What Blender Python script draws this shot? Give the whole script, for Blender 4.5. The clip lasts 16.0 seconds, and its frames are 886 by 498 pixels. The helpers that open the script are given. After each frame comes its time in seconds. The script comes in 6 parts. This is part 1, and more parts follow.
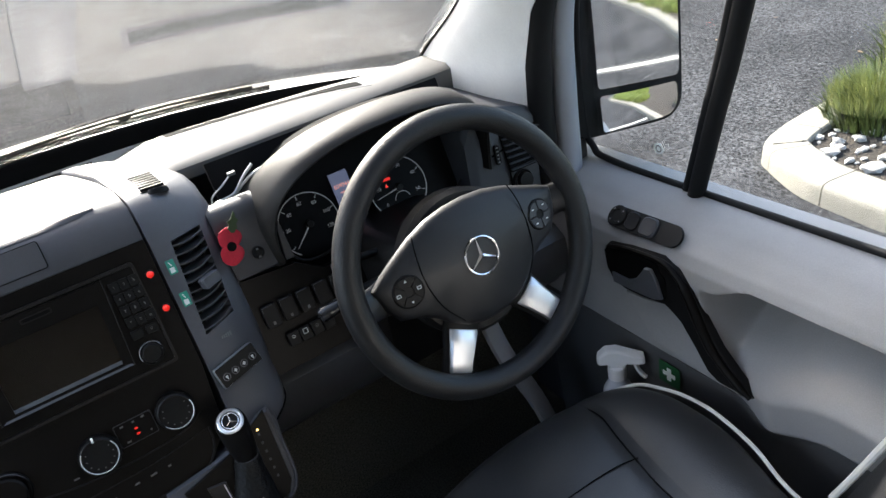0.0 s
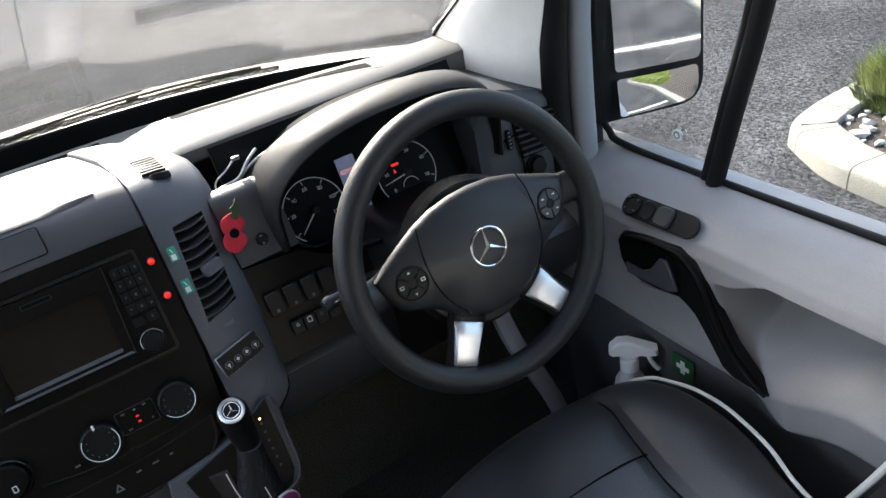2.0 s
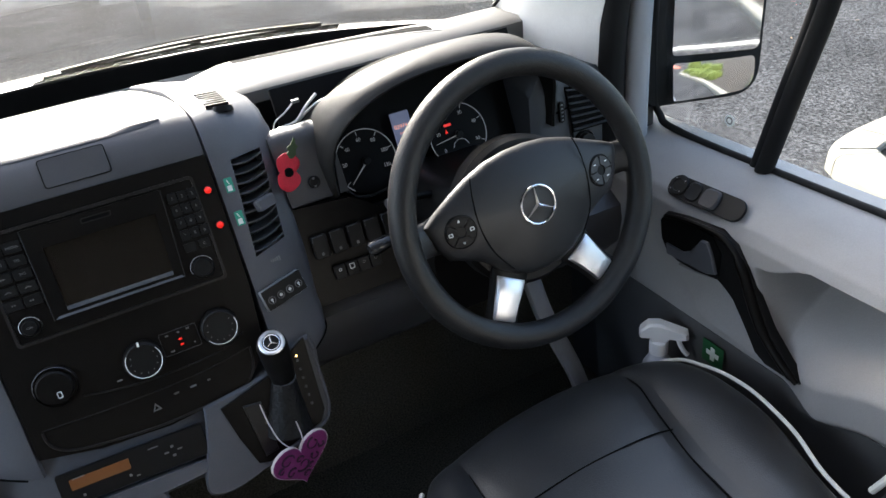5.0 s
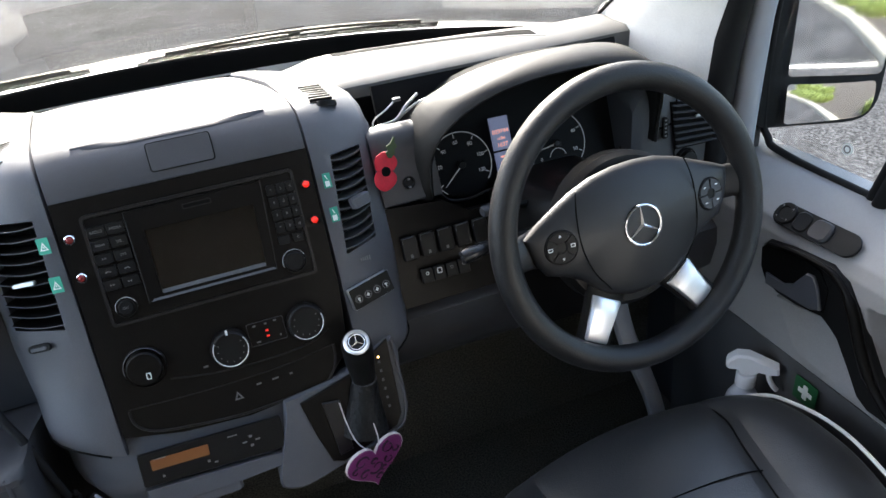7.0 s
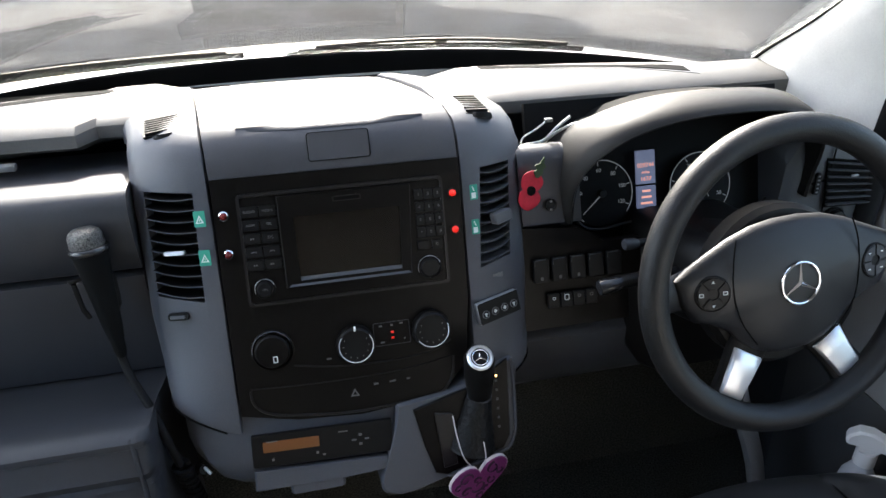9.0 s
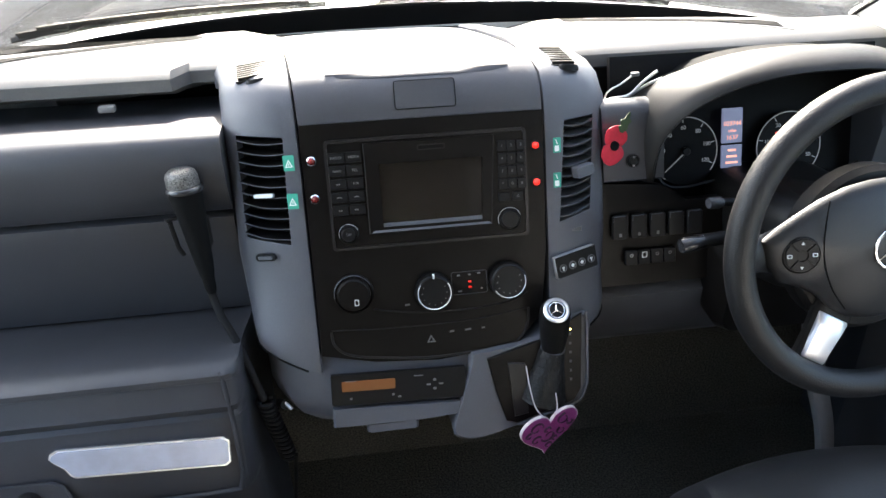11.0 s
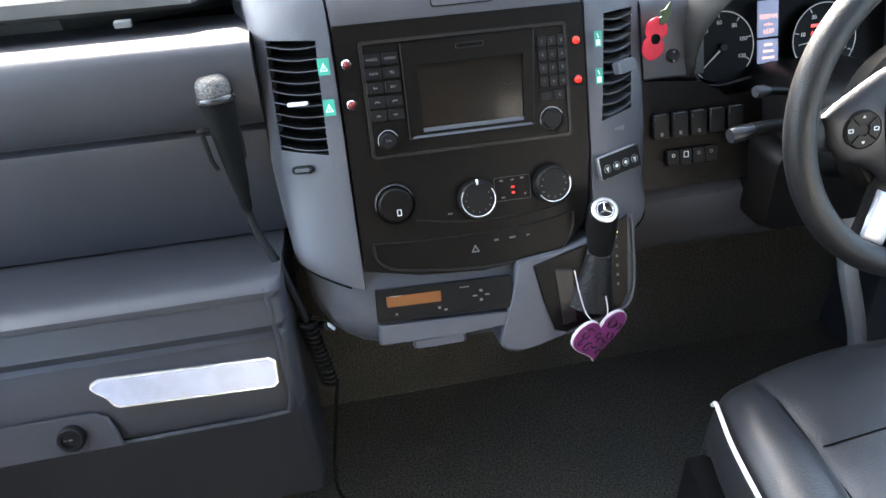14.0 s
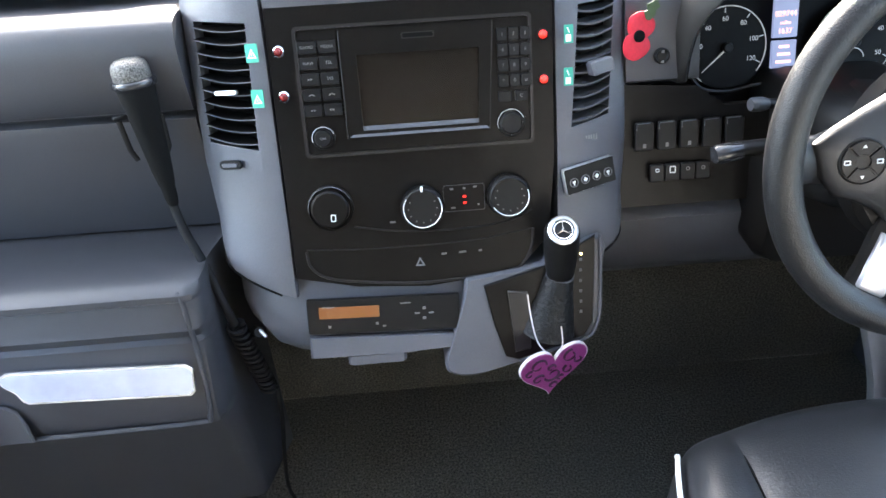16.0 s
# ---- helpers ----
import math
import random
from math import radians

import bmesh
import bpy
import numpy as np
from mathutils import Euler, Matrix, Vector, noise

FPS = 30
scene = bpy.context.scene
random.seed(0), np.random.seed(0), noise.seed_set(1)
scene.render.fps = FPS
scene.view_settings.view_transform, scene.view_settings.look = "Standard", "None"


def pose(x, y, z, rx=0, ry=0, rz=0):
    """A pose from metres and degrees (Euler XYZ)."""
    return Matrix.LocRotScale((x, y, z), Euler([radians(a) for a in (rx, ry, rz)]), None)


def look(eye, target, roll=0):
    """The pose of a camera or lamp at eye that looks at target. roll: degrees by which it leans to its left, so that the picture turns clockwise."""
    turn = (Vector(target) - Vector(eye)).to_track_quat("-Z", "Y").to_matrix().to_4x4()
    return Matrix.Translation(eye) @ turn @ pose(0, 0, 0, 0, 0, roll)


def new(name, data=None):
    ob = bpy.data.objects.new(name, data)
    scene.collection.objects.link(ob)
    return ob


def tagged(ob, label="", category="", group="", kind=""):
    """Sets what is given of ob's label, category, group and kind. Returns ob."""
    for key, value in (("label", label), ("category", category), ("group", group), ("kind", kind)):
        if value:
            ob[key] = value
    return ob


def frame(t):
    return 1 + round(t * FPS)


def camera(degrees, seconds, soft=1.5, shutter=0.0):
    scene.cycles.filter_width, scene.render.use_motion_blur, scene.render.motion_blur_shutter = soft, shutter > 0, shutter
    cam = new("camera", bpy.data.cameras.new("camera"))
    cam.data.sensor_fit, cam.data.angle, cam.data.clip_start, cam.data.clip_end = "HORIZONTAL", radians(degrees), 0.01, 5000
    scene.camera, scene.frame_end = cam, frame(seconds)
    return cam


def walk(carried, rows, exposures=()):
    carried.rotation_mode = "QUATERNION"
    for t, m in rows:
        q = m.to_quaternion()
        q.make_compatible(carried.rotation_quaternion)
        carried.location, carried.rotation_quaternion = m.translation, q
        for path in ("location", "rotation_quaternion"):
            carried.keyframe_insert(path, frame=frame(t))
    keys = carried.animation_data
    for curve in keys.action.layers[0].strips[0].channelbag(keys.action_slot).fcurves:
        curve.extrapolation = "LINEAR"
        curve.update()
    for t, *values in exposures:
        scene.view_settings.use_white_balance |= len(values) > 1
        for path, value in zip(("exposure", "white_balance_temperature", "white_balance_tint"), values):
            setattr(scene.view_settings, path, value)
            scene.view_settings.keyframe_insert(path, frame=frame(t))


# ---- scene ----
cam = camera(63.7, 16.0)
PATH = [
    (0, (0.099, -0.822, 1.202), (0.891, 0.72, 0.204), -12.0),
    (0.5, (0.096, -0.822, 1.184), (0.923, 0.748, 0.261), -7.5),
    (1, (0.139, -0.832, 1.202), (0.894, 0.763, 0.261), -11.8),
    (1.5, (0.139, -0.807, 1.196), (0.849, 0.745, 0.153), -12.7),
    (2, (0.13, -0.807, 1.2), (0.847, 0.742, 0.158), -12.5),
    (2.5, (0.1, -0.798, 1.181), (0.842, 0.737, 0.136), -10.4),
    (3, (0.087, -0.8, 1.178), (0.816, 0.743, 0.136), -9.7),
    (3.2, (0.082, -0.806, 1.17), (0.804, 0.747, 0.137), -9.1),
    (5.3, (0.068, -0.824, 1.164), (0.716, 0.76, 0.129), -7.5),
    (5.5, (0.059, -0.814, 1.164), (0.669, 0.784, 0.128), -7.2),
    (6, (0.05, -0.803, 1.166), (0.642, 0.801, 0.129), -6.9),
    (6.5, (0.043, -0.787, 1.168), (0.621, 0.821, 0.129), -7.0),
    (7, (0.039, -0.78, 1.172), (0.572, 0.852, 0.145), -6.0),
    (7.5, (0.021, -0.773, 1.18), (0.508, 0.906, 0.208), -5.0),
    (8, (-0.007, -0.767, 1.192), (0.509, 0.963, 0.33), -3.1),
    (8.5, (-0.022, -0.752, 1.197), (0.407, 0.999, 0.33), -1.2),
    (9, (-0.049, -0.743, 1.174), (0.33, 0.959, 0.194), -0.6),
    (9.5, (-0.063, -0.749, 1.177), (0.271, 0.955, 0.184), -0.5),
    (10, (-0.073, -0.753, 1.178), (0.209, 0.956, 0.178), -0.1),
    (10.2, (-0.077, -0.753, 1.176), (0.17, 0.957, 0.168), -0.4),
    (12.3, (-0.106, -0.747, 1.115), (0.112, 0.867, -0.046), -1.4),
    (12.5, (-0.139, -0.759, 1.091), (0.103, 0.852, -0.069), -1.1),
    (13, (-0.153, -0.766, 1.071), (0.106, 0.873, -0.046), -1.3),
    (13.5, (-0.16, -0.757, 1.085), (0.117, 0.862, -0.056), -1.6),
    (14, (-0.169, -0.76, 1.086), (0.103, 0.866, -0.047), -2.9),
    (14.5, (-0.105, -0.713, 1.078), (0.094, 0.911, -0.072), -2.5),
    (15, (-0.065, -0.696, 1.065), (0.012, 0.906, -0.129), -3.0),
    (15.5, (-0.053, -0.703, 1.065), (-0.005, 0.895, -0.137), -2.4),
    (16, (-0.012, -0.682, 1.07), (0.064, 0.922, -0.122), -2.9),
]
STOPS = [(0, 2.55, 6500, 10), (3.0, 2.55, 6500, 10), (5.5, 2.75, 6500, 10), (7.0, 2.95, 6500, 10), (7.5, 2.95, 6500, 10), (8.5, 2.75, 6500, 10), (9.0, 2.75, 6500, 10), (10.2, 3.0, 6600, 10), (12.4, 4.05, 6700, 10), (14.0, 4.15, 6650, 10), (15.0, 4.3, 6600, 10), (16.0, 4.5, 6600, 10)]
walk(cam, [(t, look(eye, target, roll)) for t, eye, target, roll in PATH], STOPS)

# ---- light ----
SUN_AZ, SUN_EL = -2.0, 34.0          # degrees to the left of straight ahead, and up
world = bpy.data.worlds.new("world")
scene.world = world
world.use_nodes = True
wn = world.node_tree
sky = wn.nodes.new("ShaderNodeTexSky")
sky.sky_type, sky.sun_disc = "NISHITA", False
sky.sun_elevation, sky.sun_rotation = radians(SUN_EL), radians(-SUN_AZ)
sky.dust_density, sky.ozone_density = 3.0, 0.5
wn.nodes["Background"].inputs["Strength"].default_value = 0.15
wn.links.new(sky.outputs[0], wn.nodes["Background"].inputs["Color"])
sun_data = bpy.data.lights.new("sun", "SUN")
sun_data.energy, sun_data.angle, sun_data.color = 3.2, radians(0.6), (1.0, 0.95, 0.88)
sun = new("sun", sun_data)
sun_dir = Vector((-math.sin(radians(SUN_AZ)) * math.cos(radians(SUN_EL)), math.cos(radians(SUN_AZ)) * math.cos(radians(SUN_EL)), math.sin(radians(SUN_EL))))
sun.matrix_world = look(sun_dir * 30, (0, 0, 0))
# sky light through the passenger door's window
win_data = bpy.data.lights.new("passenger_window_light", "AREA")
win_data.shape, win_data.size, win_data.size_y = "RECTANGLE", 0.60, 0.55
win_data.energy, win_data.color = 1.3, (0.92, 0.96, 1.0)
new("passenger_window_light", win_data).matrix_world = look((-0.985, 0.04, 1.25), (0.76, -0.40, 0.62))


# ---- materials ----
def mat(name, color, rough=0.6, metal=0.0, grain=0.0, grain_scale=900.0, blotch=0.06, blotch_scale=9.0, spec=0.5, coat=0.0, emit=None, emit_power=0.0, grain_depth=0.0004, speck=0.10):
    m = bpy.data.materials.new(name)
    m.use_nodes = True
    nt = m.node_tree
    b = nt.nodes["Principled BSDF"]
    b.inputs["Roughness"].default_value = rough
    b.inputs["Metallic"].default_value = metal
    b.inputs["Specular IOR Level"].default_value = spec
    b.inputs["Coat Weight"].default_value = coat
    tc = nt.nodes.new("ShaderNodeTexCoord")
    n1 = nt.nodes.new("ShaderNodeTexNoise")
    n1.inputs["Scale"].default_value = blotch_scale
    n1.inputs["Detail"].default_value = 6
    nt.links.new(tc.outputs["Object"], n1.inputs["Vector"])
    ramp = nt.nodes.new("ShaderNodeValToRGB")
    lo = [c * (1 - blotch) for c in color]
    hi = [min(1, c * (1 + blotch)) for c in color]
    ramp.color_ramp.elements[0].position, ramp.color_ramp.elements[1].position = 0.35, 0.65
    ramp.color_ramp.elements[0].color = (*lo, 1)
    ramp.color_ramp.elements[1].color = (*hi, 1)
    nt.links.new(n1.outputs["Fac"], ramp.inputs["Fac"])
    nt.links.new(ramp.outputs["Color"], b.inputs["Base Color"])
    rr = nt.nodes.new("ShaderNodeMapRange")
    rr.inputs["To Min"].default_value, rr.inputs["To Max"].default_value = max(0, rough - 0.07), min(1, rough + 0.07)
    nt.links.new(n1.outputs["Fac"], rr.inputs["Value"])
    nt.links.new(rr.outputs[0], b.inputs["Roughness"])
    if grain:
        n2 = nt.nodes.new("ShaderNodeTexNoise")
        n2.inputs["Scale"].default_value, n2.inputs["Detail"].default_value = grain_scale, 3
        nt.links.new(tc.outputs["Object"], n2.inputs["Vector"])
        bump = nt.nodes.new("ShaderNodeBump")
        bump.inputs["Strength"].default_value, bump.inputs["Distance"].default_value = grain, grain_depth
        nt.links.new(n2.outputs["Fac"], bump.inputs["Height"])
        nt.links.new(bump.outputs[0], b.inputs["Normal"])
        tone = nt.nodes.new("ShaderNodeMapRange")
        tone.inputs["From Min"].default_value, tone.inputs["From Max"].default_value = 0.3, 0.7
        tone.inputs["To Min"].default_value, tone.inputs["To Max"].default_value = 1 - speck, 1 + speck
        nt.links.new(n2.outputs["Fac"], tone.inputs["Value"])
        shade = nt.nodes.new("ShaderNodeMix")
        shade.data_type, shade.blend_type = "RGBA", "MULTIPLY"
        shade.inputs["Factor"].default_value = 1.0
        nt.links.new(ramp.outputs["Color"], shade.inputs["A"])
        nt.links.new(tone.outputs[0], shade.inputs["B"])
        nt.links.new(shade.outputs["Result"], b.inputs["Base Color"])
    if emit:
        b.inputs["Emission Color"].default_value = (*emit, 1)
        b.inputs["Emission Strength"].default_value = emit_power
    return m


def glass_mat(name, tint, strength=1.0, rough=0.0, dust=0.0):
    m = bpy.data.materials.new(name)
    m.use_nodes = True
    nt = m.node_tree
    nt.nodes.remove(nt.nodes["Principled BSDF"])
    out = nt.nodes["Material Output"]
    tr = nt.nodes.new("ShaderNodeBsdfTransparent")
    tr.inputs[0].default_value = (*tint, 1)
    gl = nt.nodes.new("ShaderNodeBsdfGlossy")
    gl.inputs["Roughness"].default_value = rough
    lw = nt.nodes.new("ShaderNodeLayerWeight")
    lw.inputs["Blend"].default_value = 0.5
    fr = nt.nodes.new("ShaderNodeMath")
    fr.operation = "POWER"
    fr.inputs[1].default_value = 5.0
    nt.links.new(lw.outputs["Facing"], fr.inputs[0])
    mul = nt.nodes.new("ShaderNodeMath")
    mul.operation = "MULTIPLY_ADD"
    mul.inputs[1].default_value, mul.inputs[2].default_value = 0.96 * strength, 0.04 * strength
    mix = nt.nodes.new("ShaderNodeMixShader")
    nt.links.new(fr.outputs[0], mul.inputs[0])
    nt.links.new(mul.outputs[0], mix.inputs[0])
    nt.links.new(tr.outputs[0], mix.inputs[1])
    nt.links.new(gl.outputs[0], mix.inputs[2])
    nt.links.new(mix.outputs[0], out.inputs["Surface"])
    if dust:
        tc = nt.nodes.new("ShaderNodeTexCoord")
        film = nt.nodes.new("ShaderNodeTexNoise")
        film.inputs["Scale"].default_value, film.inputs["Detail"].default_value = 7.0, 5
        spots = nt.nodes.new("ShaderNodeTexVoronoi")
        spots.inputs["Scale"].default_value = 55.0
        nt.links.new(tc.outputs["Object"], film.inputs["Vector"])
        nt.links.new(tc.outputs["Object"], spots.inputs["Vector"])
        dot = nt.nodes.new("ShaderNodeMapRange")
        dot.inputs["From Min"].default_value, dot.inputs["From Max"].default_value = 0.06, 0.16
        dot.inputs["To Min"].default_value, dot.inputs["To Max"].default_value = dust * 5, dust * 0.5
        nt.links.new(spots.outputs["Distance"], dot.inputs["Value"])
        amount = nt.nodes.new("ShaderNodeMath")
        amount.operation = "MULTIPLY"
        nt.links.new(film.outputs["Fac"], amount.inputs[0])
        nt.links.new(dot.outputs[0], amount.inputs[1])
        grime = nt.nodes.new("ShaderNodeBsdfTranslucent")
        grime.inputs[0].default_value = (0.75, 0.75, 0.72, 1)
        over = nt.nodes.new("ShaderNodeMixShader")
        nt.links.new(amount.outputs[0], over.inputs[0])
        nt.links.new(mix.outputs[0], over.inputs[1])
        nt.links.new(grime.outputs[0], over.inputs[2])
        nt.links.new(over.outputs[0], out.inputs["Surface"])
    return m


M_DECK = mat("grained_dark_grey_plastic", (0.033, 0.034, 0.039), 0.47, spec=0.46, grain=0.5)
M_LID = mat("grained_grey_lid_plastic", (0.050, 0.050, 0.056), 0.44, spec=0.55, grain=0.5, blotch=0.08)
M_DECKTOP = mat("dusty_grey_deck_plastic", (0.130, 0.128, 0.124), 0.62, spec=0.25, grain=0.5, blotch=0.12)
M_HOOD = mat("dusty_dark_hood_plastic", (0.0155, 0.0145, 0.0135), 0.55, spec=0.26, grain=0.5, blotch=0.12)
M_TRIM = mat("mid_grey_plastic", (0.074, 0.077, 0.089), 0.48, grain=0.45)
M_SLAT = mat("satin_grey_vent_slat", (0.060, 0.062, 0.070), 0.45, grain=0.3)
M_PANEL = mat("warm_grey_plastic", (0.275, 0.267, 0.266), 0.5, grain=0.45)
M_GLOSS = mat("worn_glossy_black", (0.022, 0.022, 0.024), 0.22, spec=0.6)
M_PILLAR = mat("pale_grey_pillar_plastic", (0.86, 0.86, 0.84), 0.6, grain=0.3)
M_FASCIA = mat("black_fascia_plastic", (0.0046, 0.0038, 0.0033), 0.40, grain=0.4, spec=0.12)
M_EDGE = mat("dark_grey_edge_plastic", (0.014, 0.0125, 0.012), 0.38, grain=0.2, spec=0.28)
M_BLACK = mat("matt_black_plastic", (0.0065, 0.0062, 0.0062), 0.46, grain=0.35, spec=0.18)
# near-black for real black parts and joints, also for shade inside cavities
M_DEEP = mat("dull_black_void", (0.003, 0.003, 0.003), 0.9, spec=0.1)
M_RUBBER = mat("black_rubber", (0.006, 0.006, 0.0065), 0.6, grain=0.3, spec=0.2)
M_WHEEL = mat("black_grained_rim", (0.0105, 0.0105, 0.0112), 0.44, spec=0.36, grain=0.9, grain_scale=650, grain_depth=0.0006)
M_HUB = mat("dark_airbag_plastic", (0.0190, 0.0190, 0.0204), 0.44, spec=0.40, grain=0.5)
M_SILVER = mat("satin_silver", (0.66, 0.67, 0.69), 0.42, metal=1.0, blotch=0.03)
M_CHROME = mat("chrome", (0.8, 0.8, 0.82), 0.08, metal=1.0, blotch=0.02)
M_LEATHER = mat("black_leatherette", (0.0215, 0.0218, 0.0232), 0.36, spec=0.72, grain=0.5, grain_scale=420, grain_depth=0.0007)
M_LEATHER_D = mat("soft_black_leather", (0.0065, 0.0063, 0.0064), 0.5, spec=0.25, grain=0.9, grain_scale=240, grain_depth=0.002)
M_PIPING = mat("white_piping", (0.75, 0.74, 0.70), 0.55)
# lifted olive tone puts the floor's hazy glare into the carpet colour
M_CARPET = mat("black_carpet", (0.080, 0.076, 0.060), 0.95, grain=1.0, grain_scale=260, grain_depth=0.006, speck=0.75)
# unseen linings: their tone is set for bounce light into the cab
M_HEAD = mat("grey_headliner", (0.62, 0.62, 0.61), 0.9, grain=0.4, grain_scale=300)
M_BULK = mat("grey_bulkhead_lining", (0.34, 0.34, 0.34), 0.8, grain=0.4, grain_scale=300)
M_WHITE = mat("white_plastic", (0.78, 0.78, 0.80), 0.4)
M_BOTTLE = mat("translucent_white_bottle", (0.55, 0.57, 0.62), 0.3)
M_RED_ON = mat("lit_red_lamp", (0.7, 0.03, 0.02), 0.3, emit=(1.0, 0.022, 0.012), emit_power=0.09)
M_RED_OFF = mat("unlit_red_lamp", (0.16, 0.012, 0.012), 0.25)
M_LABEL_GREEN = mat("green_label", (0.02, 0.30, 0.20), 0.5)
M_LABEL_WHITE = mat("white_print", (0.75, 0.78, 0.76), 0.5)
M_POPPY = mat("red_paper", (0.50, 0.010, 0.030), 0.7, grain=0.3, grain_scale=300)
M_LEAF_PAPER = mat("green_paper_leaf", (0.03, 0.055, 0.015), 0.7)
M_PURPLE = mat("purple_glitter_heart", (0.19, 0.026, 0.135), 0.45, grain=1.0, grain_scale=700)
M_PURPLE_D = mat("dark_purple_swirl", (0.030, 0.004, 0.024), 0.5)
M_CORD = mat("pale_cord", (0.55, 0.50, 0.50), 0.8)
M_PRINT = mat("grey_print", (0.15, 0.15, 0.15), 0.5)
M_BRIGHT = mat("bright_silver_edge", (0.78, 0.79, 0.80), 0.32, metal=0.35)
M_SCREEN = mat("dark_glossy_screen", (0.0070, 0.0054, 0.0044), 0.18, spec=0.3, coat=0.08)
M_DIAL = mat("black_dial_face", (0.0035, 0.0035, 0.004), 0.6, spec=0.12)
M_LCD = mat("lit_blue_grey_display", (0.10, 0.11, 0.15), 0.35, emit=(0.18, 0.21, 0.36), emit_power=0.065)
M_LCD_TXT = mat("lit_red_digits", (0.5, 0.1, 0.05), 0.5, emit=(1.0, 0.50, 0.42), emit_power=0.12)
M_ORANGE = mat("lit_orange_display", (0.10, 0.035, 0.008), 0.4, emit=(0.75, 0.26, 0.03), emit_power=0.008)
M_AMBER = mat("lit_amber_dot", (0.8, 0.5, 0.1), 0.4, emit=(1.0, 0.65, 0.2), emit_power=0.8)
M_FRAME = mat("pale_grey_door_frame", (0.30, 0.31, 0.33), 0.42)
# glow added so figures, needles and rings show under the dark hood
M_FIG = mat("glowing_white_dial_marks", (0.34, 0.34, 0.34), 0.5, emit=(0.9, 0.95, 1.0), emit_power=0.012)
# blue cast in this colour stands for sky reflected in the plate
M_PLATE = mat("brushed_aluminium_plate", (0.58, 0.65, 0.82), 0.36, metal=0.85, blotch=0.08, blotch_scale=40)
M_PLATE_EDGE = mat("polished_plate_edge", (0.85, 0.87, 0.92), 0.2, metal=0.9)
M_PAINT = mat("white_van_paint", (0.75, 0.75, 0.75), 0.25, coat=0.5)
M_WIN = glass_mat("window_glass", (0.96, 0.975, 0.965), 0.8)
M_SCREEN_GLASS = glass_mat("windscreen_glass", (0.95, 0.965, 0.955), 4.5, dust=0.008)
M_MIRROR = mat("mirror_silver", (0.9, 0.9, 0.9), 0.02, metal=1.0, blotch=0.0)
M_CABLE = mat("white_cable", (0.72, 0.72, 0.70), 0.45)
M_POCKET = mat("charcoal_door_plastic", (0.080, 0.079, 0.081), 0.55, grain=0.4, spec=0.35)
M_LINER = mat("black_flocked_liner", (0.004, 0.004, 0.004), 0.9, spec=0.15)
M_MESH = mat("steel_mesh", (0.115, 0.112, 0.106), 0.42, metal=0.7, speck=0.85, grain=1.0, grain_scale=620, grain_depth=0.0015)


# ---- building helpers ----
def thing(name, at, label, category, group="", kind=""):
    e = new(name)
    e.empty_display_size = 0.05
    e.location = at
    return tagged(e, label, category, group, kind)


def part(name, bm, material, parent=None, label="", sharp=38):
    bmesh.ops.recalc_face_normals(bm, faces=bm.faces)
    me = bpy.data.meshes.new(name)
    bm.to_mesh(me)
    bm.free()
    me.materials.append(material)
    for p in me.polygons:
        p.use_smooth = True
    me.set_sharp_from_angle(angle=radians(sharp))
    ob = new(name, me)
    if parent:
        ob.parent = parent
        if not parent.parent:
            ob.matrix_parent_inverse = Matrix.Translation(-parent.location)
    if label:
        ob["label"] = label
    return ob


def box(bm, c, s, m=None, bevel=0.0, seg=2):
    new_v = bmesh.ops.create_cube(bm, size=1.0, matrix=(m or Matrix()) @ Matrix.Translation(c) @ Matrix.Diagonal((*s, 1)))["verts"]
    if bevel:
        es = list({e for v in new_v for e in v.link_edges})
        bmesh.ops.bevel(bm, geom=es, offset=bevel, segments=seg, affect="EDGES", profile=0.6)
    return bm


def loft(bm, rings, closed=True, caps=True):
    vs = [[bm.verts.new(p) for p in r] for r in rings]
    n = len(vs[0])
    for a, b in zip(vs, vs[1:]):
        for i in range(n if closed else n - 1):
            j = (i + 1) % n
            try:
                bm.faces.new((a[i], a[j], b[j], b[i]))
            except ValueError:
                pass
    if caps and closed:
        for r in (vs[0], vs[-1]):
            try:
                bm.faces.new(r)
            except ValueError:
                pass
    return bm


def prism(bm, outline, depth, m=None, inset=0.0):
    """A plate: the outline in the plane, raised along w by depth, with a bevelled top edge of the given inset."""
    m = m or Matrix()
    cx = sum(p[0] for p in outline) / len(outline)
    cy = sum(p[1] for p in outline) / len(outline)
    rings = [[m @ Vector((x, y, 0)) for x, y in outline]]
    if inset:
        rings.append([m @ Vector((x, y, depth - inset)) for x, y in outline])
        k = []
        for x, y in outline:
            d = Vector((cx - x, cy - y))
            d = d.normalized() * min(inset, d.length * 0.5) if d.length else d
            k.append(m @ Vector((x + d.x, y + d.y, depth)))
        rings.append(k)
    else:
        rings.append([m @ Vector((x, y, depth)) for x, y in outline])
    return loft(bm, rings)


def rrect(w, h, r, n=4, cx=0.0, cy=0.0):
    o = []
    for qx, qy, a in ((1, 1, 0), (-1, 1, 90), (-1, -1, 180), (1, -1, 270)):
        for i in range(n + 1):
            t = radians(a + 90 * i / n)
            o.append((cx + qx * (w / 2 - r) + r * math.cos(t), cy + qy * (h / 2 - r) + r * math.sin(t)))
    return o


def ring_frame(bm, outer, inner, depth, m=None):
    """A frame between two outlines of equal count."""
    m = m or Matrix()
    R = [[m @ Vector((x, y, w)) for x, y in o] for o, w in ((outer, 0), (outer, depth), (inner, depth), (inner, 0))]
    return loft(bm, R + [R[0]], caps=False)


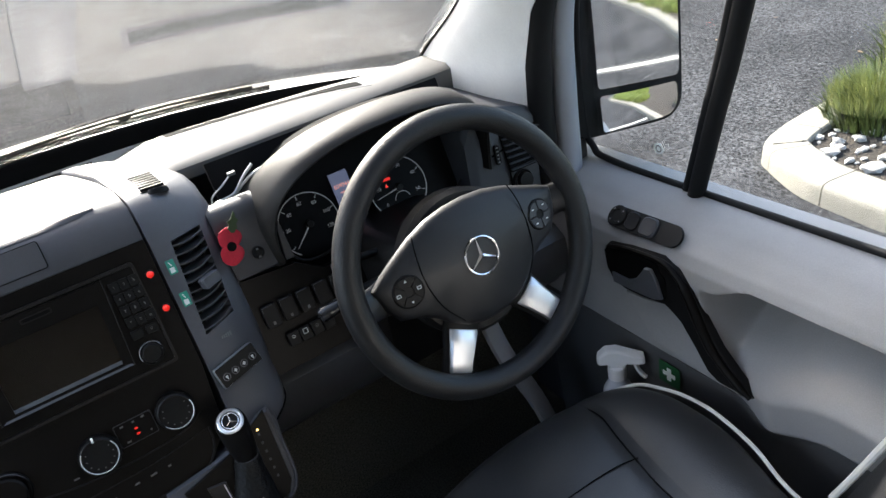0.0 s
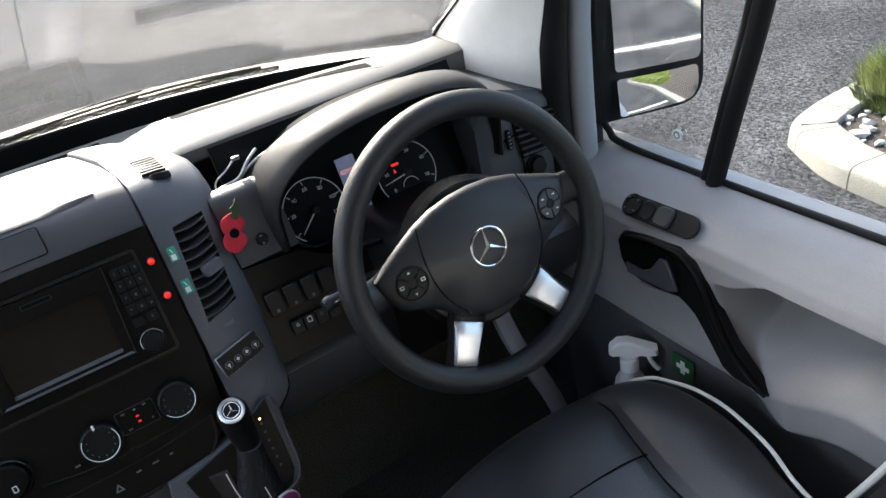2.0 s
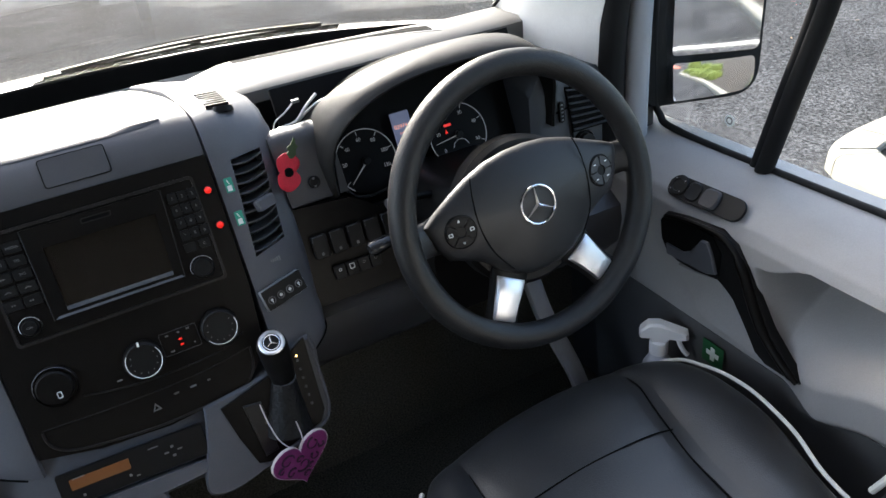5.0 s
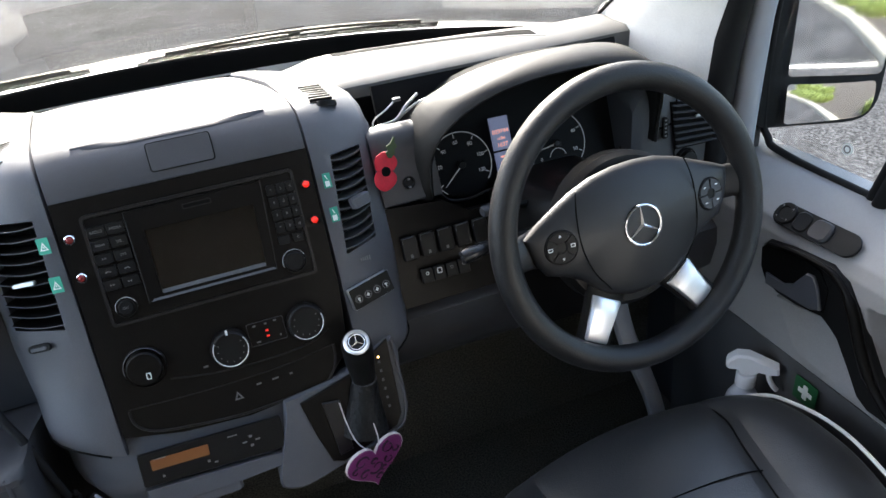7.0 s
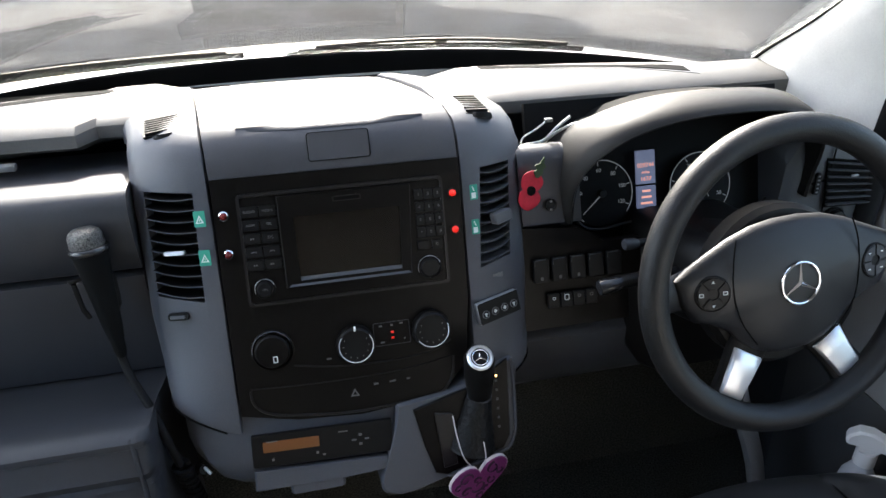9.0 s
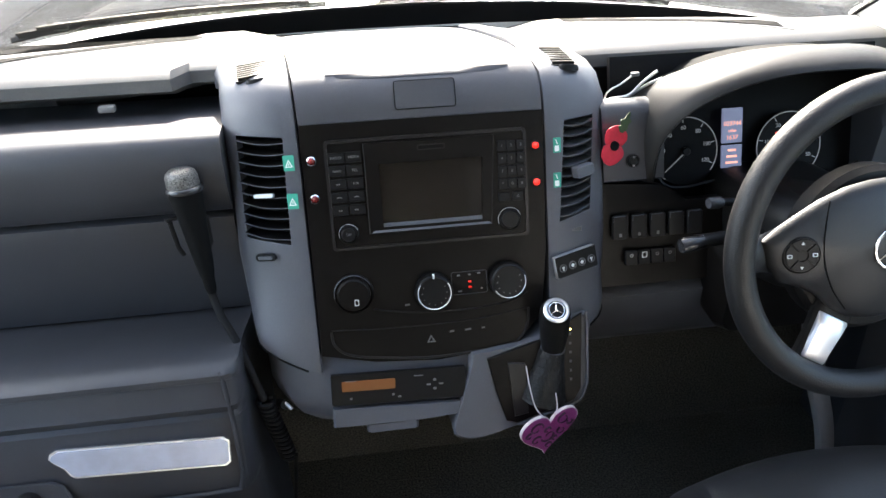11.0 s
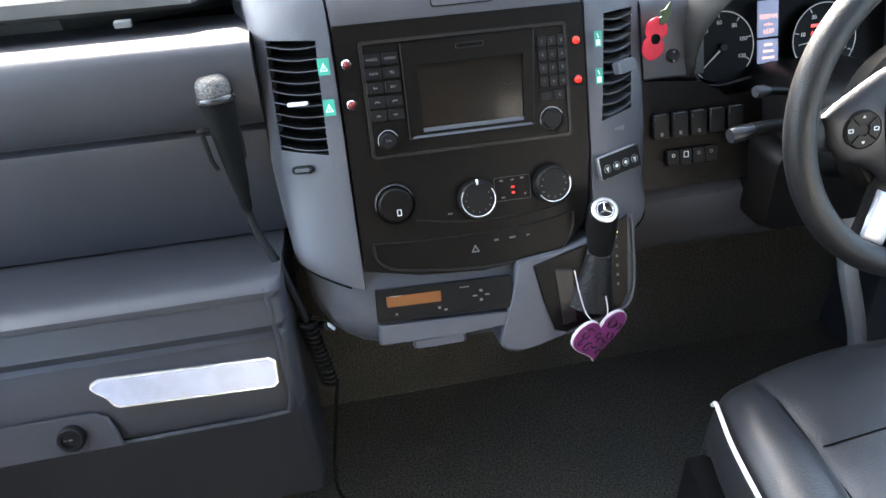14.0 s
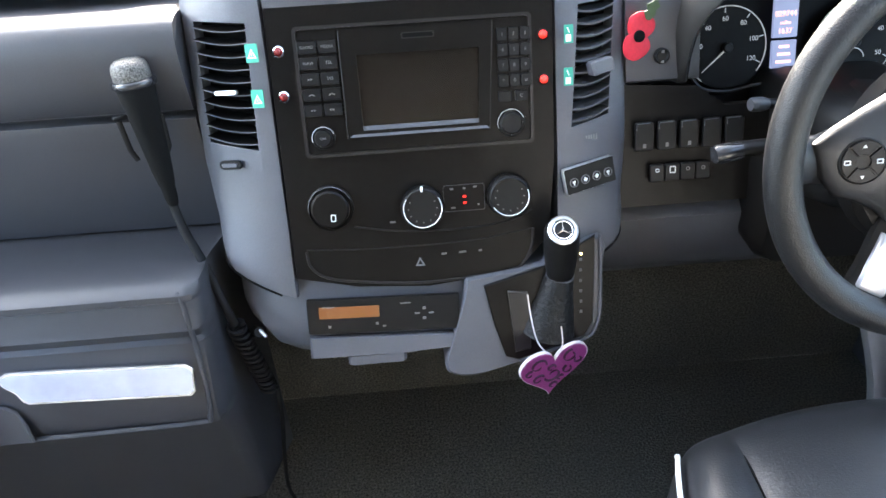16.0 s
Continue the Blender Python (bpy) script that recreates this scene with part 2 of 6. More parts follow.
def smooth_line(pts, n=6):
    pts = [Vector(p) for p in pts]
    out = []
    for i in range(len(pts) - 1):
        p0, p1, p2, p3 = pts[max(i - 1, 0)], pts[i], pts[i + 1], pts[min(i + 2, len(pts) - 1)]
        for k in range(n):
            t = k / n
            out.append(0.5 * ((2 * p1) + (p2 - p0) * t + (2 * p0 - 5 * p1 + 4 * p2 - p3) * t * t + (3 * p1 - p0 - 3 * p2 + p3) * t ** 3))
    return out + [pts[-1]]


def tube(bm, pts, r, n=10, flat=1.0):
    pts = [Vector(p) for p in pts]
    rings, side = [], None
    for i, p in enumerate(pts):
        d = (pts[min(i + 1, len(pts) - 1)] - pts[max(i - 1, 0)]).normalized()
        if side is None:
            side = d.orthogonal().normalized()
        side = (side - d * side.dot(d)).normalized()
        up = d.cross(side)
        rad = r[i] if isinstance(r, (list, tuple)) else r
        rings.append([p + side * math.cos(2 * math.pi * k / n) * rad + up * math.sin(2 * math.pi * k / n) * rad * flat for k in range(n)])
    return loft(bm, rings)


def lathe(bm, prof, m=None, n=32):
    m = m or Matrix()
    return loft(bm, [[m @ Vector((max(r, 1e-5) * math.cos(2 * math.pi * k / n), max(r, 1e-5) * math.sin(2 * math.pi * k / n), h)) for k in range(n)] for r, h in prof])


def frame_at(origin, tilt):
    """Local u to the right, v up along a face that leans back by tilt degrees, w out of it towards the cab."""
    c, s = math.cos(radians(tilt)), math.sin(radians(tilt))
    m = Matrix(((1, 0, 0), (0, s, -c), (0, c, s))).to_4x4()
    m.translation = origin
    return m


def text_on(name, body, size, m, material, parent, label=""):
    c = bpy.data.curves.new(name, "FONT")
    c.body, c.size, c.align_x, c.align_y = body, size, "CENTER", "CENTER"
    c.extrude = 0.0002
    tmp = bpy.data.objects.new(name, c)
    scene.collection.objects.link(tmp)
    dg = bpy.context.evaluated_depsgraph_get()
    me = bpy.data.meshes.new_from_object(tmp.evaluated_get(dg))
    bpy.data.objects.remove(tmp)
    bm = bmesh.new()
    bm.from_mesh(me)
    bm.transform(m)
    return part(name, bm, material, parent, label)


FACE = frame_at((0, 0, 0.70), 20.0)           # centre stack, origin at the foot of the radio
WHEEL = Matrix.Translation((0.4776, -0.1715, 0.7525)) @ Matrix.Rotation(radians(0.8), 4, "Z") @ frame_at((0, 0, 0), 17.3) @ Matrix.Rotation(radians(1.3), 4, "Z") @ Matrix.Scale(0.986, 4)


def fm(u, v, w=0.0, rot=0.0):
    return FACE @ Matrix.Translation((u, v, w)) @ Matrix.Rotation(radians(rot), 4, "Z")


def wm(u, v, w=0.0, rot=0.0):
    return WHEEL @ Matrix.Translation((u, v, w)) @ Matrix.Rotation(radians(rot), 4, "Z")


def xloft(prof_at, xs):
    bm = bmesh.new()
    return loft(bm, [[Vector((x, y, z)) for y, z in prof_at(x)] for x in xs])


def cut(ob, cutter):
    """Take the cutter's volume out of the object's mesh."""
    bmesh.ops.recalc_face_normals(cutter, faces=cutter.faces)
    me = bpy.data.meshes.new("cutter")
    cutter.to_mesh(me)
    cutter.free()
    tool = new("cutter", me)
    mod = ob.modifiers.new("cut", "BOOLEAN")
    mod.object, mod.operation, mod.solver = tool, "DIFFERENCE", "EXACT"
    bpy.context.view_layer.update()
    done = bpy.data.meshes.new_from_object(ob.evaluated_get(bpy.context.evaluated_depsgraph_get()))
    ob.modifiers.clear()
    ob.data = done
    bpy.data.objects.remove(tool)
    return ob


# ---- outside ----
GROUND = -0.70


def flat(bm, x0, x1, y0, y1, z0, z1):
    return box(bm, ((x0 + x1) / 2, (y0 + y1) / 2, (z0 + z1) / 2), (x1 - x0, y1 - y0, z1 - z0))


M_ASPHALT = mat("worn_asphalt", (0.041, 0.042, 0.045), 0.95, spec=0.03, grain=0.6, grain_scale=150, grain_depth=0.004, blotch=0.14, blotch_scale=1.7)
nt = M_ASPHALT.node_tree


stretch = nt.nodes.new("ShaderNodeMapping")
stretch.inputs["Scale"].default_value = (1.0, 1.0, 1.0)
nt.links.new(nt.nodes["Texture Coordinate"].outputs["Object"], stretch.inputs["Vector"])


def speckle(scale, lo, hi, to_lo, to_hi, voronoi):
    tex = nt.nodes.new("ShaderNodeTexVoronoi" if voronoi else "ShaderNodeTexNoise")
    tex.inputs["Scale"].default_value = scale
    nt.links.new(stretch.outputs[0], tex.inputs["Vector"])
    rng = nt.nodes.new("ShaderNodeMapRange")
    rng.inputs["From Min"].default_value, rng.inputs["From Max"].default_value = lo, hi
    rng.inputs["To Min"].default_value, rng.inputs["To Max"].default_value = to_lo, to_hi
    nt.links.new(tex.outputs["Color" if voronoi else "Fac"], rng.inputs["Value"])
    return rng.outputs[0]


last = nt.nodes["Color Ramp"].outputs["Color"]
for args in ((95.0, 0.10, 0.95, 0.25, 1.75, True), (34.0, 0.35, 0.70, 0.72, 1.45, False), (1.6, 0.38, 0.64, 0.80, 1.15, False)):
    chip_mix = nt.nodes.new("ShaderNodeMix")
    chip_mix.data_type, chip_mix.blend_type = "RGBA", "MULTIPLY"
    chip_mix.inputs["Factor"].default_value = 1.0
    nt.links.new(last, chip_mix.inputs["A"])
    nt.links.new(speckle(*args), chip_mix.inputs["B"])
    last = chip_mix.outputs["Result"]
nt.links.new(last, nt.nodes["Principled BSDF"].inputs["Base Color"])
M_KERB = mat("pale_concrete_kerb", (0.205, 0.195, 0.168), 0.85, grain=0.8, grain_scale=90, grain_depth=0.004, blotch=0.12)
M_SOIL = mat("dark_soil", (0.030, 0.024, 0.018), 0.95, grain=1.0, grain_scale=60, grain_depth=0.02)
M_GRASS = mat("green_leaves", (0.10, 0.15, 0.03), 0.6, blotch=0.4, blotch_scale=20)
M_STONE = mat("white_pebbles", (0.46, 0.44, 0.41), 0.85, blotch=0.35, blotch_scale=30, grain=0.8, grain_scale=120, grain_depth=0.004)
M_LINE = mat("white_road_paint", (0.6, 0.6, 0.57), 0.8, blotch=0.15, blotch_scale=20)

bm = bmesh.new()
bmesh.ops.create_grid(bm, x_segments=4, y_segments=4, size=400, matrix=Matrix.Translation((0, 0, GROUND)))
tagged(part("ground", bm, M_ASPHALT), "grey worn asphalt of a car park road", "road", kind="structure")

# ---- cab shell ----
bm = bmesh.new()
flat(bm, -0.9, 0.9, -2.6, 0.75, -0.06, 0.0)
tagged(part("floor", bm, M_CARPET), "black carpet on the cab floor", "floor", kind="structure")
bm = bmesh.new()
flat(bm, -0.95, 0.95, -2.6, -0.30, 1.72, 1.76)
tagged(part("ceiling", bm, M_HEAD), "pale grey headliner of the cab roof", "ceiling", kind="structure")
bm = bmesh.new()
flat(bm, -0.95, 0.95, -2.64, -2.6, -0.06, 1.76)
tagged(part("wall_rear", bm, M_BULK), "grey bulkhead behind the seats", "wall", kind="structure")
bm = bmesh.new()
flat(bm, -0.9, 0.9, 0.30, 0.76, -0.06, 0.60)
flat(bm, -0.60, 0.60, 0.44, 0.50, 0.60, 0.80)
tagged(part("wall_front", bm, M_CARPET), "black firewall behind the dashboard", "wall", kind="structure")
# unseen walls, closed over the rear windows to block light from behind
for s, nm in ((-1, "wall_left"), (1, "wall_right")):
    bm = bmesh.new()
    x0, x1 = sorted((s * 0.90, s * 0.94))
    flat(bm, x0, x1, -2.6, -0.95, -0.06, 0.62)
    flat(bm, x0, x1, -2.6, -0.95, 1.5, 1.76)
    flat(bm, x0, x1, -2.6, -0.95, 0.62, 1.5)
    tagged(part(nm, bm, M_BULK), "plain grey side wall added out of view behind the seats", "wall", kind="structure")
bm = bmesh.new()
flat(bm, -0.94, -0.90, -0.95, 0.76, -0.06, 0.66)
flat(bm, -0.94, -0.90, -0.95, 0.30, 1.5, 1.76)
tagged(part("door_left", bm, M_PANEL), "grey passenger door beside the dashboard", "door", kind="structure")


for s, nm in ((-1, "kick_panel_left"), (1, "kick_panel_right")):
    bm = bmesh.new()
    x0, x1 = sorted((s * 0.86, s * 0.90))
    flat(bm, x0, x1, 0.10, 0.76, -0.06, 0.72)
    tagged(part(nm, bm, M_DECK), "dark grey kick panel beside the footwell", "trim", kind="structure")

# windscreen: curved pane from the scuttle to the roof
def ws_y(x, z):
    base = 0.50 - 0.204 * (abs(x) / 0.70) ** 2.5
    return base - 0.98 * (z - 0.866) * (1 + 0.10 * (x / 0.7) ** 2)


bm = bmesh.new()
rows = []
for off in (0.0, 0.005):
    for i in range(9):
        z = 0.79 + (1.66 - 0.79) * i / 8
        rows.append([Vector((x, ws_y(x, z) + off, z)) for x in [-0.80 + 1.60 * k / 32 for k in range(33)]])
ring = rows[:9] + rows[9:][::-1]
loft(bm, ring + [ring[0]], closed=False, caps=False)
windscreen = part("windscreen", bm, M_SCREEN_GLASS)
windscreen.visible_shadow = False
tagged(windscreen, "clear raked windscreen glass above the dashboard", "windscreen", kind="structure")

# black ceramic band and gasket along the foot of the pane
bm = bmesh.new()
xs = [-0.80 + 1.60 * k / 32 for k in range(33)]
loft(bm, [[Vector((x, ws_y(x, z) + d, z)) for z, d in ((0.872 - 0.022 * (x / 0.6) ** 2, -0.002), (0.868 - 0.022 * (x / 0.6) ** 2, -0.006), (0.82, -0.012), (0.78, -0.03), (0.78, -0.004), (0.82, -0.002))] for x in xs])
tagged(part("windscreen_gasket", bm, M_RUBBER), "black rubber strip along the windscreen foot", "trim", kind="structure")

# bonnet just beyond the pane
bm = bmesh.new()
loft(bm, [[Vector((x, ws_y(x, 0.866) + a, 0.832 + dz - 0.03 * (x / 0.8) ** 2)) for a, dz in ((0.03, -0.005), (0.10, 0.012), (0.30, -0.01), (0.62, -0.09), (0.80, -0.25), (0.80, -0.35), (0.03, -0.1))] for x in xs])
tagged(part("bonnet", bm, M_PAINT), "white painted van bonnet beyond the windscreen", "bonnet", kind="structure")

# windscreen pillars: from the pane's edge back to the door seal
PIL = ((0.70, 0.697, 0.285, 0.752, 0.062), (0.80, 0.697, 0.290, 0.752, 0.058), (0.866, 0.70, 0.284, 0.754, 0.055), (0.95, 0.718, 0.185, 0.760, 0.035), (1.07, 0.738, 0.055, 0.785, -0.03), (1.35, 0.745, -0.23, 0.79, -0.28), (1.70, 0.70, -0.57, 0.75, -0.62))
for s, nm in ((-1, "pillar_left"), (1, "pillar_right")):
    bm = bmesh.new()
    rings = []
    for z, xf, yf, xr, yr in PIL:
        f, r = Vector((s * xf, yf, z)), Vector((s * xr, yr, z))
        o = Vector((s * 0.05, 0.03, 0))
        inw = Vector((-s * 0.012, -0.012, 0))
        rings.append([f, f.lerp(r, 0.12) + inw * 0.7, f.lerp(r, 0.35) + inw * 1.3, f.lerp(r, 0.65) + inw * 1.2, f.lerp(r, 0.9) + inw * 0.4, r, r + Vector((s * 0.07, 0.02, 0)), f + o])
    loft(bm, rings)
    tagged(part(nm, bm, M_PILLAR), "pale grey windscreen pillar trim", "pillar", kind="structure")
    bm = bmesh.new()
    tube(bm, smooth_line([Vector((s * (xf - 0.001), yf - 0.002, z)) for z, xf, yf, xr, yr in PIL[1:]], 6), [0.0045] * 5 + [0.0032] * 4 + [0.0024] * 22, 8)
    tagged(part("trim_" + nm, bm, M_RUBBER), "thin black glazing rubber along the windscreen edge", "trim", kind="structure")

# ---- dashboard ----
dash = thing("dashboard", (0, 0.2, 0.5), "dark grey moulded plastic dashboard of a van", "dashboard")


def deck_prof(yf, zf, drop=0.020):
    def prof(x):
        yb = ws_y(x, 0.85) - 0.03
        return [(yf, zf - 0.004), (yf + 0.012, zf + 0.004), (yf + 0.08, zf + 0.008), ((yf + yb) / 2 + 0.03, zf + 0.001), (yb - 0.05, 0.850), (yb, 0.836), (yb, 0.80), (yb - 0.10, 0.79), (yf + 0.10, zf - drop - 0.016), (yf + 0.02, zf - drop - 0.010), (yf, zf - drop)]
    return prof


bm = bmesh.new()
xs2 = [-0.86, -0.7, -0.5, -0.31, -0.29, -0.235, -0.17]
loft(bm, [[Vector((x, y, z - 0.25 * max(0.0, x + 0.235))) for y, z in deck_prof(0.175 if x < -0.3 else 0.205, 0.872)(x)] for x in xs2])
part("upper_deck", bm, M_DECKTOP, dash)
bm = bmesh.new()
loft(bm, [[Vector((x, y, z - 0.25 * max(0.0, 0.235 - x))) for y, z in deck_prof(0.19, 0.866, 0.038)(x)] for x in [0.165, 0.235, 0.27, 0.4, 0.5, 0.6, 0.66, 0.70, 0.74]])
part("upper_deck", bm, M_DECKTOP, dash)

# console hump: lid in the middle, pale grey strips at both sides
def lean(x, y):
    """How far the lid and its seams swing to the passenger's side towards the windscreen."""
    r = float(np.interp(y, (0.08, 0.175, 0.28, 0.33, 0.39), (0.0, 0.014, 0.034, 0.042, 0.052)))
    l = float(np.interp(y, (0.05, 0.13, 0.245, 0.39), (0.0, 0.008, 0.022, 0.041)))
    q = max(0.0, min(1.0, (x + 0.149) / 0.298))
    return l + (r - l) * q


HUMP = [(0.385, 0.80), (0.387, 0.850), (0.380, 0.860), (0.34, 0.868), (0.27, 0.880), (0.19, 0.890), (0.130, 0.894), (0.110, 0.8925), (0.095, 0.8885), (0.083, 0.882), (0.073, 0.873), (0.065, 0.863), (0.0590, 0.853), (0.0550, 0.8425), (0.13, 0.80)]
bm = bmesh.new()
loft(bm, [[Vector((x - lean(x, y), y, z - 0.004 * (abs(x) / 0.147) ** 6)) for y, z in HUMP] for x in (-0.1475, -0.145, -0.13, -0.07, 0, 0.07, 0.13, 0.145, 0.1475)])
part("console_lid", bm, M_LID, dash, "dark grey console lid with a finger groove")
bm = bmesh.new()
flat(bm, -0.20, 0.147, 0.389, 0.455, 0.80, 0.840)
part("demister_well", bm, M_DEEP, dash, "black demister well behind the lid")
def deck_z(x, y, yf, zf):
    prof = deck_prof(yf, zf)(x)[1:6]
    return float(np.interp(y, [p[0] for p in prof], [p[1] for p in prof]))


for sx, yf, zf in ((-1, 0.175, 0.872), (1, 0.19, 0.866)):
    for nm, half, x0, x1, lift, mt, lab in (("slot_frame", 0.018, 0.245, 0.570, 0.0008, M_TRIM, "grey frame of the demister slot"), ("demister_slot", 0.0115, 0.255, 0.560, 0.0016, M_DEEP, "long black demister slot")):
        bm = bmesh.new()
        rows_ = []
        for k in range(13):
            x = sx * (x0 + (x1 - x0) * k / 12)
            y = ws_y(x, 0.872) - 0.132
            rows_.append([Vector((x, y + d, deck_z(x, y + d, yf, zf) + h)) for d, h in ((-half, -0.004), (-half, lift), (half, lift), (half, -0.004))])
        loft(bm, rows_)
        part(nm, bm, mt, dash, lab)
bm = bmesh.new()
prism(bm, rrect(0.073, 0.033, 0.003), 0.0010, frame_at((0.005, 0.0675, 0.869), 29) @ Matrix.Translation((0, -0.002, 0)), 0.001)
part("lid_button", bm, M_LID, dash)
bm = bmesh.new()
prism(bm, rrect(0.0745, 0.0345, 0.004), 0.0006, frame_at((0.005, 0.0675, 0.869), 29) @ Matrix.Translation((0, -0.002, 0)))
part("lid_button_gap", bm, M_DEEP, dash)


STRIP = [(0.40, 0.78), (0.40, 0.842), (0.388, 0.857), (0.30, 0.875), (0.20, 0.888), (0.12, 0.886), (0.09, 0.878), (0.072, 0.863), (0.058, 0.838), (0.04, 0.79), (0.0, 0.68), (-0.02, 0.62), (-0.045, 0.565), (-0.048, 0.548), (0.05, 0.53), (0.10, 0.65)]
strips = {}
for s in (-1, 1):
    bm = bmesh.new()
    rings = []
    for a, d in ((0.0, 0.0), (0.002, -0.004), (0.02, -0.004), (0.04, 0.001), (0.06, 0.008), (0.078, 0.018), (0.088, 0.029), (0.093, 0.045), (0.095, 0.08)):
        rings.append([Vector((s * (0.149 + a - 0.012 * max(0, (0.70 - z)) / 0.15 * (a / 0.095)) - lean(s, y), y + (d if y < 0.13 else 0), z - (d * 0.55 if z > 0.84 else 0) + (0.036 * a / 0.095 if z < 0.57 else 0))) for y, z in STRIP])
    loft(bm, rings)
    foot = [r[13] + Vector((0, -0.0005, -0.001)) for r in rings[2:]]
    strips[s] = part("console_strip", bm, M_TRIM, dash, "mid grey plastic side strip")
    bm = bmesh.new()
    tube(bm, smooth_line(foot, 3), 0.0013, 6)
    part("strip_seam", bm, M_DEEP, dash)

# black fascia
bm = bmesh.new()
out = [(-0.1475, 0.1525), (0.1475, 0.1525), (0.1465, -0.02), (0.140, -0.09), (0.134, -0.113), (0.107, -0.141), (0.06, -0.151), (0.0, -0.157), (-0.08, -0.151), (-0.1475, -0.136), (-0.1475, -0.02)]
prism(bm, out, 0.02, fm(0, 0, -0.02))
part("fascia", bm, M_FASCIA, dash, "black plastic centre fascia")

# lower console
bm = bmesh.new()
rings = []
for z, y, xl, xr in ((0.600, 0.010, -0.232, 0.05), (0.592, -0.012, -0.231, 0.05), (0.565, -0.032, -0.227, 0.05), (0.552, -0.042, -0.224, 0.055), (0.53, -0.055, -0.222, 0.06), (0.512, -0.064, -0.215, 0.06), (0.488, -0.070, -0.200, 0.06), (0.462, -0.058, -0.180, 0.07), (0.435, -0.035, -0.160, 0.09), (0.40, 0.0, -0.140, 0.11), (0.36, 0.05, -0.13, 0.12)):
    w = xr - xl
    rings.append([Vector((xl, y + 0.075, z)), Vector((xl + 0.004, y + 0.035, z)), Vector((xl + 0.02, y + 0.014, z)), Vector((xl + 0.06, y + 0.003, z)), Vector((xl + 0.3 * w, y, z)), Vector((xr - 0.02, y, z)), Vector((xr, y + 0.01, z)), Vector((xr, 0.14, z)), Vector((xl, 0.14, z))])
loft(bm, rings)
part("lower_console", bm, M_TRIM, dash)

# glovebox side
GLOVE = [(0.27, 0.78), (0.27, 0.809), (0.19, 0.818), (0.12, 0.830), (0.085, 0.837), (0.066, 0.838), (0.053, 0.834), (0.046, 0.824), (0.043, 0.805), (0.043, 0.775), (0.047, 0.744), (0.050, 0.741), (0.062, 0.7395), (0.062, 0.7345), (0.048, 0.732), (0.047, 0.725), (0.052, 0.68), (0.060, 0.62), (0.075, 0.575), (0.2, 0.56)]
bm = xloft(lambda x: GLOVE, [-0.87, -0.6, -0.3, -0.240])
part("glovebox", bm, M_DECK, dash, "dark grey glovebox front")
LOWBOX = [(0.12, 0.570), (0.06, 0.572), (0.02, 0.580), (-0.03, 0.594), (-0.06, 0.600), (-0.078, 0.599), (-0.087, 0.593), (-0.0885, 0.586), (-0.0865, 0.584), (-0.089, 0.578), (-0.095, 0.560), (-0.0985, 0.5535), (-0.0935, 0.550), (-0.0925, 0.540), (-0.097, 0.535), (-0.0925, 0.531), (-0.0955, 0.525), (-0.104, 0.500), (-0.116, 0.462), (-0.120, 0.440), (-0.117, 0.427), (-0.104, 0.4205), (-0.098, 0.418), (-0.094, 0.41), (-0.06, 0.20), (0.12, 0.10)]
bm = bmesh.new()
loft(bm, [[Vector((x, y + d * (0.12 - y) / 0.2 if y < 0.05 else y, z)) for y, z in LOWBOX] for x, d in ((-0.87, 0.0), (-0.6, 0.0), (-0.3, 0.0), (-0.262, 0.0), (-0.253, 0.003), (-0.247, 0.012), (-0.245, 0.03))])
low_box = part("lower_glovebox", bm, M_DECK, dash, "dark grey ribbed lower glovebox")
bm = bmesh.new()
tube(bm, smooth_line([(-0.268, -0.082, 0.594), (-0.264, -0.0865, 0.586), (-0.2615, -0.0945, 0.556), (-0.260, -0.0965, 0.535), (-0.259, -0.105, 0.505), (-0.258, -0.117, 0.46), (-0.262, -0.121, 0.440), (-0.275, -0.1215, 0.433), (-0.40, -0.122, 0.430), (-0.60, -0.122, 0.428)], 5), 0.0032, 8)
part("rim", bm, M_DECK, low_box)
# shelf floor and back, with the cavity's shade put into the colour
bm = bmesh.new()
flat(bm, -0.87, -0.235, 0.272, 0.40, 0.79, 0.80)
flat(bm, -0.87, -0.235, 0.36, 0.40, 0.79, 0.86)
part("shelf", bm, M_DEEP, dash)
# unseen black blocks added under the deck to stop sun leaking through
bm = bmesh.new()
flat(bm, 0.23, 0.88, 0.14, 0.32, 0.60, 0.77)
part("sun_leak_block", bm, M_DEEP, dash)
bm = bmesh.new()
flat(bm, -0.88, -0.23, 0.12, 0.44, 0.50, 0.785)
part("sun_leak_block", bm, M_DEEP, dash)

# instrument hood
bm = bmesh.new()
rings = []
N = 28
for yb, sx, sz, zc in ((-0.009, 0.187, 0.124, 0.766), (-0.012, 0.190, 0.127, 0.766), (-0.007, 0.196, 0.134, 0.765), (0.012, 0.202, 0.141, 0.763), (0.040, 0.206, 0.145, 0.762), (0.075, 0.208, 0.134, 0.762), (0.12, 0.21, 0.108, 0.76), (0.26, 0.21, 0.078, 0.76)):
    r = []
    for k in range(N + 1):
        a = math.pi * (1.05 - 1.10 * k / N)
        c, s = math.cos(a), math.sin(a)
        e = 0.80
        px = 0.487 + sx * (0.885 if c > 0 else 1.0) * math.copysign(abs(c) ** e, c)
        pz = zc + sz * math.copysign(abs(s) ** e, s)
        r.append(Vector((px, yb + 0.05 * (1 - max(0, s)), pz)))
    rings.append(r)
loft(bm, rings, closed=False, caps=False)
hood = part("instrument_hood", bm, M_HOOD, dash, "dark grey arched hood over the dials")
sol = hood.modifiers.new("thickness", "SOLIDIFY")
sol.thickness, sol.offset = 0.004, -1
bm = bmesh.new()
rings = []
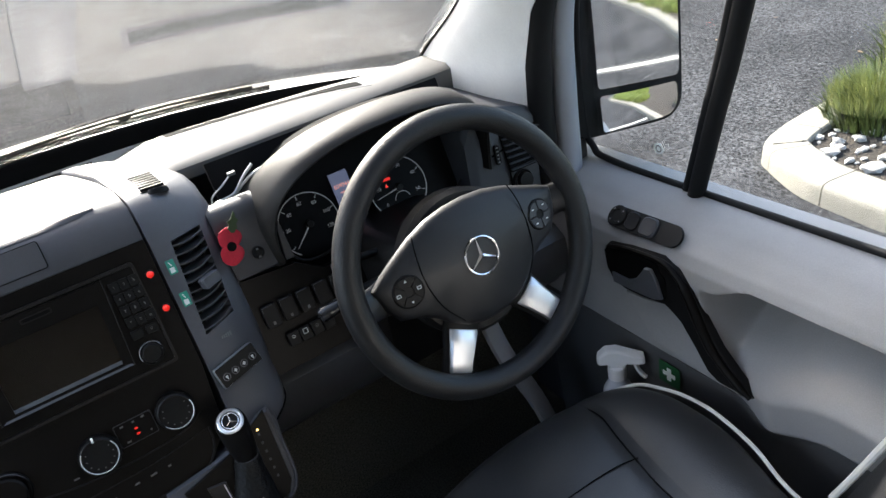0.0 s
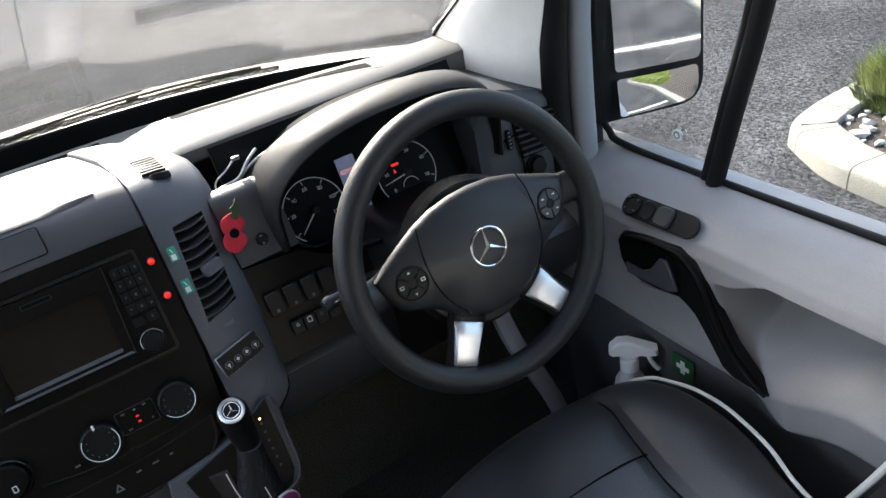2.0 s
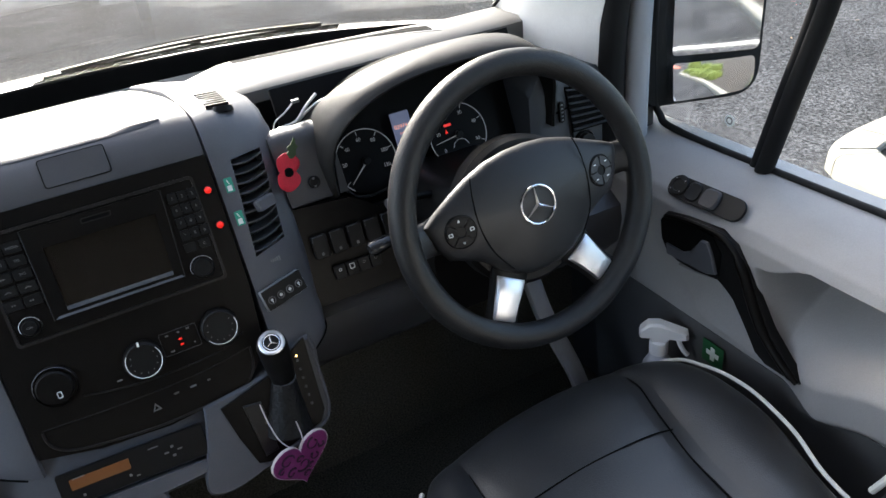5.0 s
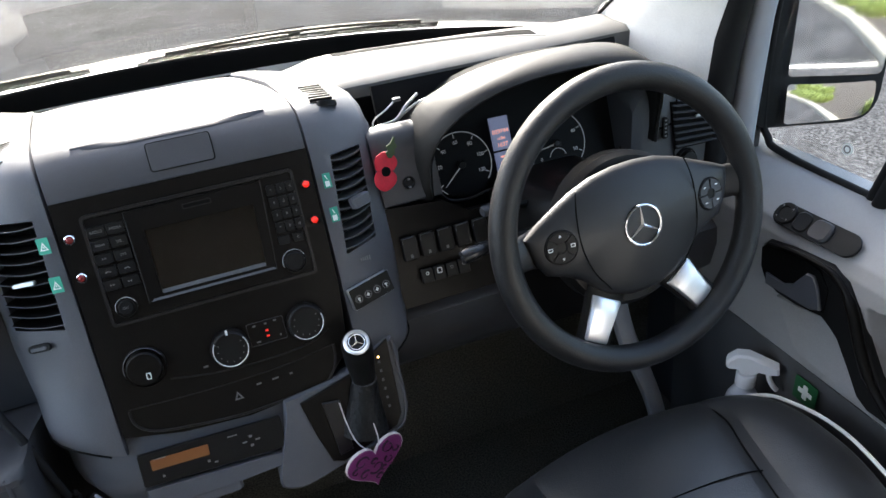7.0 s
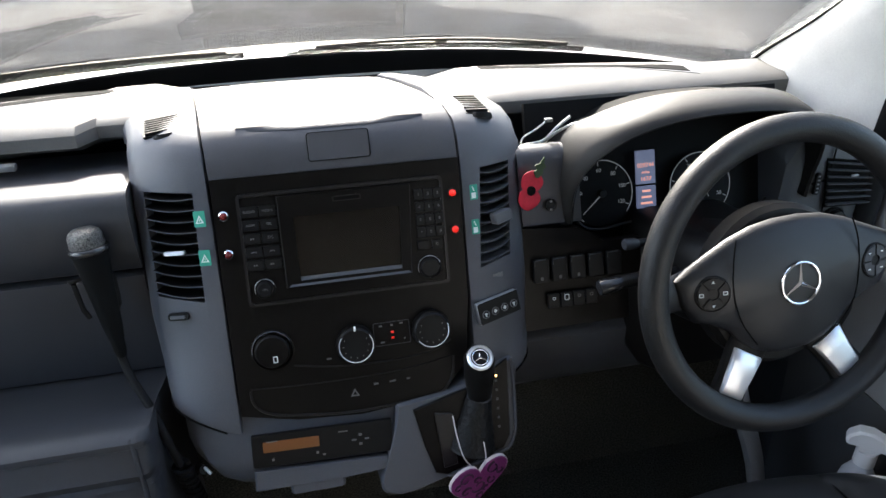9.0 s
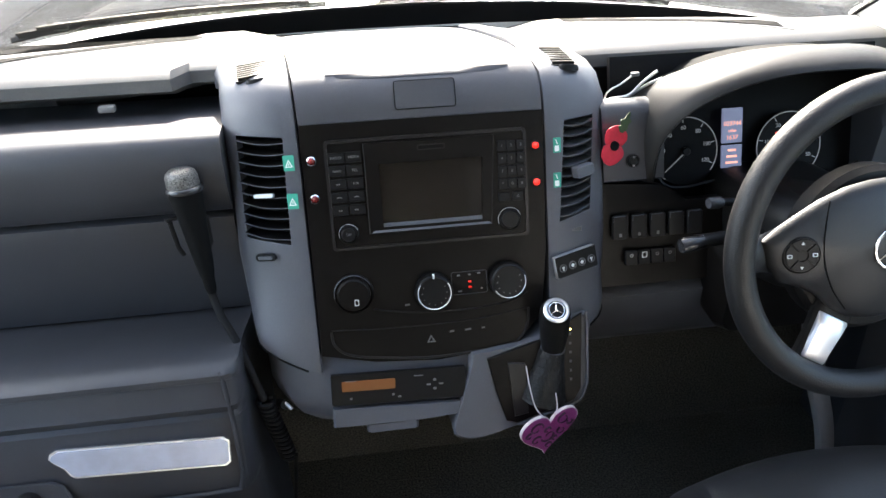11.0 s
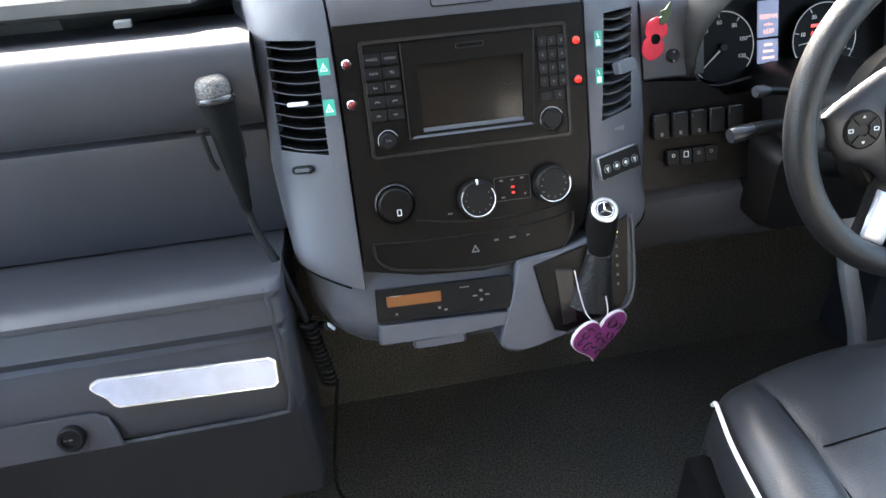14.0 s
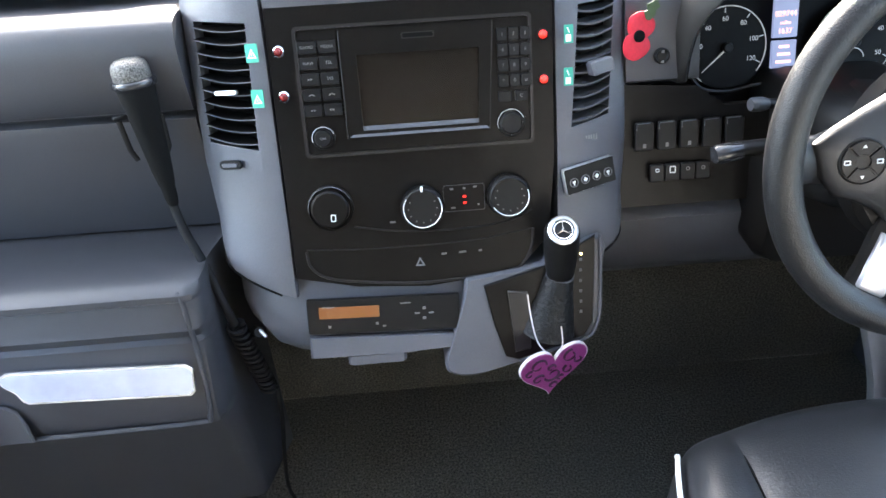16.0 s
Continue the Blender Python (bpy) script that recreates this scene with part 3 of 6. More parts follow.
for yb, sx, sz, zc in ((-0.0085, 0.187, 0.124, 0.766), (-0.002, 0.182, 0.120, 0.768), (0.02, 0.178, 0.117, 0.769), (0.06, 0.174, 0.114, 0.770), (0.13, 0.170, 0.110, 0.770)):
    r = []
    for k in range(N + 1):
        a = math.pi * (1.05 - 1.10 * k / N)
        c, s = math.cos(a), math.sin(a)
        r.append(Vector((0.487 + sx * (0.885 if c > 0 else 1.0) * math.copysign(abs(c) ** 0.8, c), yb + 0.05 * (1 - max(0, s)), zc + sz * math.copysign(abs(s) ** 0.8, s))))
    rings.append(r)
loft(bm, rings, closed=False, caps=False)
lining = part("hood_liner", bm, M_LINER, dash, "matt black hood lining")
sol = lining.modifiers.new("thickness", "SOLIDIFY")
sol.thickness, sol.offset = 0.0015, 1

# cluster bowl
bm = bmesh.new()
prism(bm, [(-0.10, -0.09), (0.284, -0.09), (0.284, 0.12), (-0.10, 0.12)], 0.01, frame_at((0.363, 0.1165, 0.755), 20))
part("dial_backing", bm, M_DIAL, dash)
# panel with the headlamp switch, switch panel, knee panel, right end
bm = bmesh.new()
loft(bm, [[frame_at((0.28, 0.064, 0.785), 14) @ Vector((u + (0.004 if v < 0 else 0), v, w)) for v, w in ((-0.050, -0.02), (-0.050, 0.007), (-0.048, 0.009), (0.022, 0.009), (0.033, 0.0078), (0.042, 0.0045), (0.049, -0.001), (0.0535, -0.009), (0.055, -0.02))] for u in (-0.05, 0.0, 0.032)])
part("headlamp_panel", bm, M_DECK, dash)
bm = bmesh.new()
prism(bm, [(-0.06, -0.10), (0.30, -0.10), (0.30, 0.012), (0.06, 0.012), (0.025, 0.035), (-0.06, 0.042)], 0.02, frame_at((0.29, 0.052, 0.69), 18))
part("switch_panel", bm, M_FASCIA, dash)
KNEE = [(0.12, 0.60), (0.03, 0.60), (0.005, 0.58), (0.005, 0.55), (0.02, 0.50), (0.06, 0.46), (0.12, 0.45)]
bm = xloft(lambda x: KNEE, [0.20, 0.40, 0.6, 0.86])
part("knee_panel", bm, M_LID, dash)
bm = bmesh.new()
loft(bm, [[Vector((x, y, z)) for y, z in ((0.05, 0.60), (0.05, zt - 0.015), (0.06, zt), (0.22, zt + 0.01), (0.22, 0.60))] for x, zt in ((0.618, 0.800), (0.632, 0.825), (0.648, 0.838), (0.68, 0.828), (0.72, 0.815), (0.80, 0.79), (0.86, 0.77))])
part("dash_end", bm, M_DECK, dash)

# ---- steering wheel ----
wheel = thing("steering_wheel", (0.482, -0.165, 0.745), "black leather steering wheel with silver lower spokes", "steering wheel")
bm = bmesh.new()
loft(bm, [[wm(0, 0, -0.008) @ Vector(((0.1695 + 0.0165 * math.cos(b)) * math.cos(a), (0.1695 + 0.0165 * math.cos(b)) * math.sin(a), 0.0165 * math.sin(b))) for b in [2 * math.pi * j / 20 for j in range(20)]] for a in [2 * math.pi * i / 96 for i in range(97)]], caps=False)
bmesh.ops.remove_doubles(bm, verts=bm.verts, dist=0.0002)
part("rim", bm, M_WHEEL, wheel)
bm = bmesh.new()
hub = [(-0.1425, 0.022), (-0.125, 0.034), (-0.10, 0.047), (-0.075, 0.0585), (-0.045, 0.068), (-0.015, 0.072), (0.015, 0.072), (0.045, 0.068), (0.075, 0.0585), (0.10, 0.047), (0.125, 0.036), (0.142, 0.027), (0.1415, 0.016), (0.135, -0.008), (0.123, -0.028), (0.101, -0.036), (0.080, -0.048), (0.064, -0.065), (0.043, -0.080), (0.022, -0.087), (0.0, -0.0885), (-0.022, -0.087), (-0.043, -0.080), (-0.064, -0.065), (-0.080, -0.048), (-0.101, -0.036), (-0.123, -0.028), (-0.135, -0.008), (-0.1415, 0.016)]
rings = []
for k in (0.84, 0.985, 1.0, 0.992, 0.965, 0.93, 0.88, 0.8, 0.7, 0.58, 0.45, 0.3, 0.12):
    w = -0.030 if k == 0.84 else 0.0115 - 0.0165 * k * k - {0.985: 0.012, 1.0: 0.008, 0.992: 0.005, 0.965: 0.002, 0.93: 0.0006}.get(k, 0)
    rings.append([wm(0, 0, 0, 2) @ Vector((x * k, y * k, w)) for x, y in hub])
loft(bm, rings)
part("airbag_cover", bm, M_HUB, wheel)
bm = bmesh.new()
lathe(bm, [(0.096, -0.03), (0.096, -0.008), (0.090, -0.001), (0.05, 0.0)], wm(0, -0.012, -0.022), 40)
part("hub_back", bm, M_BLACK, wheel)
for s in (-1, 1):
    bm = bmesh.new()
    d = Vector((s * math.sin(radians(32)), -math.cos(radians(32)), 0))
    nrm = Vector((math.cos(radians(32)), s * math.sin(radians(32)), 0))
    for nm, m_, lab, spec in (("spoke_arm", M_BLACK, "", ((0.06, 0.027, 0.0), (0.10, 0.025, 0.004), (0.13, 0.021, 0.005), (0.150, 0.022, 0.008), (0.164, 0.028, 0.014))), ("spoke", M_SILVER, "satin silver lower spoke", ((0.097, 0.0205, 0.0065), (0.100, 0.0205, 0.0090), (0.118, 0.0182, 0.0110), (0.138, 0.0165, 0.0115), (0.149, 0.0165, 0.0120), (0.152, 0.0168, 0.010)))):
        bm = bmesh.new()
        rings = []
        for r, wd, w in spec:
            p = d * r
            rings.append([wm(0, 0, -0.019, 2) @ (p + nrm * a * wd + Vector((0, 0, w + b))) for a, b in ((-1, -0.010), (-1, -0.003), (-0.86, 0.0), (-0.3, 0.0012), (0.3, 0.0012), (0.86, 0.0), (1, -0.003), (1, -0.010))])
        loft(bm, rings)
        part(nm, bm, m_, wheel, lab)
bm = bmesh.new()
tube(bm, [WHEEL @ Vector(p) for p in ((0, -0.02, -0.02), (0, -0.02, -0.06), (0, -0.03, -0.22))], [0.06, 0.065, 0.072], 24)
part("column_shroud", bm, M_BLACK, wheel)

# ---- driver's door ----
door = thing("door_right", (0.86, -0.3, 0.0), "grey driver's door with black window seals", "door", kind="structure")
DOOR_Z = (0.0, 0.25, 0.40, 0.44, 0.50, 0.56, 0.60, 0.625, 0.642, 0.655, 0.668, 0.676, 0.678)
DOOR_X = (0.80, 0.79, 0.778, 0.772, 0.764, 0.758, 0.754, 0.756, 0.766, 0.784, 0.812, 0.84, 0.856)


def bump01(v, a, b, soft):
    """1 between a and b, falling to 0 over soft on both sides."""
    def sm(q):
        q = max(0.0, min(1.0, q))
        return q * q * (3 - 2 * q)
    return sm((v - a) / soft + 0.5) * sm((b - v) / soft + 0.5)


def ease(q):
    q = max(0.0, min(1.0, q))
    return q * q * (3 - 2 * q)


def door_x(y, z):
    x = float(np.interp(z, DOOR_Z, DOOR_X))
    arm = 0.478 + 0.062 * ease((-0.335 - y) / 0.16)                # the armrest climbs to the rear
    top = 0.597 + 0.026 * ease((-0.285 - y) / 0.07)
    q = (top + 0.006 - z) / (top - arm)
    hollow = ease(q / 0.20) * ease((1.08 - q) / 0.95)
    x += (0.112 + 0.058 * ease((y + 0.44) / 0.12)) * hollow * bump01(y, -2.0, -0.283 - 0.31 * (0.593 - min(z, 0.593)), 0.024)
    x -= 0.030 * bump01(y, -2.0, -0.365, 0.09) * bump01(z, arm - 0.085, arm + 0.004, 0.040)
    return x


def door_sheet(zs, ys):
    bm = bmesh.new()
    inner = [[Vector((door_x(y, z), y, z)) for z in zs] for y in ys]
    outer = [[Vector((0.90 if z > 0.63 else 0.935, y, z)) for z in zs] for y in ys]
    loft(bm, [a + b[::-1] for a, b in zip(inner, outer)])
    return bm


ys = [0.12 - 0.0075 * k for k in range(49)] + [-0.2465 - 0.0014 * k for k in range(100)] + [-0.389 - 0.005 * k for k in range(54)] + [-0.70, -0.78, -0.86, -0.95]
part("door_panel", door_sheet([0.432 + 0.0028 * k for k in range(89)], ys), M_PANEL, door, "grey grained upper door panel")
part("door_pocket", door_sheet([0.0, 0.1, 0.2, 0.3, 0.34, 0.38, 0.405, 0.418, 0.430], ys), M_POCKET, door, "black lower door pocket")
for nm, pts, r, m_ in (
    ("window_seal", [(0.862, -0.95, 0.684), (0.862, -0.2, 0.680), (0.862, 0.0, 0.684), (0.861, 0.035, 0.70), (0.858, 0.046, 0.74), (0.853, 0.042, 0.92), (0.84, -0.02, 1.1), (0.82, -0.12, 1.4)], 0.0058, M_RUBBER),
    ("window_divider", [(0.858, -0.182, 0.672), (0.854, -0.217, 0.80), (0.85, -0.258, 0.95), (0.83, -0.345, 1.3)], 0.013, M_RUBBER),
    ("window_divider", [(0.862, -0.165, 0.676), (0.858, -0.200, 0.80), (0.854, -0.241, 0.95), (0.834, -0.328, 1.3)], 0.009, M_RUBBER),
    ("door_frame", [(0.820, 0.05, 0.62), (0.820, 0.048, 0.80), (0.825, 0.040, 0.95), (0.825, -0.02, 1.1), (0.81, -0.12, 1.4)], 0.021, M_FRAME),
    ("door_seal", [(0.775, 0.062, 0.62), (0.776, 0.06, 0.80), (0.785, 0.045, 0.95), (0.80, -0.02, 1.1), (0.79, -0.14, 1.4)], 0.025, M_RUBBER)):
    bm = bmesh.new()
    tube(bm, smooth_line(pts, 5), r, 12)
    part(nm, bm, m_, door)
bm = bmesh.new()
loft(bm, [[Vector((0.866, 0.07, 0.67)), Vector((0.866, -0.95, 0.67)), Vector((0.83, -0.95, 1.45)), Vector((0.83, -0.10, 1.45))], [Vector((0.870, 0.07, 0.67)), Vector((0.870, -0.95, 0.67)), Vector((0.834, -0.95, 1.45)), Vector((0.834, -0.10, 1.45))]])
pane = part("window_pane", bm, M_WIN, door)
pane.visible_shadow = False

# ---- driver's seat ----
seat = thing("driver_seat", (0.48, -0.45, 0.0), "black leatherette driver's seat with white piping", "seat")
EDGE_L = ((-0.60, -0.45, -0.326, -0.270, -0.217, -0.183), (0.208, 0.217, 0.227, 0.234, 0.247, 0.262))
EDGE_R = ((-0.60, -0.50, -0.468, -0.410, -0.331, -0.258, -0.203, -0.183), (0.668, 0.680, 0.694, 0.712, 0.721, 0.716, 0.693, 0.660))
SEAM_L = ((-0.60, -0.36, -0.19), (0.305, 0.314, 0.319))
SEAM_R = ((-0.60, -0.402, -0.316, -0.241, -0.190), (0.556, 0.567, 0.585, 0.605, 0.598))
CROWN = ((0.0, 0.004, 0.014, 0.035, 0.08, 0.15, 0.30, 0.55), (0.350, 0.398, 0.418, 0.430, 0.437, 0.439, 0.438, 0.430))


def along(curve, y):
    return float(np.interp(y, curve[0], curve[1]))


def seat_top(x, d):
    """A place on the cushion's crown at depth d behind its bowed front edge."""
    y = -0.143 - 0.040 * ((x - 0.50) / 0.21) ** 2 * max(0.0, 1 - d / 0.30) - d
    return y, float(np.interp(d, CROWN[0], CROWN[1]))


bm = bmesh.new()
rings = []
for d in (0.0, 0.004, 0.014, 0.035, 0.06, 0.09, 0.13, 0.17, 0.21, 0.25, 0.30, 0.35, 0.42, 0.50, 0.60):
    y0 = -0.155 - d
    xl, xr, sl, sr = (along(c, y0 - 0.02) for c in (EDGE_L, EDGE_R, SEAM_L, SEAM_R))
    full = min(1.0, d / 0.06)
    r = []
    for x, dz in ((xl, -0.16), (xl, -0.06), (xl + 0.002, -0.022), (xl + 0.012, -0.006), (xl + 0.35 * (sl - xl), 0.006), (xl + 0.65 * (sl - xl), 0.007), (sl - 0.010, 0.002), (sl, -0.006), (sl + 0.010, 0.001), (sl + 0.25 * (sr - sl), 0.003), (sl + 0.5 * (sr - sl), 0.004), (sl + 0.75 * (sr - sl), 0.003), (sr - 0.010, 0.001), (sr, -0.008), (sr + 0.010, 0.004), (sr + 0.35 * (xr - sr), 0.008), (sr + 0.65 * (xr - sr), 0.005), (xr - 0.012, -0.004), (xr - 0.002, -0.022), (xr, -0.06), (xr, -0.16)):
        y, z = seat_top(x, d)
        crease = 0.0025 * math.sin(38 * x + 60 * d) * math.sin(55 * d + 12 * x) * full
        r.append(Vector((x, y, z + (dz * full if dz > -0.02 else dz) + (crease if dz > -0.01 else 0))))
    rings.append(r)
loft(bm, rings)
cushion = part("cushion", bm, M_LEATHER, seat)
sub_ = cushion.modifiers.new("soft", "SUBSURF")
sub_.levels = sub_.render_levels = 2
for nm, curve in (("long_seam", SEAM_L), ("long_seam", SEAM_R)):
    bm = bmesh.new()
    line = []
    for d in (0.03, 0.05, 0.08, 0.12, 0.17, 0.22, 0.28, 0.35, 0.42, 0.50):
        x = along(curve, -0.175 - d)
        y, z = seat_top(x, d)
        line.append((x, y, z - 0.0055))
    tube(bm, smooth_line(line, 4), 0.0014, 6)
    part(nm, bm, M_DEEP, seat)
bm = bmesh.new()
tube(bm, smooth_line([(0.322, -0.318, 0.4385), (0.36, -0.316, 0.4415), (0.43, -0.311, 0.4430), (0.50, -0.311, 0.4428), (0.55, -0.314, 0.4410), (0.582, -0.317, 0.4345)], 5), 0.0010, 6)
part("cross_seam", bm, M_DEEP, seat)
for curve, out_ in ((EDGE_L, -1), (EDGE_R, 1)):
    bm = bmesh.new()
    line = []
    for d in (0.008, 0.018, 0.035, 0.06, 0.10, 0.15, 0.20, 0.26, 0.33, 0.42, 0.52):
        x = along(curve, -0.175 - d)
        y, z = seat_top(x, d)
        line.append((x + out_ * 0.002, y, z - 0.008))
    tube(bm, smooth_line(line, 4), 0.0029, 8)
    part("piping", bm, M_PIPING, seat, "white piping along the seam")
bm = bmesh.new()
loft(bm, [[Vector((x, y, z)) for x, y in ((0.24, -0.20), (0.68, -0.20), (0.70, -0.8), (0.21, -0.8))] for z in (0.0, 0.30)])
part("base", bm, M_BLACK, seat)
bm = bmesh.new()
tube(bm, smooth_line([(0.714, -0.508, 0.420), (0.715, -0.515, 0.438), (0.715, -0.529, 0.475), (0.710, -0.560, 0.56), (0.70, -0.63, 0.75)], 6), 0.0045, 8)
part("piping", bm, M_PIPING, seat, "white piping on the backrest edge")
bm = bmesh.new()
loft(bm, [[Vector((x, y - 0.35 * (z - 0.42), z)) for x, y in ((0.20, -0.66), (0.24, -0.62), (0.45, -0.60), (0.67, -0.565), (0.708, -0.520), (0.715, -0.66), (0.20, -0.75))] for z in (0.42, 0.55, 0.75, 1.0)])
part("backrest", bm, M_LEATHER, seat)


# ---- centre stack: vents, radio, heater ----
def sf(s, u, v, w=0.0):
    """A place on a console strip: u from the centre line, v up the face."""
    return FACE @ Matrix.Translation((s * 0.19, 0, -0.0065)) @ Matrix.Rotation(radians(s * 14), 4, "Y") @ Matrix.Translation(((u - s * 0.19) * 1.02, v, w))


def lerp2(a, b, t):
    return (a[0] + (b[0] - a[0]) * t, a[1] + (b[1] - a[1]) * t)


VENT = {-1: [(-0.2255, 0.1455), (-0.168, 0.1395), (-0.171, 0.0095), (-0.2270, 0.0205)], 1: [(0.176, 0.137), (0.219, 0.142), (0.212, 0.0215), (0.167, 0.010)]}
for s in (-1, 1):
    tl, tr, br, bl = VENT[s]
    corner = [((u - s * 0.19) * 1.02, v) for u, v in (tl, tr, br, bl)]
    base = sf(s, s * 0.19, 0)
    cutter = bmesh.new()
    loft(cutter, [[base @ Vector((u, v, w)) for u, v in corner] for w in (-0.030, 0.03)])
    cut(strips[s], cutter)
    strips[s].data.set_sharp_from_angle(angle=radians(38))
    v_ob = thing("air_vent", base @ Vector((0, 0.075, 0)), "black slatted dashboard air vent in a grey console strip", "air vent", "console vents")
    bm = bmesh.new()
    loft(bm, [[base @ Vector((u * 1.04, v, w)) for u, v in corner] for w in (-0.0285, -0.025)])
    part("duct", bm, M_DEEP, v_ob)
    n = 10
    for i in range(n):
        t = (i + 0.5) / n
        a, b = lerp2(corner[0], corner[3], t), lerp2(corner[1], corner[2], t)
        bm = bmesh.new()
        rings = []
        for k in range(7):
            q = k / 6
            p = lerp2(a, b, q)
            sag = -0.0035 * math.sin(math.pi * q) * (1 if s < 0 else 1.2)
            rings.append([base @ Vector((p[0], p[1] + dv + (sag if w > -0.015 else 0), w)) for dv, w in ((0.0010, -0.003), (0.0030, -0.022), (0.0018, -0.022), (-0.0008, -0.0035))])
        loft(bm, rings)
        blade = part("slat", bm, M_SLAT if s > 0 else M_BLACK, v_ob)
        # left slats are black, with a pale tube modelled as each edge's highlight
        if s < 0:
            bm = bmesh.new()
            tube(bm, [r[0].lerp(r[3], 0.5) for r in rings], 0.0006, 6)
            part("edge", bm, M_TRIM, blade, "pale highlight along the front edge")
    bm = bmesh.new()
    if s < 0:
        m = base @ Matrix.Translation(((-0.197 + 0.19) * 1.02, 0.072, -0.002))
        prism(bm, rrect(0.025, 0.005, 0.0022), 0.006, m, 0.001)
        part("vane_tab", bm, M_SILVER, v_ob, "pale chromed vane tab")
    else:
        m = base @ Matrix.Translation(((0.199 - 0.19) * 1.02, 0.073, -0.003)) @ Matrix.Rotation(radians(12), 4, "Z")
        prism(bm, rrect(0.026, 0.015, 0.003), 0.014, m, 0.002)
        part("vane_tab", bm, M_TRIM, v_ob, "grey plastic vane tab")
    # top grille
    g = thing("demister_grille", (s * 0.209, 0.16, 0.885), "small black slatted grille on the console top", "air vent", "console top grilles")
    gx, gy, gw, gd = ((-0.1990, 0.140, 0.047, 0.051) if s < 0 else (0.1825, 0.1275, 0.036, 0.058))
    top = Matrix.Translation((gx, gy, 0.8808)) @ Matrix.Rotation(radians(s * 5.5), 4, "Y") @ Matrix.Rotation(radians(7), 4, "Z") @ Matrix.Rotation(radians(4), 4, "X")
    bm = bmesh.new()
    prism(bm, rrect(gw, gd, 0.004), 0.003, top)
    part("frame", bm, M_BLACK, g)
    for i in range(7):
        bm = bmesh.new()
        box(bm, (0, (i - 3) * gd / 7.4, 0.0042), (gw - 0.006, 0.0030, 0.004), top, 0.0006, 1)
        part("slat", bm, M_BLACK, g)
    bm = bmesh.new()
    lathe(bm, [(0.0, 0.003), (0.011, 0.003), (0.013, 0.0), (0.013, -0.004)], Matrix.Translation((gx + (0.008 if s > 0 else 0.004), gy - gd / 2 - 0.004, 0.8800)) @ Matrix.Rotation(radians(s * 8), 4, "Y") @ Matrix.Rotation(radians(-18), 4, "X") @ Matrix.Diagonal((1, 0.5, 1, 1)), 24)
    part("thumb_wheel", bm, M_BLACK, g)

# small wheel under one vent, tick marks under the other
tw = thing("vent_thumb_wheel", sf(-1, -0.203, -0.004) @ Vector((0, 0, 0)), "small black vent thumb wheel in the grey strip", "switch")
bm = bmesh.new()
prism(bm, rrect(0.026, 0.0095, 0.0045), 0.004, sf(-1, -0.203, -0.004, 0.000), 0.001)
part("bezel", bm, M_BLACK, tw)
bm = bmesh.new()
prism(bm, rrect(0.018, 0.004, 0.0018), 0.0022, sf(-1, -0.203, -0.004, 0.0038), 0.0008)
part("roller", bm, M_TRIM, tw)
bm = bmesh.new()
for i in range(5):
    box(bm, (-0.006 + i * 0.003, 0.0, 0.003), (0.0014, 0.003 + 0.0008 * i, 0.001), sf(1, 0.187, -0.001, 0.002))
tagged(part("vent_marks", bm, M_PRINT), "pale airflow marks under the vent", "marking", kind="stuff")

# four-button strip
sp = thing("roof_switch_panel", sf(1, 0.182, -0.043) @ Vector((0, 0, 0)), "black four-button switch panel with a silver edge", "switch panel")
SKEW = Matrix.Rotation(radians(10), 4, "Z")
pm = sf(1, 0.184, -0.043, 0.0) @ SKEW
bm = bmesh.new()
prism(bm, rrect(0.061, 0.029, 0.002), 0.0075, pm, 0.001)
part("panel_edge", bm, M_SILVER, sp)
bm = bmesh.new()
prism(bm, rrect(0.0600, 0.0280, 0.0015), 0.0082, pm, 0.0005)
part("panel", bm, M_BLACK, sp)
for i in range(4):
    bm = bmesh.new()
    m = pm @ Matrix.Translation((-0.021 + 0.014 * i, -0.002, 0.008))
    lathe(bm, [(0.0052, 0), (0.0052, 0.0012), (0.0044, 0.0014), (0.0044, 0.0)], m, 20)
    part("button", bm, M_PRINT, sp)
    bm = bmesh.new()
    if i in (1, 2):
        box(bm, (0, 0, 0.001), (0.0045, 0.0018, 0.001), m)
        box(bm, (0, 0, 0.001), (0.0018, 0.0045, 0.0012), m)
    else:
        box(bm, (0, 0.0008, 0.001), (0.0034, 0.0022, 0.001), m)
        box(bm, (0, -0.0015, 0.001), (0.0014, 0.003, 0.001), m)
    part("icon", bm, M_LABEL_WHITE, sp)

# lid groove on the console top: a darker sliver holding its shadow
bm = bmesh.new()
loft(bm, [[Vector((x, 0.0935 + dy * k, 0.8883 + dz)) for dy, dz in ((-0.0085, -0.0042), (-0.0075, -0.0034), (0.0010, 0.0002), (0.0020, 0.0000), (0, -0.01))] for x, k in ((-0.112, 0.15), (-0.09, 0.7), (-0.05, 1.0), (0.05, 1.0), (0.09, 0.7), (0.112, 0.15))])
part("groove_shadow", bm, M_DECK, dash)

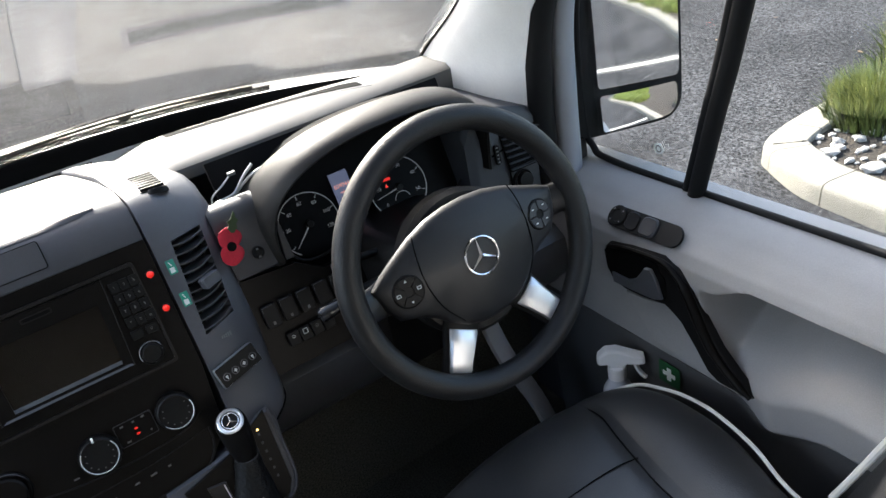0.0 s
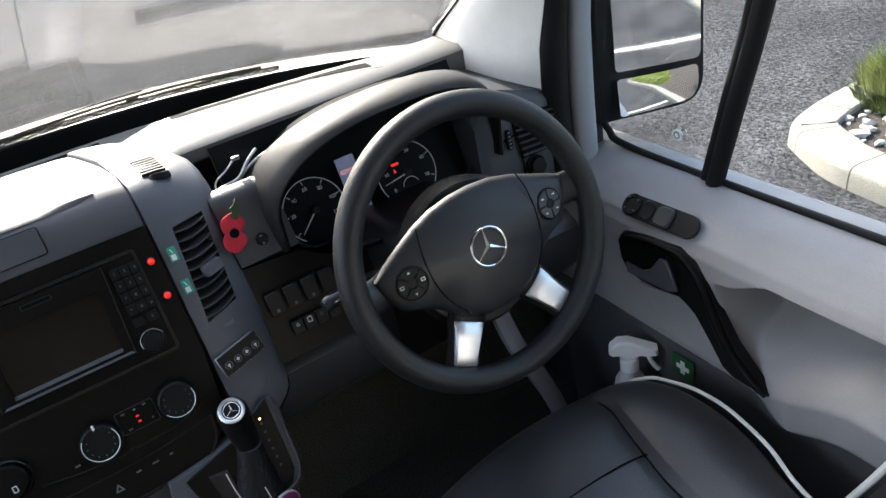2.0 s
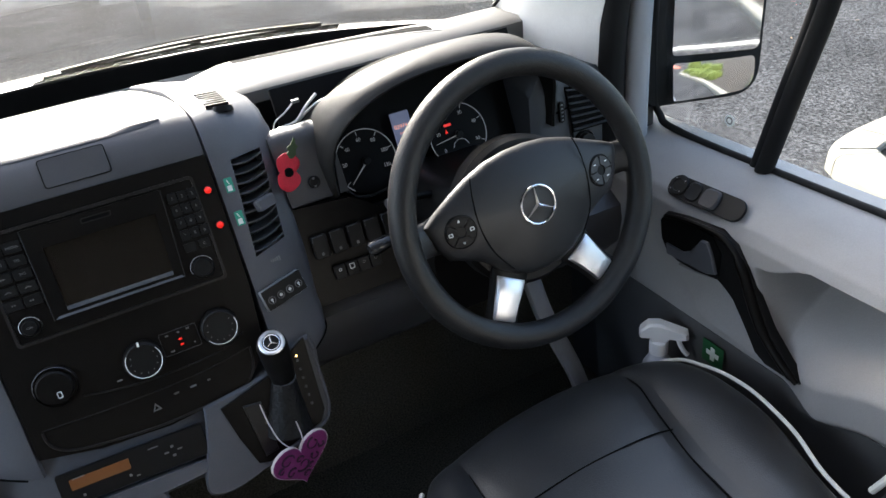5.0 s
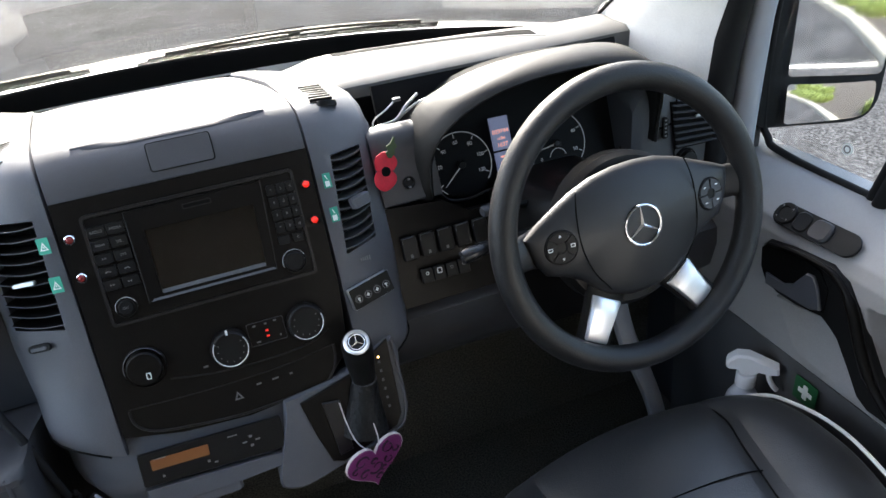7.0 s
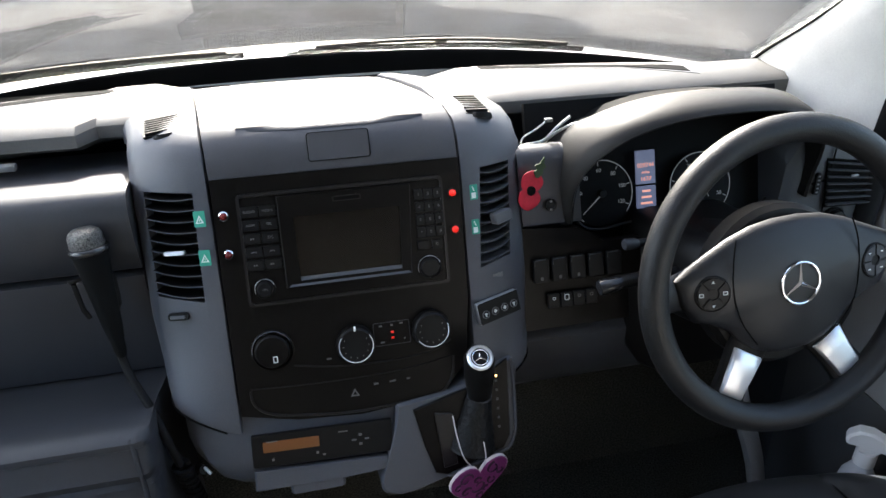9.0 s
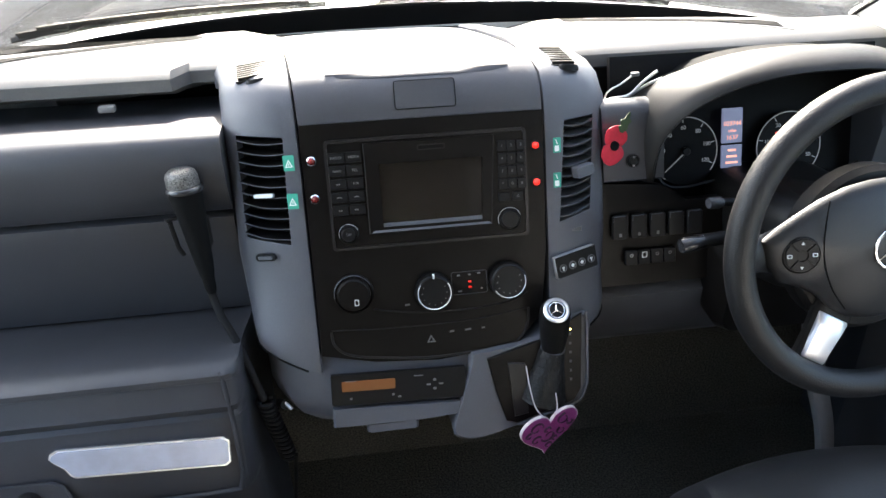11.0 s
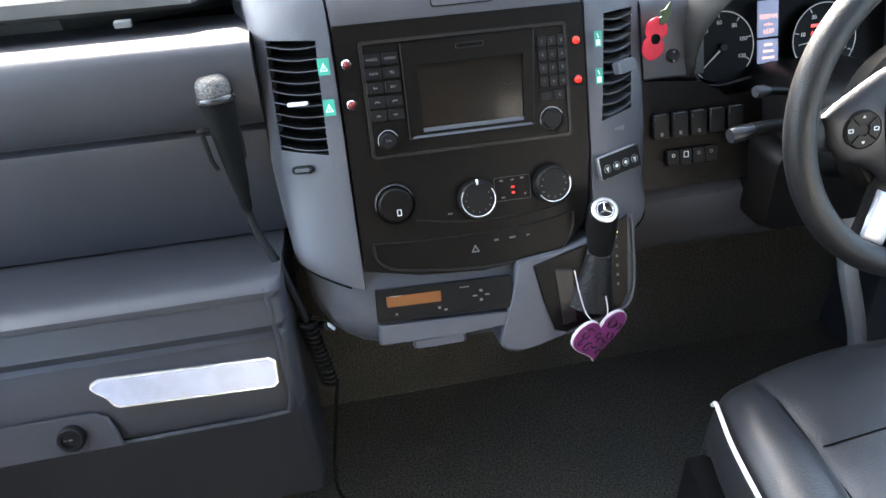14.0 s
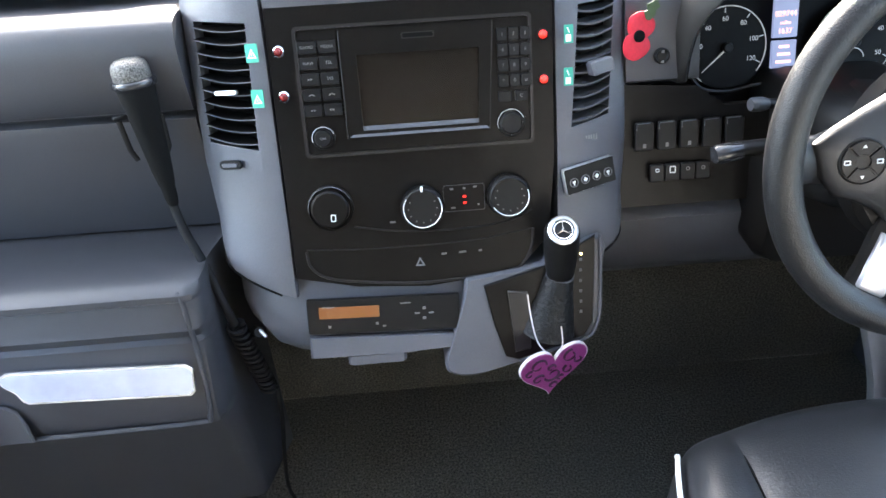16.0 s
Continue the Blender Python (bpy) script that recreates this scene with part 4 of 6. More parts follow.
# ---- radio ----
radio = thing("car_radio", fm(0, 0.06) @ Vector((0, 0, 0)), "black double-height car radio with dark screen and keypad", "car radio")
bm = bmesh.new()
ring_frame(bm, rrect(0.2455, 0.1345, 0.005, cx=0.002, cy=0.0655), rrect(0.2385, 0.1275, 0.004, cx=0.002, cy=0.0655), 0.0042, fm(0, 0))
part("bezel", bm, M_EDGE, radio, "dark grey raised radio frame")
bm = bmesh.new()
prism(bm, rrect(0.238, 0.127, 0.003, cx=0.002, cy=0.0655), 0.003, fm(0, 0, -0.0005))
part("faceplate", bm, M_FASCIA, radio)
bm = bmesh.new()
ring_frame(bm, [(-0.074, 0.1265), (0.084, 0.1265), (0.077, 0.0165), (-0.074, 0.0165)][::-1], [(-0.0575, 0.1010), (0.0695, 0.1010), (0.0655, 0.0240), (-0.0570, 0.0240)][::-1], 0.0062, fm(0, 0, 0.0))
part("screen_surround", bm, M_FASCIA, radio)
for pts in (((-0.074, 0.1265), (-0.074, 0.0165)), ((0.084, 0.1265), (0.077, 0.0165))):
    bm = bmesh.new()
    tube(bm, [fm(u, v, 0.0062) @ Vector((0, 0, 0)) for u, v in pts], 0.0007, 6)
    part("surround_edge", bm, M_EDGE, radio)
bm = bmesh.new()
loft(bm, [[fm(0, 0) @ Vector(p) for p in r] for r in (((-0.072, 0.0175, 0.0070), (-0.058, 0.0285, 0.0040), (-0.058, 0.0270, 0.001), (-0.072, 0.0175, 0.001)), ((0.0765, 0.0175, 0.0070), (0.0660, 0.0285, 0.0040), (0.0660, 0.0270, 0.001), (0.0765, 0.0175, 0.001)))])
part("sill", bm, M_TRIM, radio, "grey sloping sill under the screen")
bm = bmesh.new()
prism(bm, [(-0.0575, 0.1010), (0.0695, 0.1010), (0.0655, 0.0240), (-0.0570, 0.0240)], 0.001, fm(0, 0, 0.0020))
part("screen", bm, M_SCREEN, radio, "switched-off dark glossy screen")
bm = bmesh.new()
ring_frame(bm, rrect(0.034, 0.0065, 0.0015, cx=0.007, cy=0.1175), rrect(0.031, 0.0040, 0.001, cx=0.007, cy=0.1175), 0.0006, fm(0, 0, 0.0062))
part("slot_lip", bm, M_EDGE, radio)
bm = bmesh.new()
prism(bm, rrect(0.031, 0.0040, 0.001, cx=0.007, cy=0.1175), 0.0004, fm(0, 0, 0.0062))
part("disc_slot", bm, M_DEEP, radio)


def key(u, v, w, h, text="", size=0.0042):
    bm = bmesh.new()
    prism(bm, rrect(w, h, 0.0012, 2), 0.0024, fm(u, v, 0.0025), 0.0006)
    k = part("button", bm, M_BLACK, radio)
    if text:
        text_on("legend", text, size, fm(u, v, 0.0051), M_PRINT, k)
    return k


for r, (a, b) in enumerate((("RADIO", "MEDIA"), ("NAVI", "TEL"), ("", "SYS"), ("", ""), ("", ""))):
    v = 0.1118 - 0.0159 * r
    for u, tx in ((-0.1072, a), (-0.0862, b)):
        k = key(u, v, 0.0195, 0.0125, tx, 0.0044)
        if not tx:
            bm = bmesh.new()
            if r == 3:
                tube(bm, [fm(u - 0.003 + 0.001 * i, v - 0.001 + 0.0014 * math.sin(math.pi * i / 6), 0.0051) @ Vector((0, 0, 0)) for i in range(7)], 0.0006, 6)
            else:
                for d in (-0.0022, 0.0005):
                    prism(bm, [(d, 0.0014), (d, -0.0014), (d + 0.0022 * (1 if u < -0.1 else -1), 0)], 0.0003, fm(u, v, 0.0049))
            part("icon", bm, M_PRINT, k)
for r, row in enumerate(("123", "456", "789", "*0#")):
    for c, ch in enumerate(row):
        key(0.0938 + 0.0119 * c, 0.1120 - 0.0156 * r, 0.0110, 0.0128, ch, 0.0050)
key(0.0945, 0.0490, 0.0140, 0.0110)
key(0.1120, 0.0490, 0.0130, 0.0110, "C", 0.0045)
for u, v, r, tx in ((-0.1000, 0.0190, 0.0125, "ON"), (0.1000, 0.0210, 0.0150, "")):
    bm = bmesh.new()
    lathe(bm, [(r, 0.0025), (r, 0.0045), (r - 0.001, 0.0052), (r - 0.0016, 0.0046), (r - 0.003, 0.0046), (r - 0.0035, 0.009), (r - 0.0048, 0.0105), (0, 0.0105)], fm(u, v), 36)
    k = part("knob", bm, M_BLACK, radio)
    if tx:
        text_on("legend", tx, 0.004, fm(u, v, 0.0106), M_PRINT, k)
    else:
        bm = bmesh.new()
        for a in range(4):
            box(bm, (r * 0.84 * math.cos(a * math.pi / 2), r * 0.84 * math.sin(a * math.pi / 2), 0.0048), (0.001, 0.001, 0.0004), fm(u, v))
        part("mark", bm, M_PRINT, k)
    # bright part-arc modelled on the knob's rim as a highlight
    bm = bmesh.new()
    pts = [fm(u, v, 0.0052) @ Vector(((r - 0.0006) * math.cos(a), (r - 0.0006) * math.sin(a), 0)) for a in [math.radians(20 + 10 * i) for i in range(19)]]
    tube(bm, pts, 0.0003, 5)
    part("rim_glint", bm, M_BRIGHT, k)

# ---- warning lamps and their green labels ----
for u, v, lit in ((-0.1365, 0.1095, 0), (-0.1365, 0.0640, 0), (0.137, 0.1095, 1), (0.137, 0.0640, 1)):
    lamp = thing("warning_lamp", fm(u, v) @ Vector((0, 0, 0)), "small lit red warning lamp on the fascia" if lit else "small unlit dark red warning lamp on the fascia", "indicator lamp", "fascia warning lamps")
    bm = bmesh.new()
    lathe(bm, [(0.0058, 0), (0.0058, 0.001), (0.0045, 0.0022), (0.0042, 0.001), (0.0042, 0.0)], fm(u, v), 24)
    part("collar", bm, M_CHROME if not lit else M_BLACK, lamp)
    bm = bmesh.new()
    lathe(bm, [(0.0042, 0.0), (0.0042, 0.003), (0.0032, 0.0048), (0.0014, 0.0058), (0, 0.006)], fm(u, v), 24)
    part("lens", bm, M_RED_ON if lit else M_RED_OFF, lamp)
for s, u, v, kind in ((-1, -0.1605, 0.1100, 0), (-1, -0.1605, 0.0645, 0), (1, 0.1612, 0.1080, 1), (1, 0.1600, 0.0650, 1)):
    lb = thing("warning_label", sf(s, u, v) @ Vector((0, 0, 0)), "small green label with a white pictogram on grey plastic", "label", "green labels")
    m = sf(s, u, v, 0.0062 if abs(u) < 0.161 else 0.0055)
    bm = bmesh.new()
    prism(bm, rrect(0.0135 if s < 0 else 0.0105, 0.0185, 0.0008, 2), 0.0006, m)
    part("sticker", bm, M_LABEL_GREEN, lb)
    bm = bmesh.new()
    if kind == 0:
        o = [(-0.0048, -0.005), (0.0048, -0.005), (0, 0.0045)]
        i_ = [(-0.0030, -0.0039), (0.0030, -0.0039), (0, 0.0022)]
        ring_frame(bm, o, i_, 0.0003, m @ Matrix.Translation((0, 0, 0.0006)))
        box(bm, (0, -0.0015, 0.0008), (0.0009, 0.003, 0.0003), m)
    else:
        box(bm, (-0.0005, -0.004, 0.0008), (0.006, 0.007, 0.0003), m)
        box(bm, (0.001, 0.004, 0.0008), (0.0012, 0.006, 0.0003), m @ Matrix.Rotation(0.4, 4, "Z"))
    part("pictogram", bm, M_LABEL_WHITE, lb)

# ---- heater panel ----
heater = thing("heater_panel", fm(0, -0.06) @ Vector((0, 0, 0)), "black heater control panel with three round knobs", "heater controls")
bm = bmesh.new()
tube(bm, smooth_line([fm(u, v, 0.0004) @ Vector((0, 0, 0)) for u, v in ((-0.078, -0.081), (-0.03, -0.0895), (0.02, -0.0925), (0.07, -0.091), (0.10, -0.086), (0.120, -0.076))], 5), 0.0011, 6)
part("lower_ridge", bm, M_EDGE, heater)
for u, v, ridge in ((-0.101, -0.0575, 0), (-0.001, -0.0635, 1), (0.0945, -0.0575, 1)):
    m = fm(u, v)
    bm = bmesh.new()
    if ridge:
        lathe(bm, [(0.0235, 0), (0.0235, 0.010), (0.022, 0.014), (0.0205, 0.015), (0.0195, 0.0135), (0.0, 0.0135)], m, 48)
        k = part("knob", bm, M_BLACK, heater)
        bm = bmesh.new()
        for i in range(60):
            a = 2 * math.pi * i / 60
            box(bm, (0.0236 * math.cos(a), 0.0236 * math.sin(a), 0.006), (0.0011, 0.0011, 0.011), m)
        part("knurling", bm, M_BLACK, k)
        bm = bmesh.new()
        a0, a1 = (-215, 35) if u < 0.05 else (-150, 20)
        pts = [m @ Vector((0.0208 * math.cos(math.radians(a)), 0.0208 * math.sin(math.radians(a)), 0.0148)) for a in np.linspace(a0, a1, 40)]
        tube(bm, pts, 0.0006, 6)
        part("chrome_arc", bm, M_BRIGHT, k)
        bm = bmesh.new()
        for i in range(9):
            a = math.radians(-210 + 30 * i)
            box(bm, (0.0155 * math.cos(a), 0.0155 * math.sin(a), 0.0137), (0.0013, 0.0013, 0.0004), m)
        part("marks", bm, M_PRINT, k)
        if u < 0.05:
            bm = bmesh.new()
            box(bm, (0, 0.0215, 0.013), (0.0028, 0.006, 0.004), m, 0.0005, 1)
            part("pointer", bm, M_LABEL_WHITE, k)
    else:
        lathe(bm, [(0.025, 0), (0.025, 0.003), (0.0235, 0.0045), (0.0228, 0.003), (0.021, 0.003), (0.0205, 0.011), (0.0185, 0.013), (0, 0.0132)], m, 48)
        k = part("knob", bm, M_FASCIA, heater)
        # grey part-arc standing for light caught on the collar
        bm = bmesh.new()
        pts = [m @ Vector((0.0236 * math.cos(math.radians(a)), 0.0236 * math.sin(math.radians(a)), 0.0046)) for a in np.linspace(25, 190, 30)]
        tube(bm, pts, 0.0006, 6)
        part("glint_arc", bm, M_TRIM, k)
        bm = bmesh.new()
        ring_frame(bm, rrect(0.0055, 0.008, 0.001, 2, 0.003, -0.009), rrect(0.0035, 0.006, 0.0008, 2, 0.003, -0.009), 0.0004, m @ Matrix.Translation((0, 0, 0.0131)))
        part("icon", bm, M_LABEL_WHITE, k)
bm = bmesh.new()
ring_frame(bm, rrect(0.046, 0.030, 0.002, 2, 0.0455, -0.0575), rrect(0.0445, 0.0285, 0.002, 2, 0.0455, -0.0575), 0.001, fm(0, 0))
part("button_field", bm, M_DECK, heater)
bm = bmesh.new()
for dv in (0.0, -0.007):
    box(bm, (0.046, -0.056 + dv, 0.001), (0.0038, 0.0022, 0.001), fm(0, 0))
part("lit_segment", bm, M_RED_ON, heater, "lit red figures")
for u, v, w in ((0.032, -0.047, 0.004), (0.046, -0.047, 0.003), (0.058, -0.046, 0.004), (0.033, -0.068, 0.005), (-0.035, -0.079, 0.006), (0.061, -0.066, 0.002)):
    bm = bmesh.new()
    box(bm, (u, v, 0.0006), (w, 0.002, 0.0006), fm(0, 0))
    part("icon", bm, M_PRINT, heater)
tray = thing("switch_strip", fm(0, -0.115) @ Vector((0, 0, 0)), "black switch strip with a hazard light triangle", "switch panel")
bm = bmesh.new()
o = [(0.121, -0.098), (0.119, -0.118), (0.110, -0.136), (0.090, -0.146), (0.0, -0.152), (-0.07, -0.146), (-0.112, -0.138), (-0.130, -0.124), (-0.133, -0.106)]
tube(bm, smooth_line([fm(u, v, 0.0008) @ Vector((0, 0, 0)) for u, v in o], 5), 0.0017, 6)
part("rim", bm, M_EDGE, tray)
bm = bmesh.new()
tube(bm, smooth_line([fm(u, v, 0.0003) @ Vector((0, 0, 0)) for u, v in ((-0.133, -0.104), (-0.05, -0.108), (0.05, -0.107), (0.119, -0.098))], 5), 0.0008, 6)
part("seam", bm, M_EDGE, tray)
bm = bmesh.new()
ring_frame(bm, [(-0.0135, -0.132), (-0.0025, -0.132), (-0.008, -0.122)], [(-0.0108, -0.1305), (-0.0052, -0.1305), (-0.008, -0.1250)], 0.0006, fm(0, 0))
part("hazard_triangle", bm, M_PRINT, tray)
for u, v, w in ((0.011, -0.121, 0.006), (0.032, -0.122, 0.008), (0.052, -0.123, 0.004)):
    bm = bmesh.new()
    box(bm, (u, v, 0.0005), (w, 0.0022, 0.0006), fm(0, 0, 0, 4))
    part("icon", bm, M_PRINT, tray)

# ---- tachograph under the fascia ----
tg = thing("tachograph", fm(-0.05, -0.18) @ Vector((0, 0, 0)), "black tachograph unit with an orange lit display", "tachograph")
m = fm(-0.054, -0.1845, 0.0015, -2.0)
bm = bmesh.new()
prism(bm, rrect(0.173, 0.0415, 0.002, 2), 0.006, m, 0.001)
part("body", bm, M_BLACK, tg)
bm = bmesh.new()
prism(bm, rrect(0.068, 0.0135, 0.001, 2, -0.039, 0.005), 0.0008, m @ Matrix.Translation((0, 0, 0.006)))
part("display", bm, M_ORANGE, tg)
for u, v, w, h in ((-0.062, 0.0115, 0.014, 0.0013), (-0.062, -0.012, 0.003, 0.003), (-0.008, -0.010, 0.003, 0.003), (0.0, -0.0135, 0.004, 0.002), (0.025, 0.013, 0.012, 0.0012)):
    bm = bmesh.new()
    box(bm, (u, v, 0.0064), (w, h, 0.0008), m)
    part("symbol", bm, M_PRINT, tg)
for du, dv in ((-0.008, 0), (0.008, 0), (0, 0.006), (0, -0.006)):
    bm = bmesh.new()
    prism(bm, rrect(0.006 if du else 0.004, 0.0018 if du else 0.003, 0.0006, 2), 0.001, m @ Matrix.Translation((0.046 + du, 0.0 + dv, 0.006)))
    part("key", bm, M_PRINT, tg)
pk = thing("ashtray", fm(-0.05, -0.215) @ Vector((0, 0, 0)), "grey pull-out ashtray below the tachograph", "ashtray")
bm = bmesh.new()
prism(bm, [(-0.141, -0.2065), (0.026, -0.2145), (0.023, -0.231), (-0.03, -0.2345), (-0.142, -0.232)], 0.010, fm(0, 0, -0.002), 0.003)
part("front", bm, M_TRIM, pk)
bm = bmesh.new()
prism(bm, rrect(0.068, 0.012, 0.003, 3, -0.066, -0.2395), 0.006, fm(0, 0, 0.0), 0.003)
part("lip", bm, M_TRIM, pk)

# ---- gear lever ----
gc = thing("gear_console", (0.12, -0.05, 0.47), "grey console horn with a black gear gate plate", "gear console")
gm = fm(0, 0, 0.004)
bm = bmesh.new()
GO = [(0.042, -0.150), (0.038, -0.172), (0.026, -0.210), (0.012, -0.254), (0.024, -0.268), (0.050, -0.270), (0.099, -0.258), (0.141, -0.246), (0.180, -0.234), (0.192, -0.215), (0.196, -0.165), (0.196, -0.110), (0.130, -0.138)]
GO = [(p.x, p.y) for p in smooth_line([Vector((u, v, 0)) for u, v in GO + GO[:1]], 3)][:-1]
rings = [[gm @ Vector((u, v, w)) for u, v in GO] for w in (-0.06, 0.002)] + [[gm @ Vector((0.11 + (u - 0.11) * 0.97, -0.19 + (v + 0.19) * 0.96, 0.006)) for u, v in GO]]
loft(bm, rings)
part("surround", bm, M_TRIM, gc)
bm = bmesh.new()
GP = [(0.061, -0.158), (0.071, -0.206), (0.083, -0.247), (0.097, -0.252), (0.176, -0.228), (0.185, -0.212), (0.188, -0.108), (0.13, -0.140)]
prism(bm, GP, 0.004, gm @ Matrix.Translation((0, 0, 0.006)), 0.0015)
part("gate_plate", bm, M_FASCIA, gc)
bm = bmesh.new()
prism(bm, [(0.087, -0.165), (0.110, -0.168), (0.112, -0.238), (0.094, -0.241)][::-1], 0.003, gm @ Matrix.Translation((0, 0, 0.010)), 0.0015)
part("gate_frame", bm, M_EDGE, gc)
bm = bmesh.new()
tube(bm, smooth_line([gm @ Vector((u, v, 0.008)) for u, v in ((0.194, -0.108), (0.194, -0.19), (0.190, -0.215), (0.179, -0.231), (0.141, -0.2425), (0.099, -0.2545))], 5), 0.0022, 6)
part("edge_strip", bm, M_TRIM, gc)
bm = bmesh.new()
for i in range(6):
    box(bm, (0.171, -0.135 - 0.0125 * i, 0.0105), (0.003, 0.0035, 0.0008), gm)
part("gate_print", bm, M_TRIM, gc)
gl = thing("gear_lever", (0.146, -0.06, 0.50), "black gear lever with a chrome-ringed knob", "gear lever")
gtop, gbot = Vector((0.1445, -0.077, 0.633)), Vector((0.133, -0.082, 0.496))
gw = (Vector((-0.03, -0.55, 0.83))).normalized()
km = Matrix.Translation(gtop - gw * 0.004) @ gw.to_track_quat("Z", "Y").to_matrix().to_4x4()
gfoot = Vector((0.1465, -0.069, 0.566))
bm = bmesh.new()
rings = []
for r, h in ((0.0, 0.003), (0.0155, 0.0025), (0.0185, -0.001), (0.0195, -0.007)):
    rings.append([km @ Vector((max(r, 1e-4) * math.cos(a), max(r, 1e-4) * math.sin(a), h)) for a in [2 * math.pi * k / 32 for k in range(32)]])
for q, r in ((0.35, 0.0192), (0.6, 0.0178), (0.85, 0.0160), (1.0, 0.0150)):
    c = (gtop - gw * 0.012).lerp(gfoot, q)
    d = gw.lerp(Vector((-0.02, -0.12, 0.99)), min(1, q * 1.3)).normalized()
    bs = Matrix.Translation(c) @ d.to_track_quat("Z", "Y").to_matrix().to_4x4()
    rings.append([bs @ Vector((r * math.cos(a), r * math.sin(a), 0)) for a in [2 * math.pi * k / 32 for k in range(32)]])
loft(bm, rings)
part("knob", bm, M_BLACK, gl)
bm = bmesh.new()
lathe(bm, [(0.0160, 0.0015), (0.0165, 0.0035), (0.0145, 0.0052), (0.0120, 0.0045), (0.0118, 0.002)], km, 32)
part("ring", bm, M_SILVER, gl)


def emblem(parent, m, r, w):
    """A ring with three tapered arms."""
    bm = bmesh.new()
    loft(bm, [[m @ Vector(((r + 0.07 * r * math.cos(b)) * math.cos(a), (r + 0.07 * r * math.cos(b)) * math.sin(a), w + 0.06 * r * math.sin(b))) for b in [2 * math.pi * j / 8 for j in range(8)]] for a in [2 * math.pi * i / 48 for i in range(49)]], caps=False)
    for k in range(3):
        a = math.radians(90 + 120 * k)
        d, n = Vector((math.cos(a), math.sin(a), 0)), Vector((-math.sin(a), math.cos(a), 0))
        loft(bm, [[m @ (n * -r * 0.13 + d * r * 0.02 + Vector((0, 0, w))), m @ (d * r * 0.05 + Vector((0, 0, w + 0.10 * r))), m @ (n * r * 0.13 + d * r * 0.02 + Vector((0, 0, w)))], [m @ (d * r * 0.97 + n * -0.012 * r + Vector((0, 0, w))), m @ (d * r * 0.97 + Vector((0, 0, w + 0.03 * r))), m @ (d * r * 0.97 + n * 0.012 * r + Vector((0, 0, w)))]])
    return part("emblem", bm, M_CHROME, parent, "chrome ring with three arms")


emblem(gl, km, 0.0098, 0.0036)
bm = bmesh.new()
tube(bm, smooth_line([gfoot, gfoot.lerp(gbot, 0.35), gfoot.lerp(gbot, 0.7), gbot], 4), [0.0150, 0.0165, 0.0180, 0.0185, 0.0205, 0.0215, 0.0240, 0.0245, 0.0270, 0.0275, 0.0300, 0.0305, 0.0320], 20)
part("boot", bm, M_LEATHER_D, gl, "black soft leather boot")
bm = bmesh.new()
lathe(bm, [(0.0140, -0.002), (0.0160, -0.0015), (0.0160, 0.0015), (0.0140, 0.002)], Matrix.Translation(gfoot), 28)
part("collar", bm, M_TRIM, gl)
al = thing("gear_indicator", gm @ Vector((0.171, -0.128, 0.01)), "tiny lit amber light on the gear plate", "indicator lamp")
bm = bmesh.new()
lathe(bm, [(0.0016, 0), (0.0014, 0.001), (0, 0.0014)], gm @ Matrix.Translation((0.1715, -0.1285, 0.0102)), 12)
part("lens", bm, M_AMBER, al)

# ---- purple heart on a cord ----
ht = thing("heart_ornament", (0.148, -0.085, 0.42), "purple glitter heart hanging from the gear lever", "ornament")
ha, hb = Vector((0.944, 0.324, -0.034)).normalized(), Vector((0.060, -0.064, 0.996)).normalized()
hb = (hb - ha * hb.dot(ha)).normalized()
hm = Matrix((ha, hb, ha.cross(hb))).transposed().to_4x4()
hm.translation = Vector((0.133, -0.117, 0.484)) - hb * 0.0134


def heart_outline(s):
    return [(s * 16 * math.sin(t) ** 3 / 17, s * (13 * math.cos(t) - 5 * math.cos(2 * t) - 2 * math.cos(3 * t) - math.cos(4 * t)) / 17) for t in [2 * math.pi * k / 40 for k in range(40)]]


bm = bmesh.new()
prism(bm, heart_outline(0.0455), 0.005, hm, 0.001)
part("heart", bm, M_PURPLE, ht)
bm = bmesh.new()
ring_frame(bm, heart_outline(0.0466), heart_outline(0.0452), 0.004, hm)
part("edge", bm, M_CORD, ht, "pale worn edge")
for cx, cy, r, a0, sw in ((-0.022, 0.014, 0.011, 0, 330), (0.020, 0.016, 0.011, 90, 330), (0.0, -0.008, 0.011, 200, 320), (-0.004, 0.004, 0.006, 0, 300), (0.020, -0.006, 0.008, 120, 300), (-0.019, -0.010, 0.008, 30, 300), (0.002, -0.028, 0.006, 0, 280), (-0.032, 0.004, 0.006, 60, 280), (0.032, 0.006, 0.006, 150, 280), (0.010, -0.018, 0.005, 20, 280)):
    bm = bmesh.new()
    pts = [hm @ Vector((cx + r * (1 - 0.6 * q) * math.cos(radians(a0 + sw * q)), cy + r * (1 - 0.6 * q) * math.sin(radians(a0 + sw * q)), 0.0056)) for q in [k / 16 for k in range(17)]]
    tube(bm, pts, 0.0016, 5, 0.5)
    part("swirl", bm, M_PURPLE_D, ht)
bm = bmesh.new()
knot = hm @ Vector((0.0, 0.014, 0.004))
tube(bm, smooth_line([(0.107, -0.088, 0.557), (0.109, -0.104, 0.535), (0.116, -0.116, 0.508), knot], 6), 0.0008, 6)
tube(bm, smooth_line([knot, (0.139, -0.120, 0.495), (0.142, -0.120, 0.510), (0.141, -0.112, 0.528)], 6), 0.0008, 6)
part("cord", bm, M_CORD, ht)

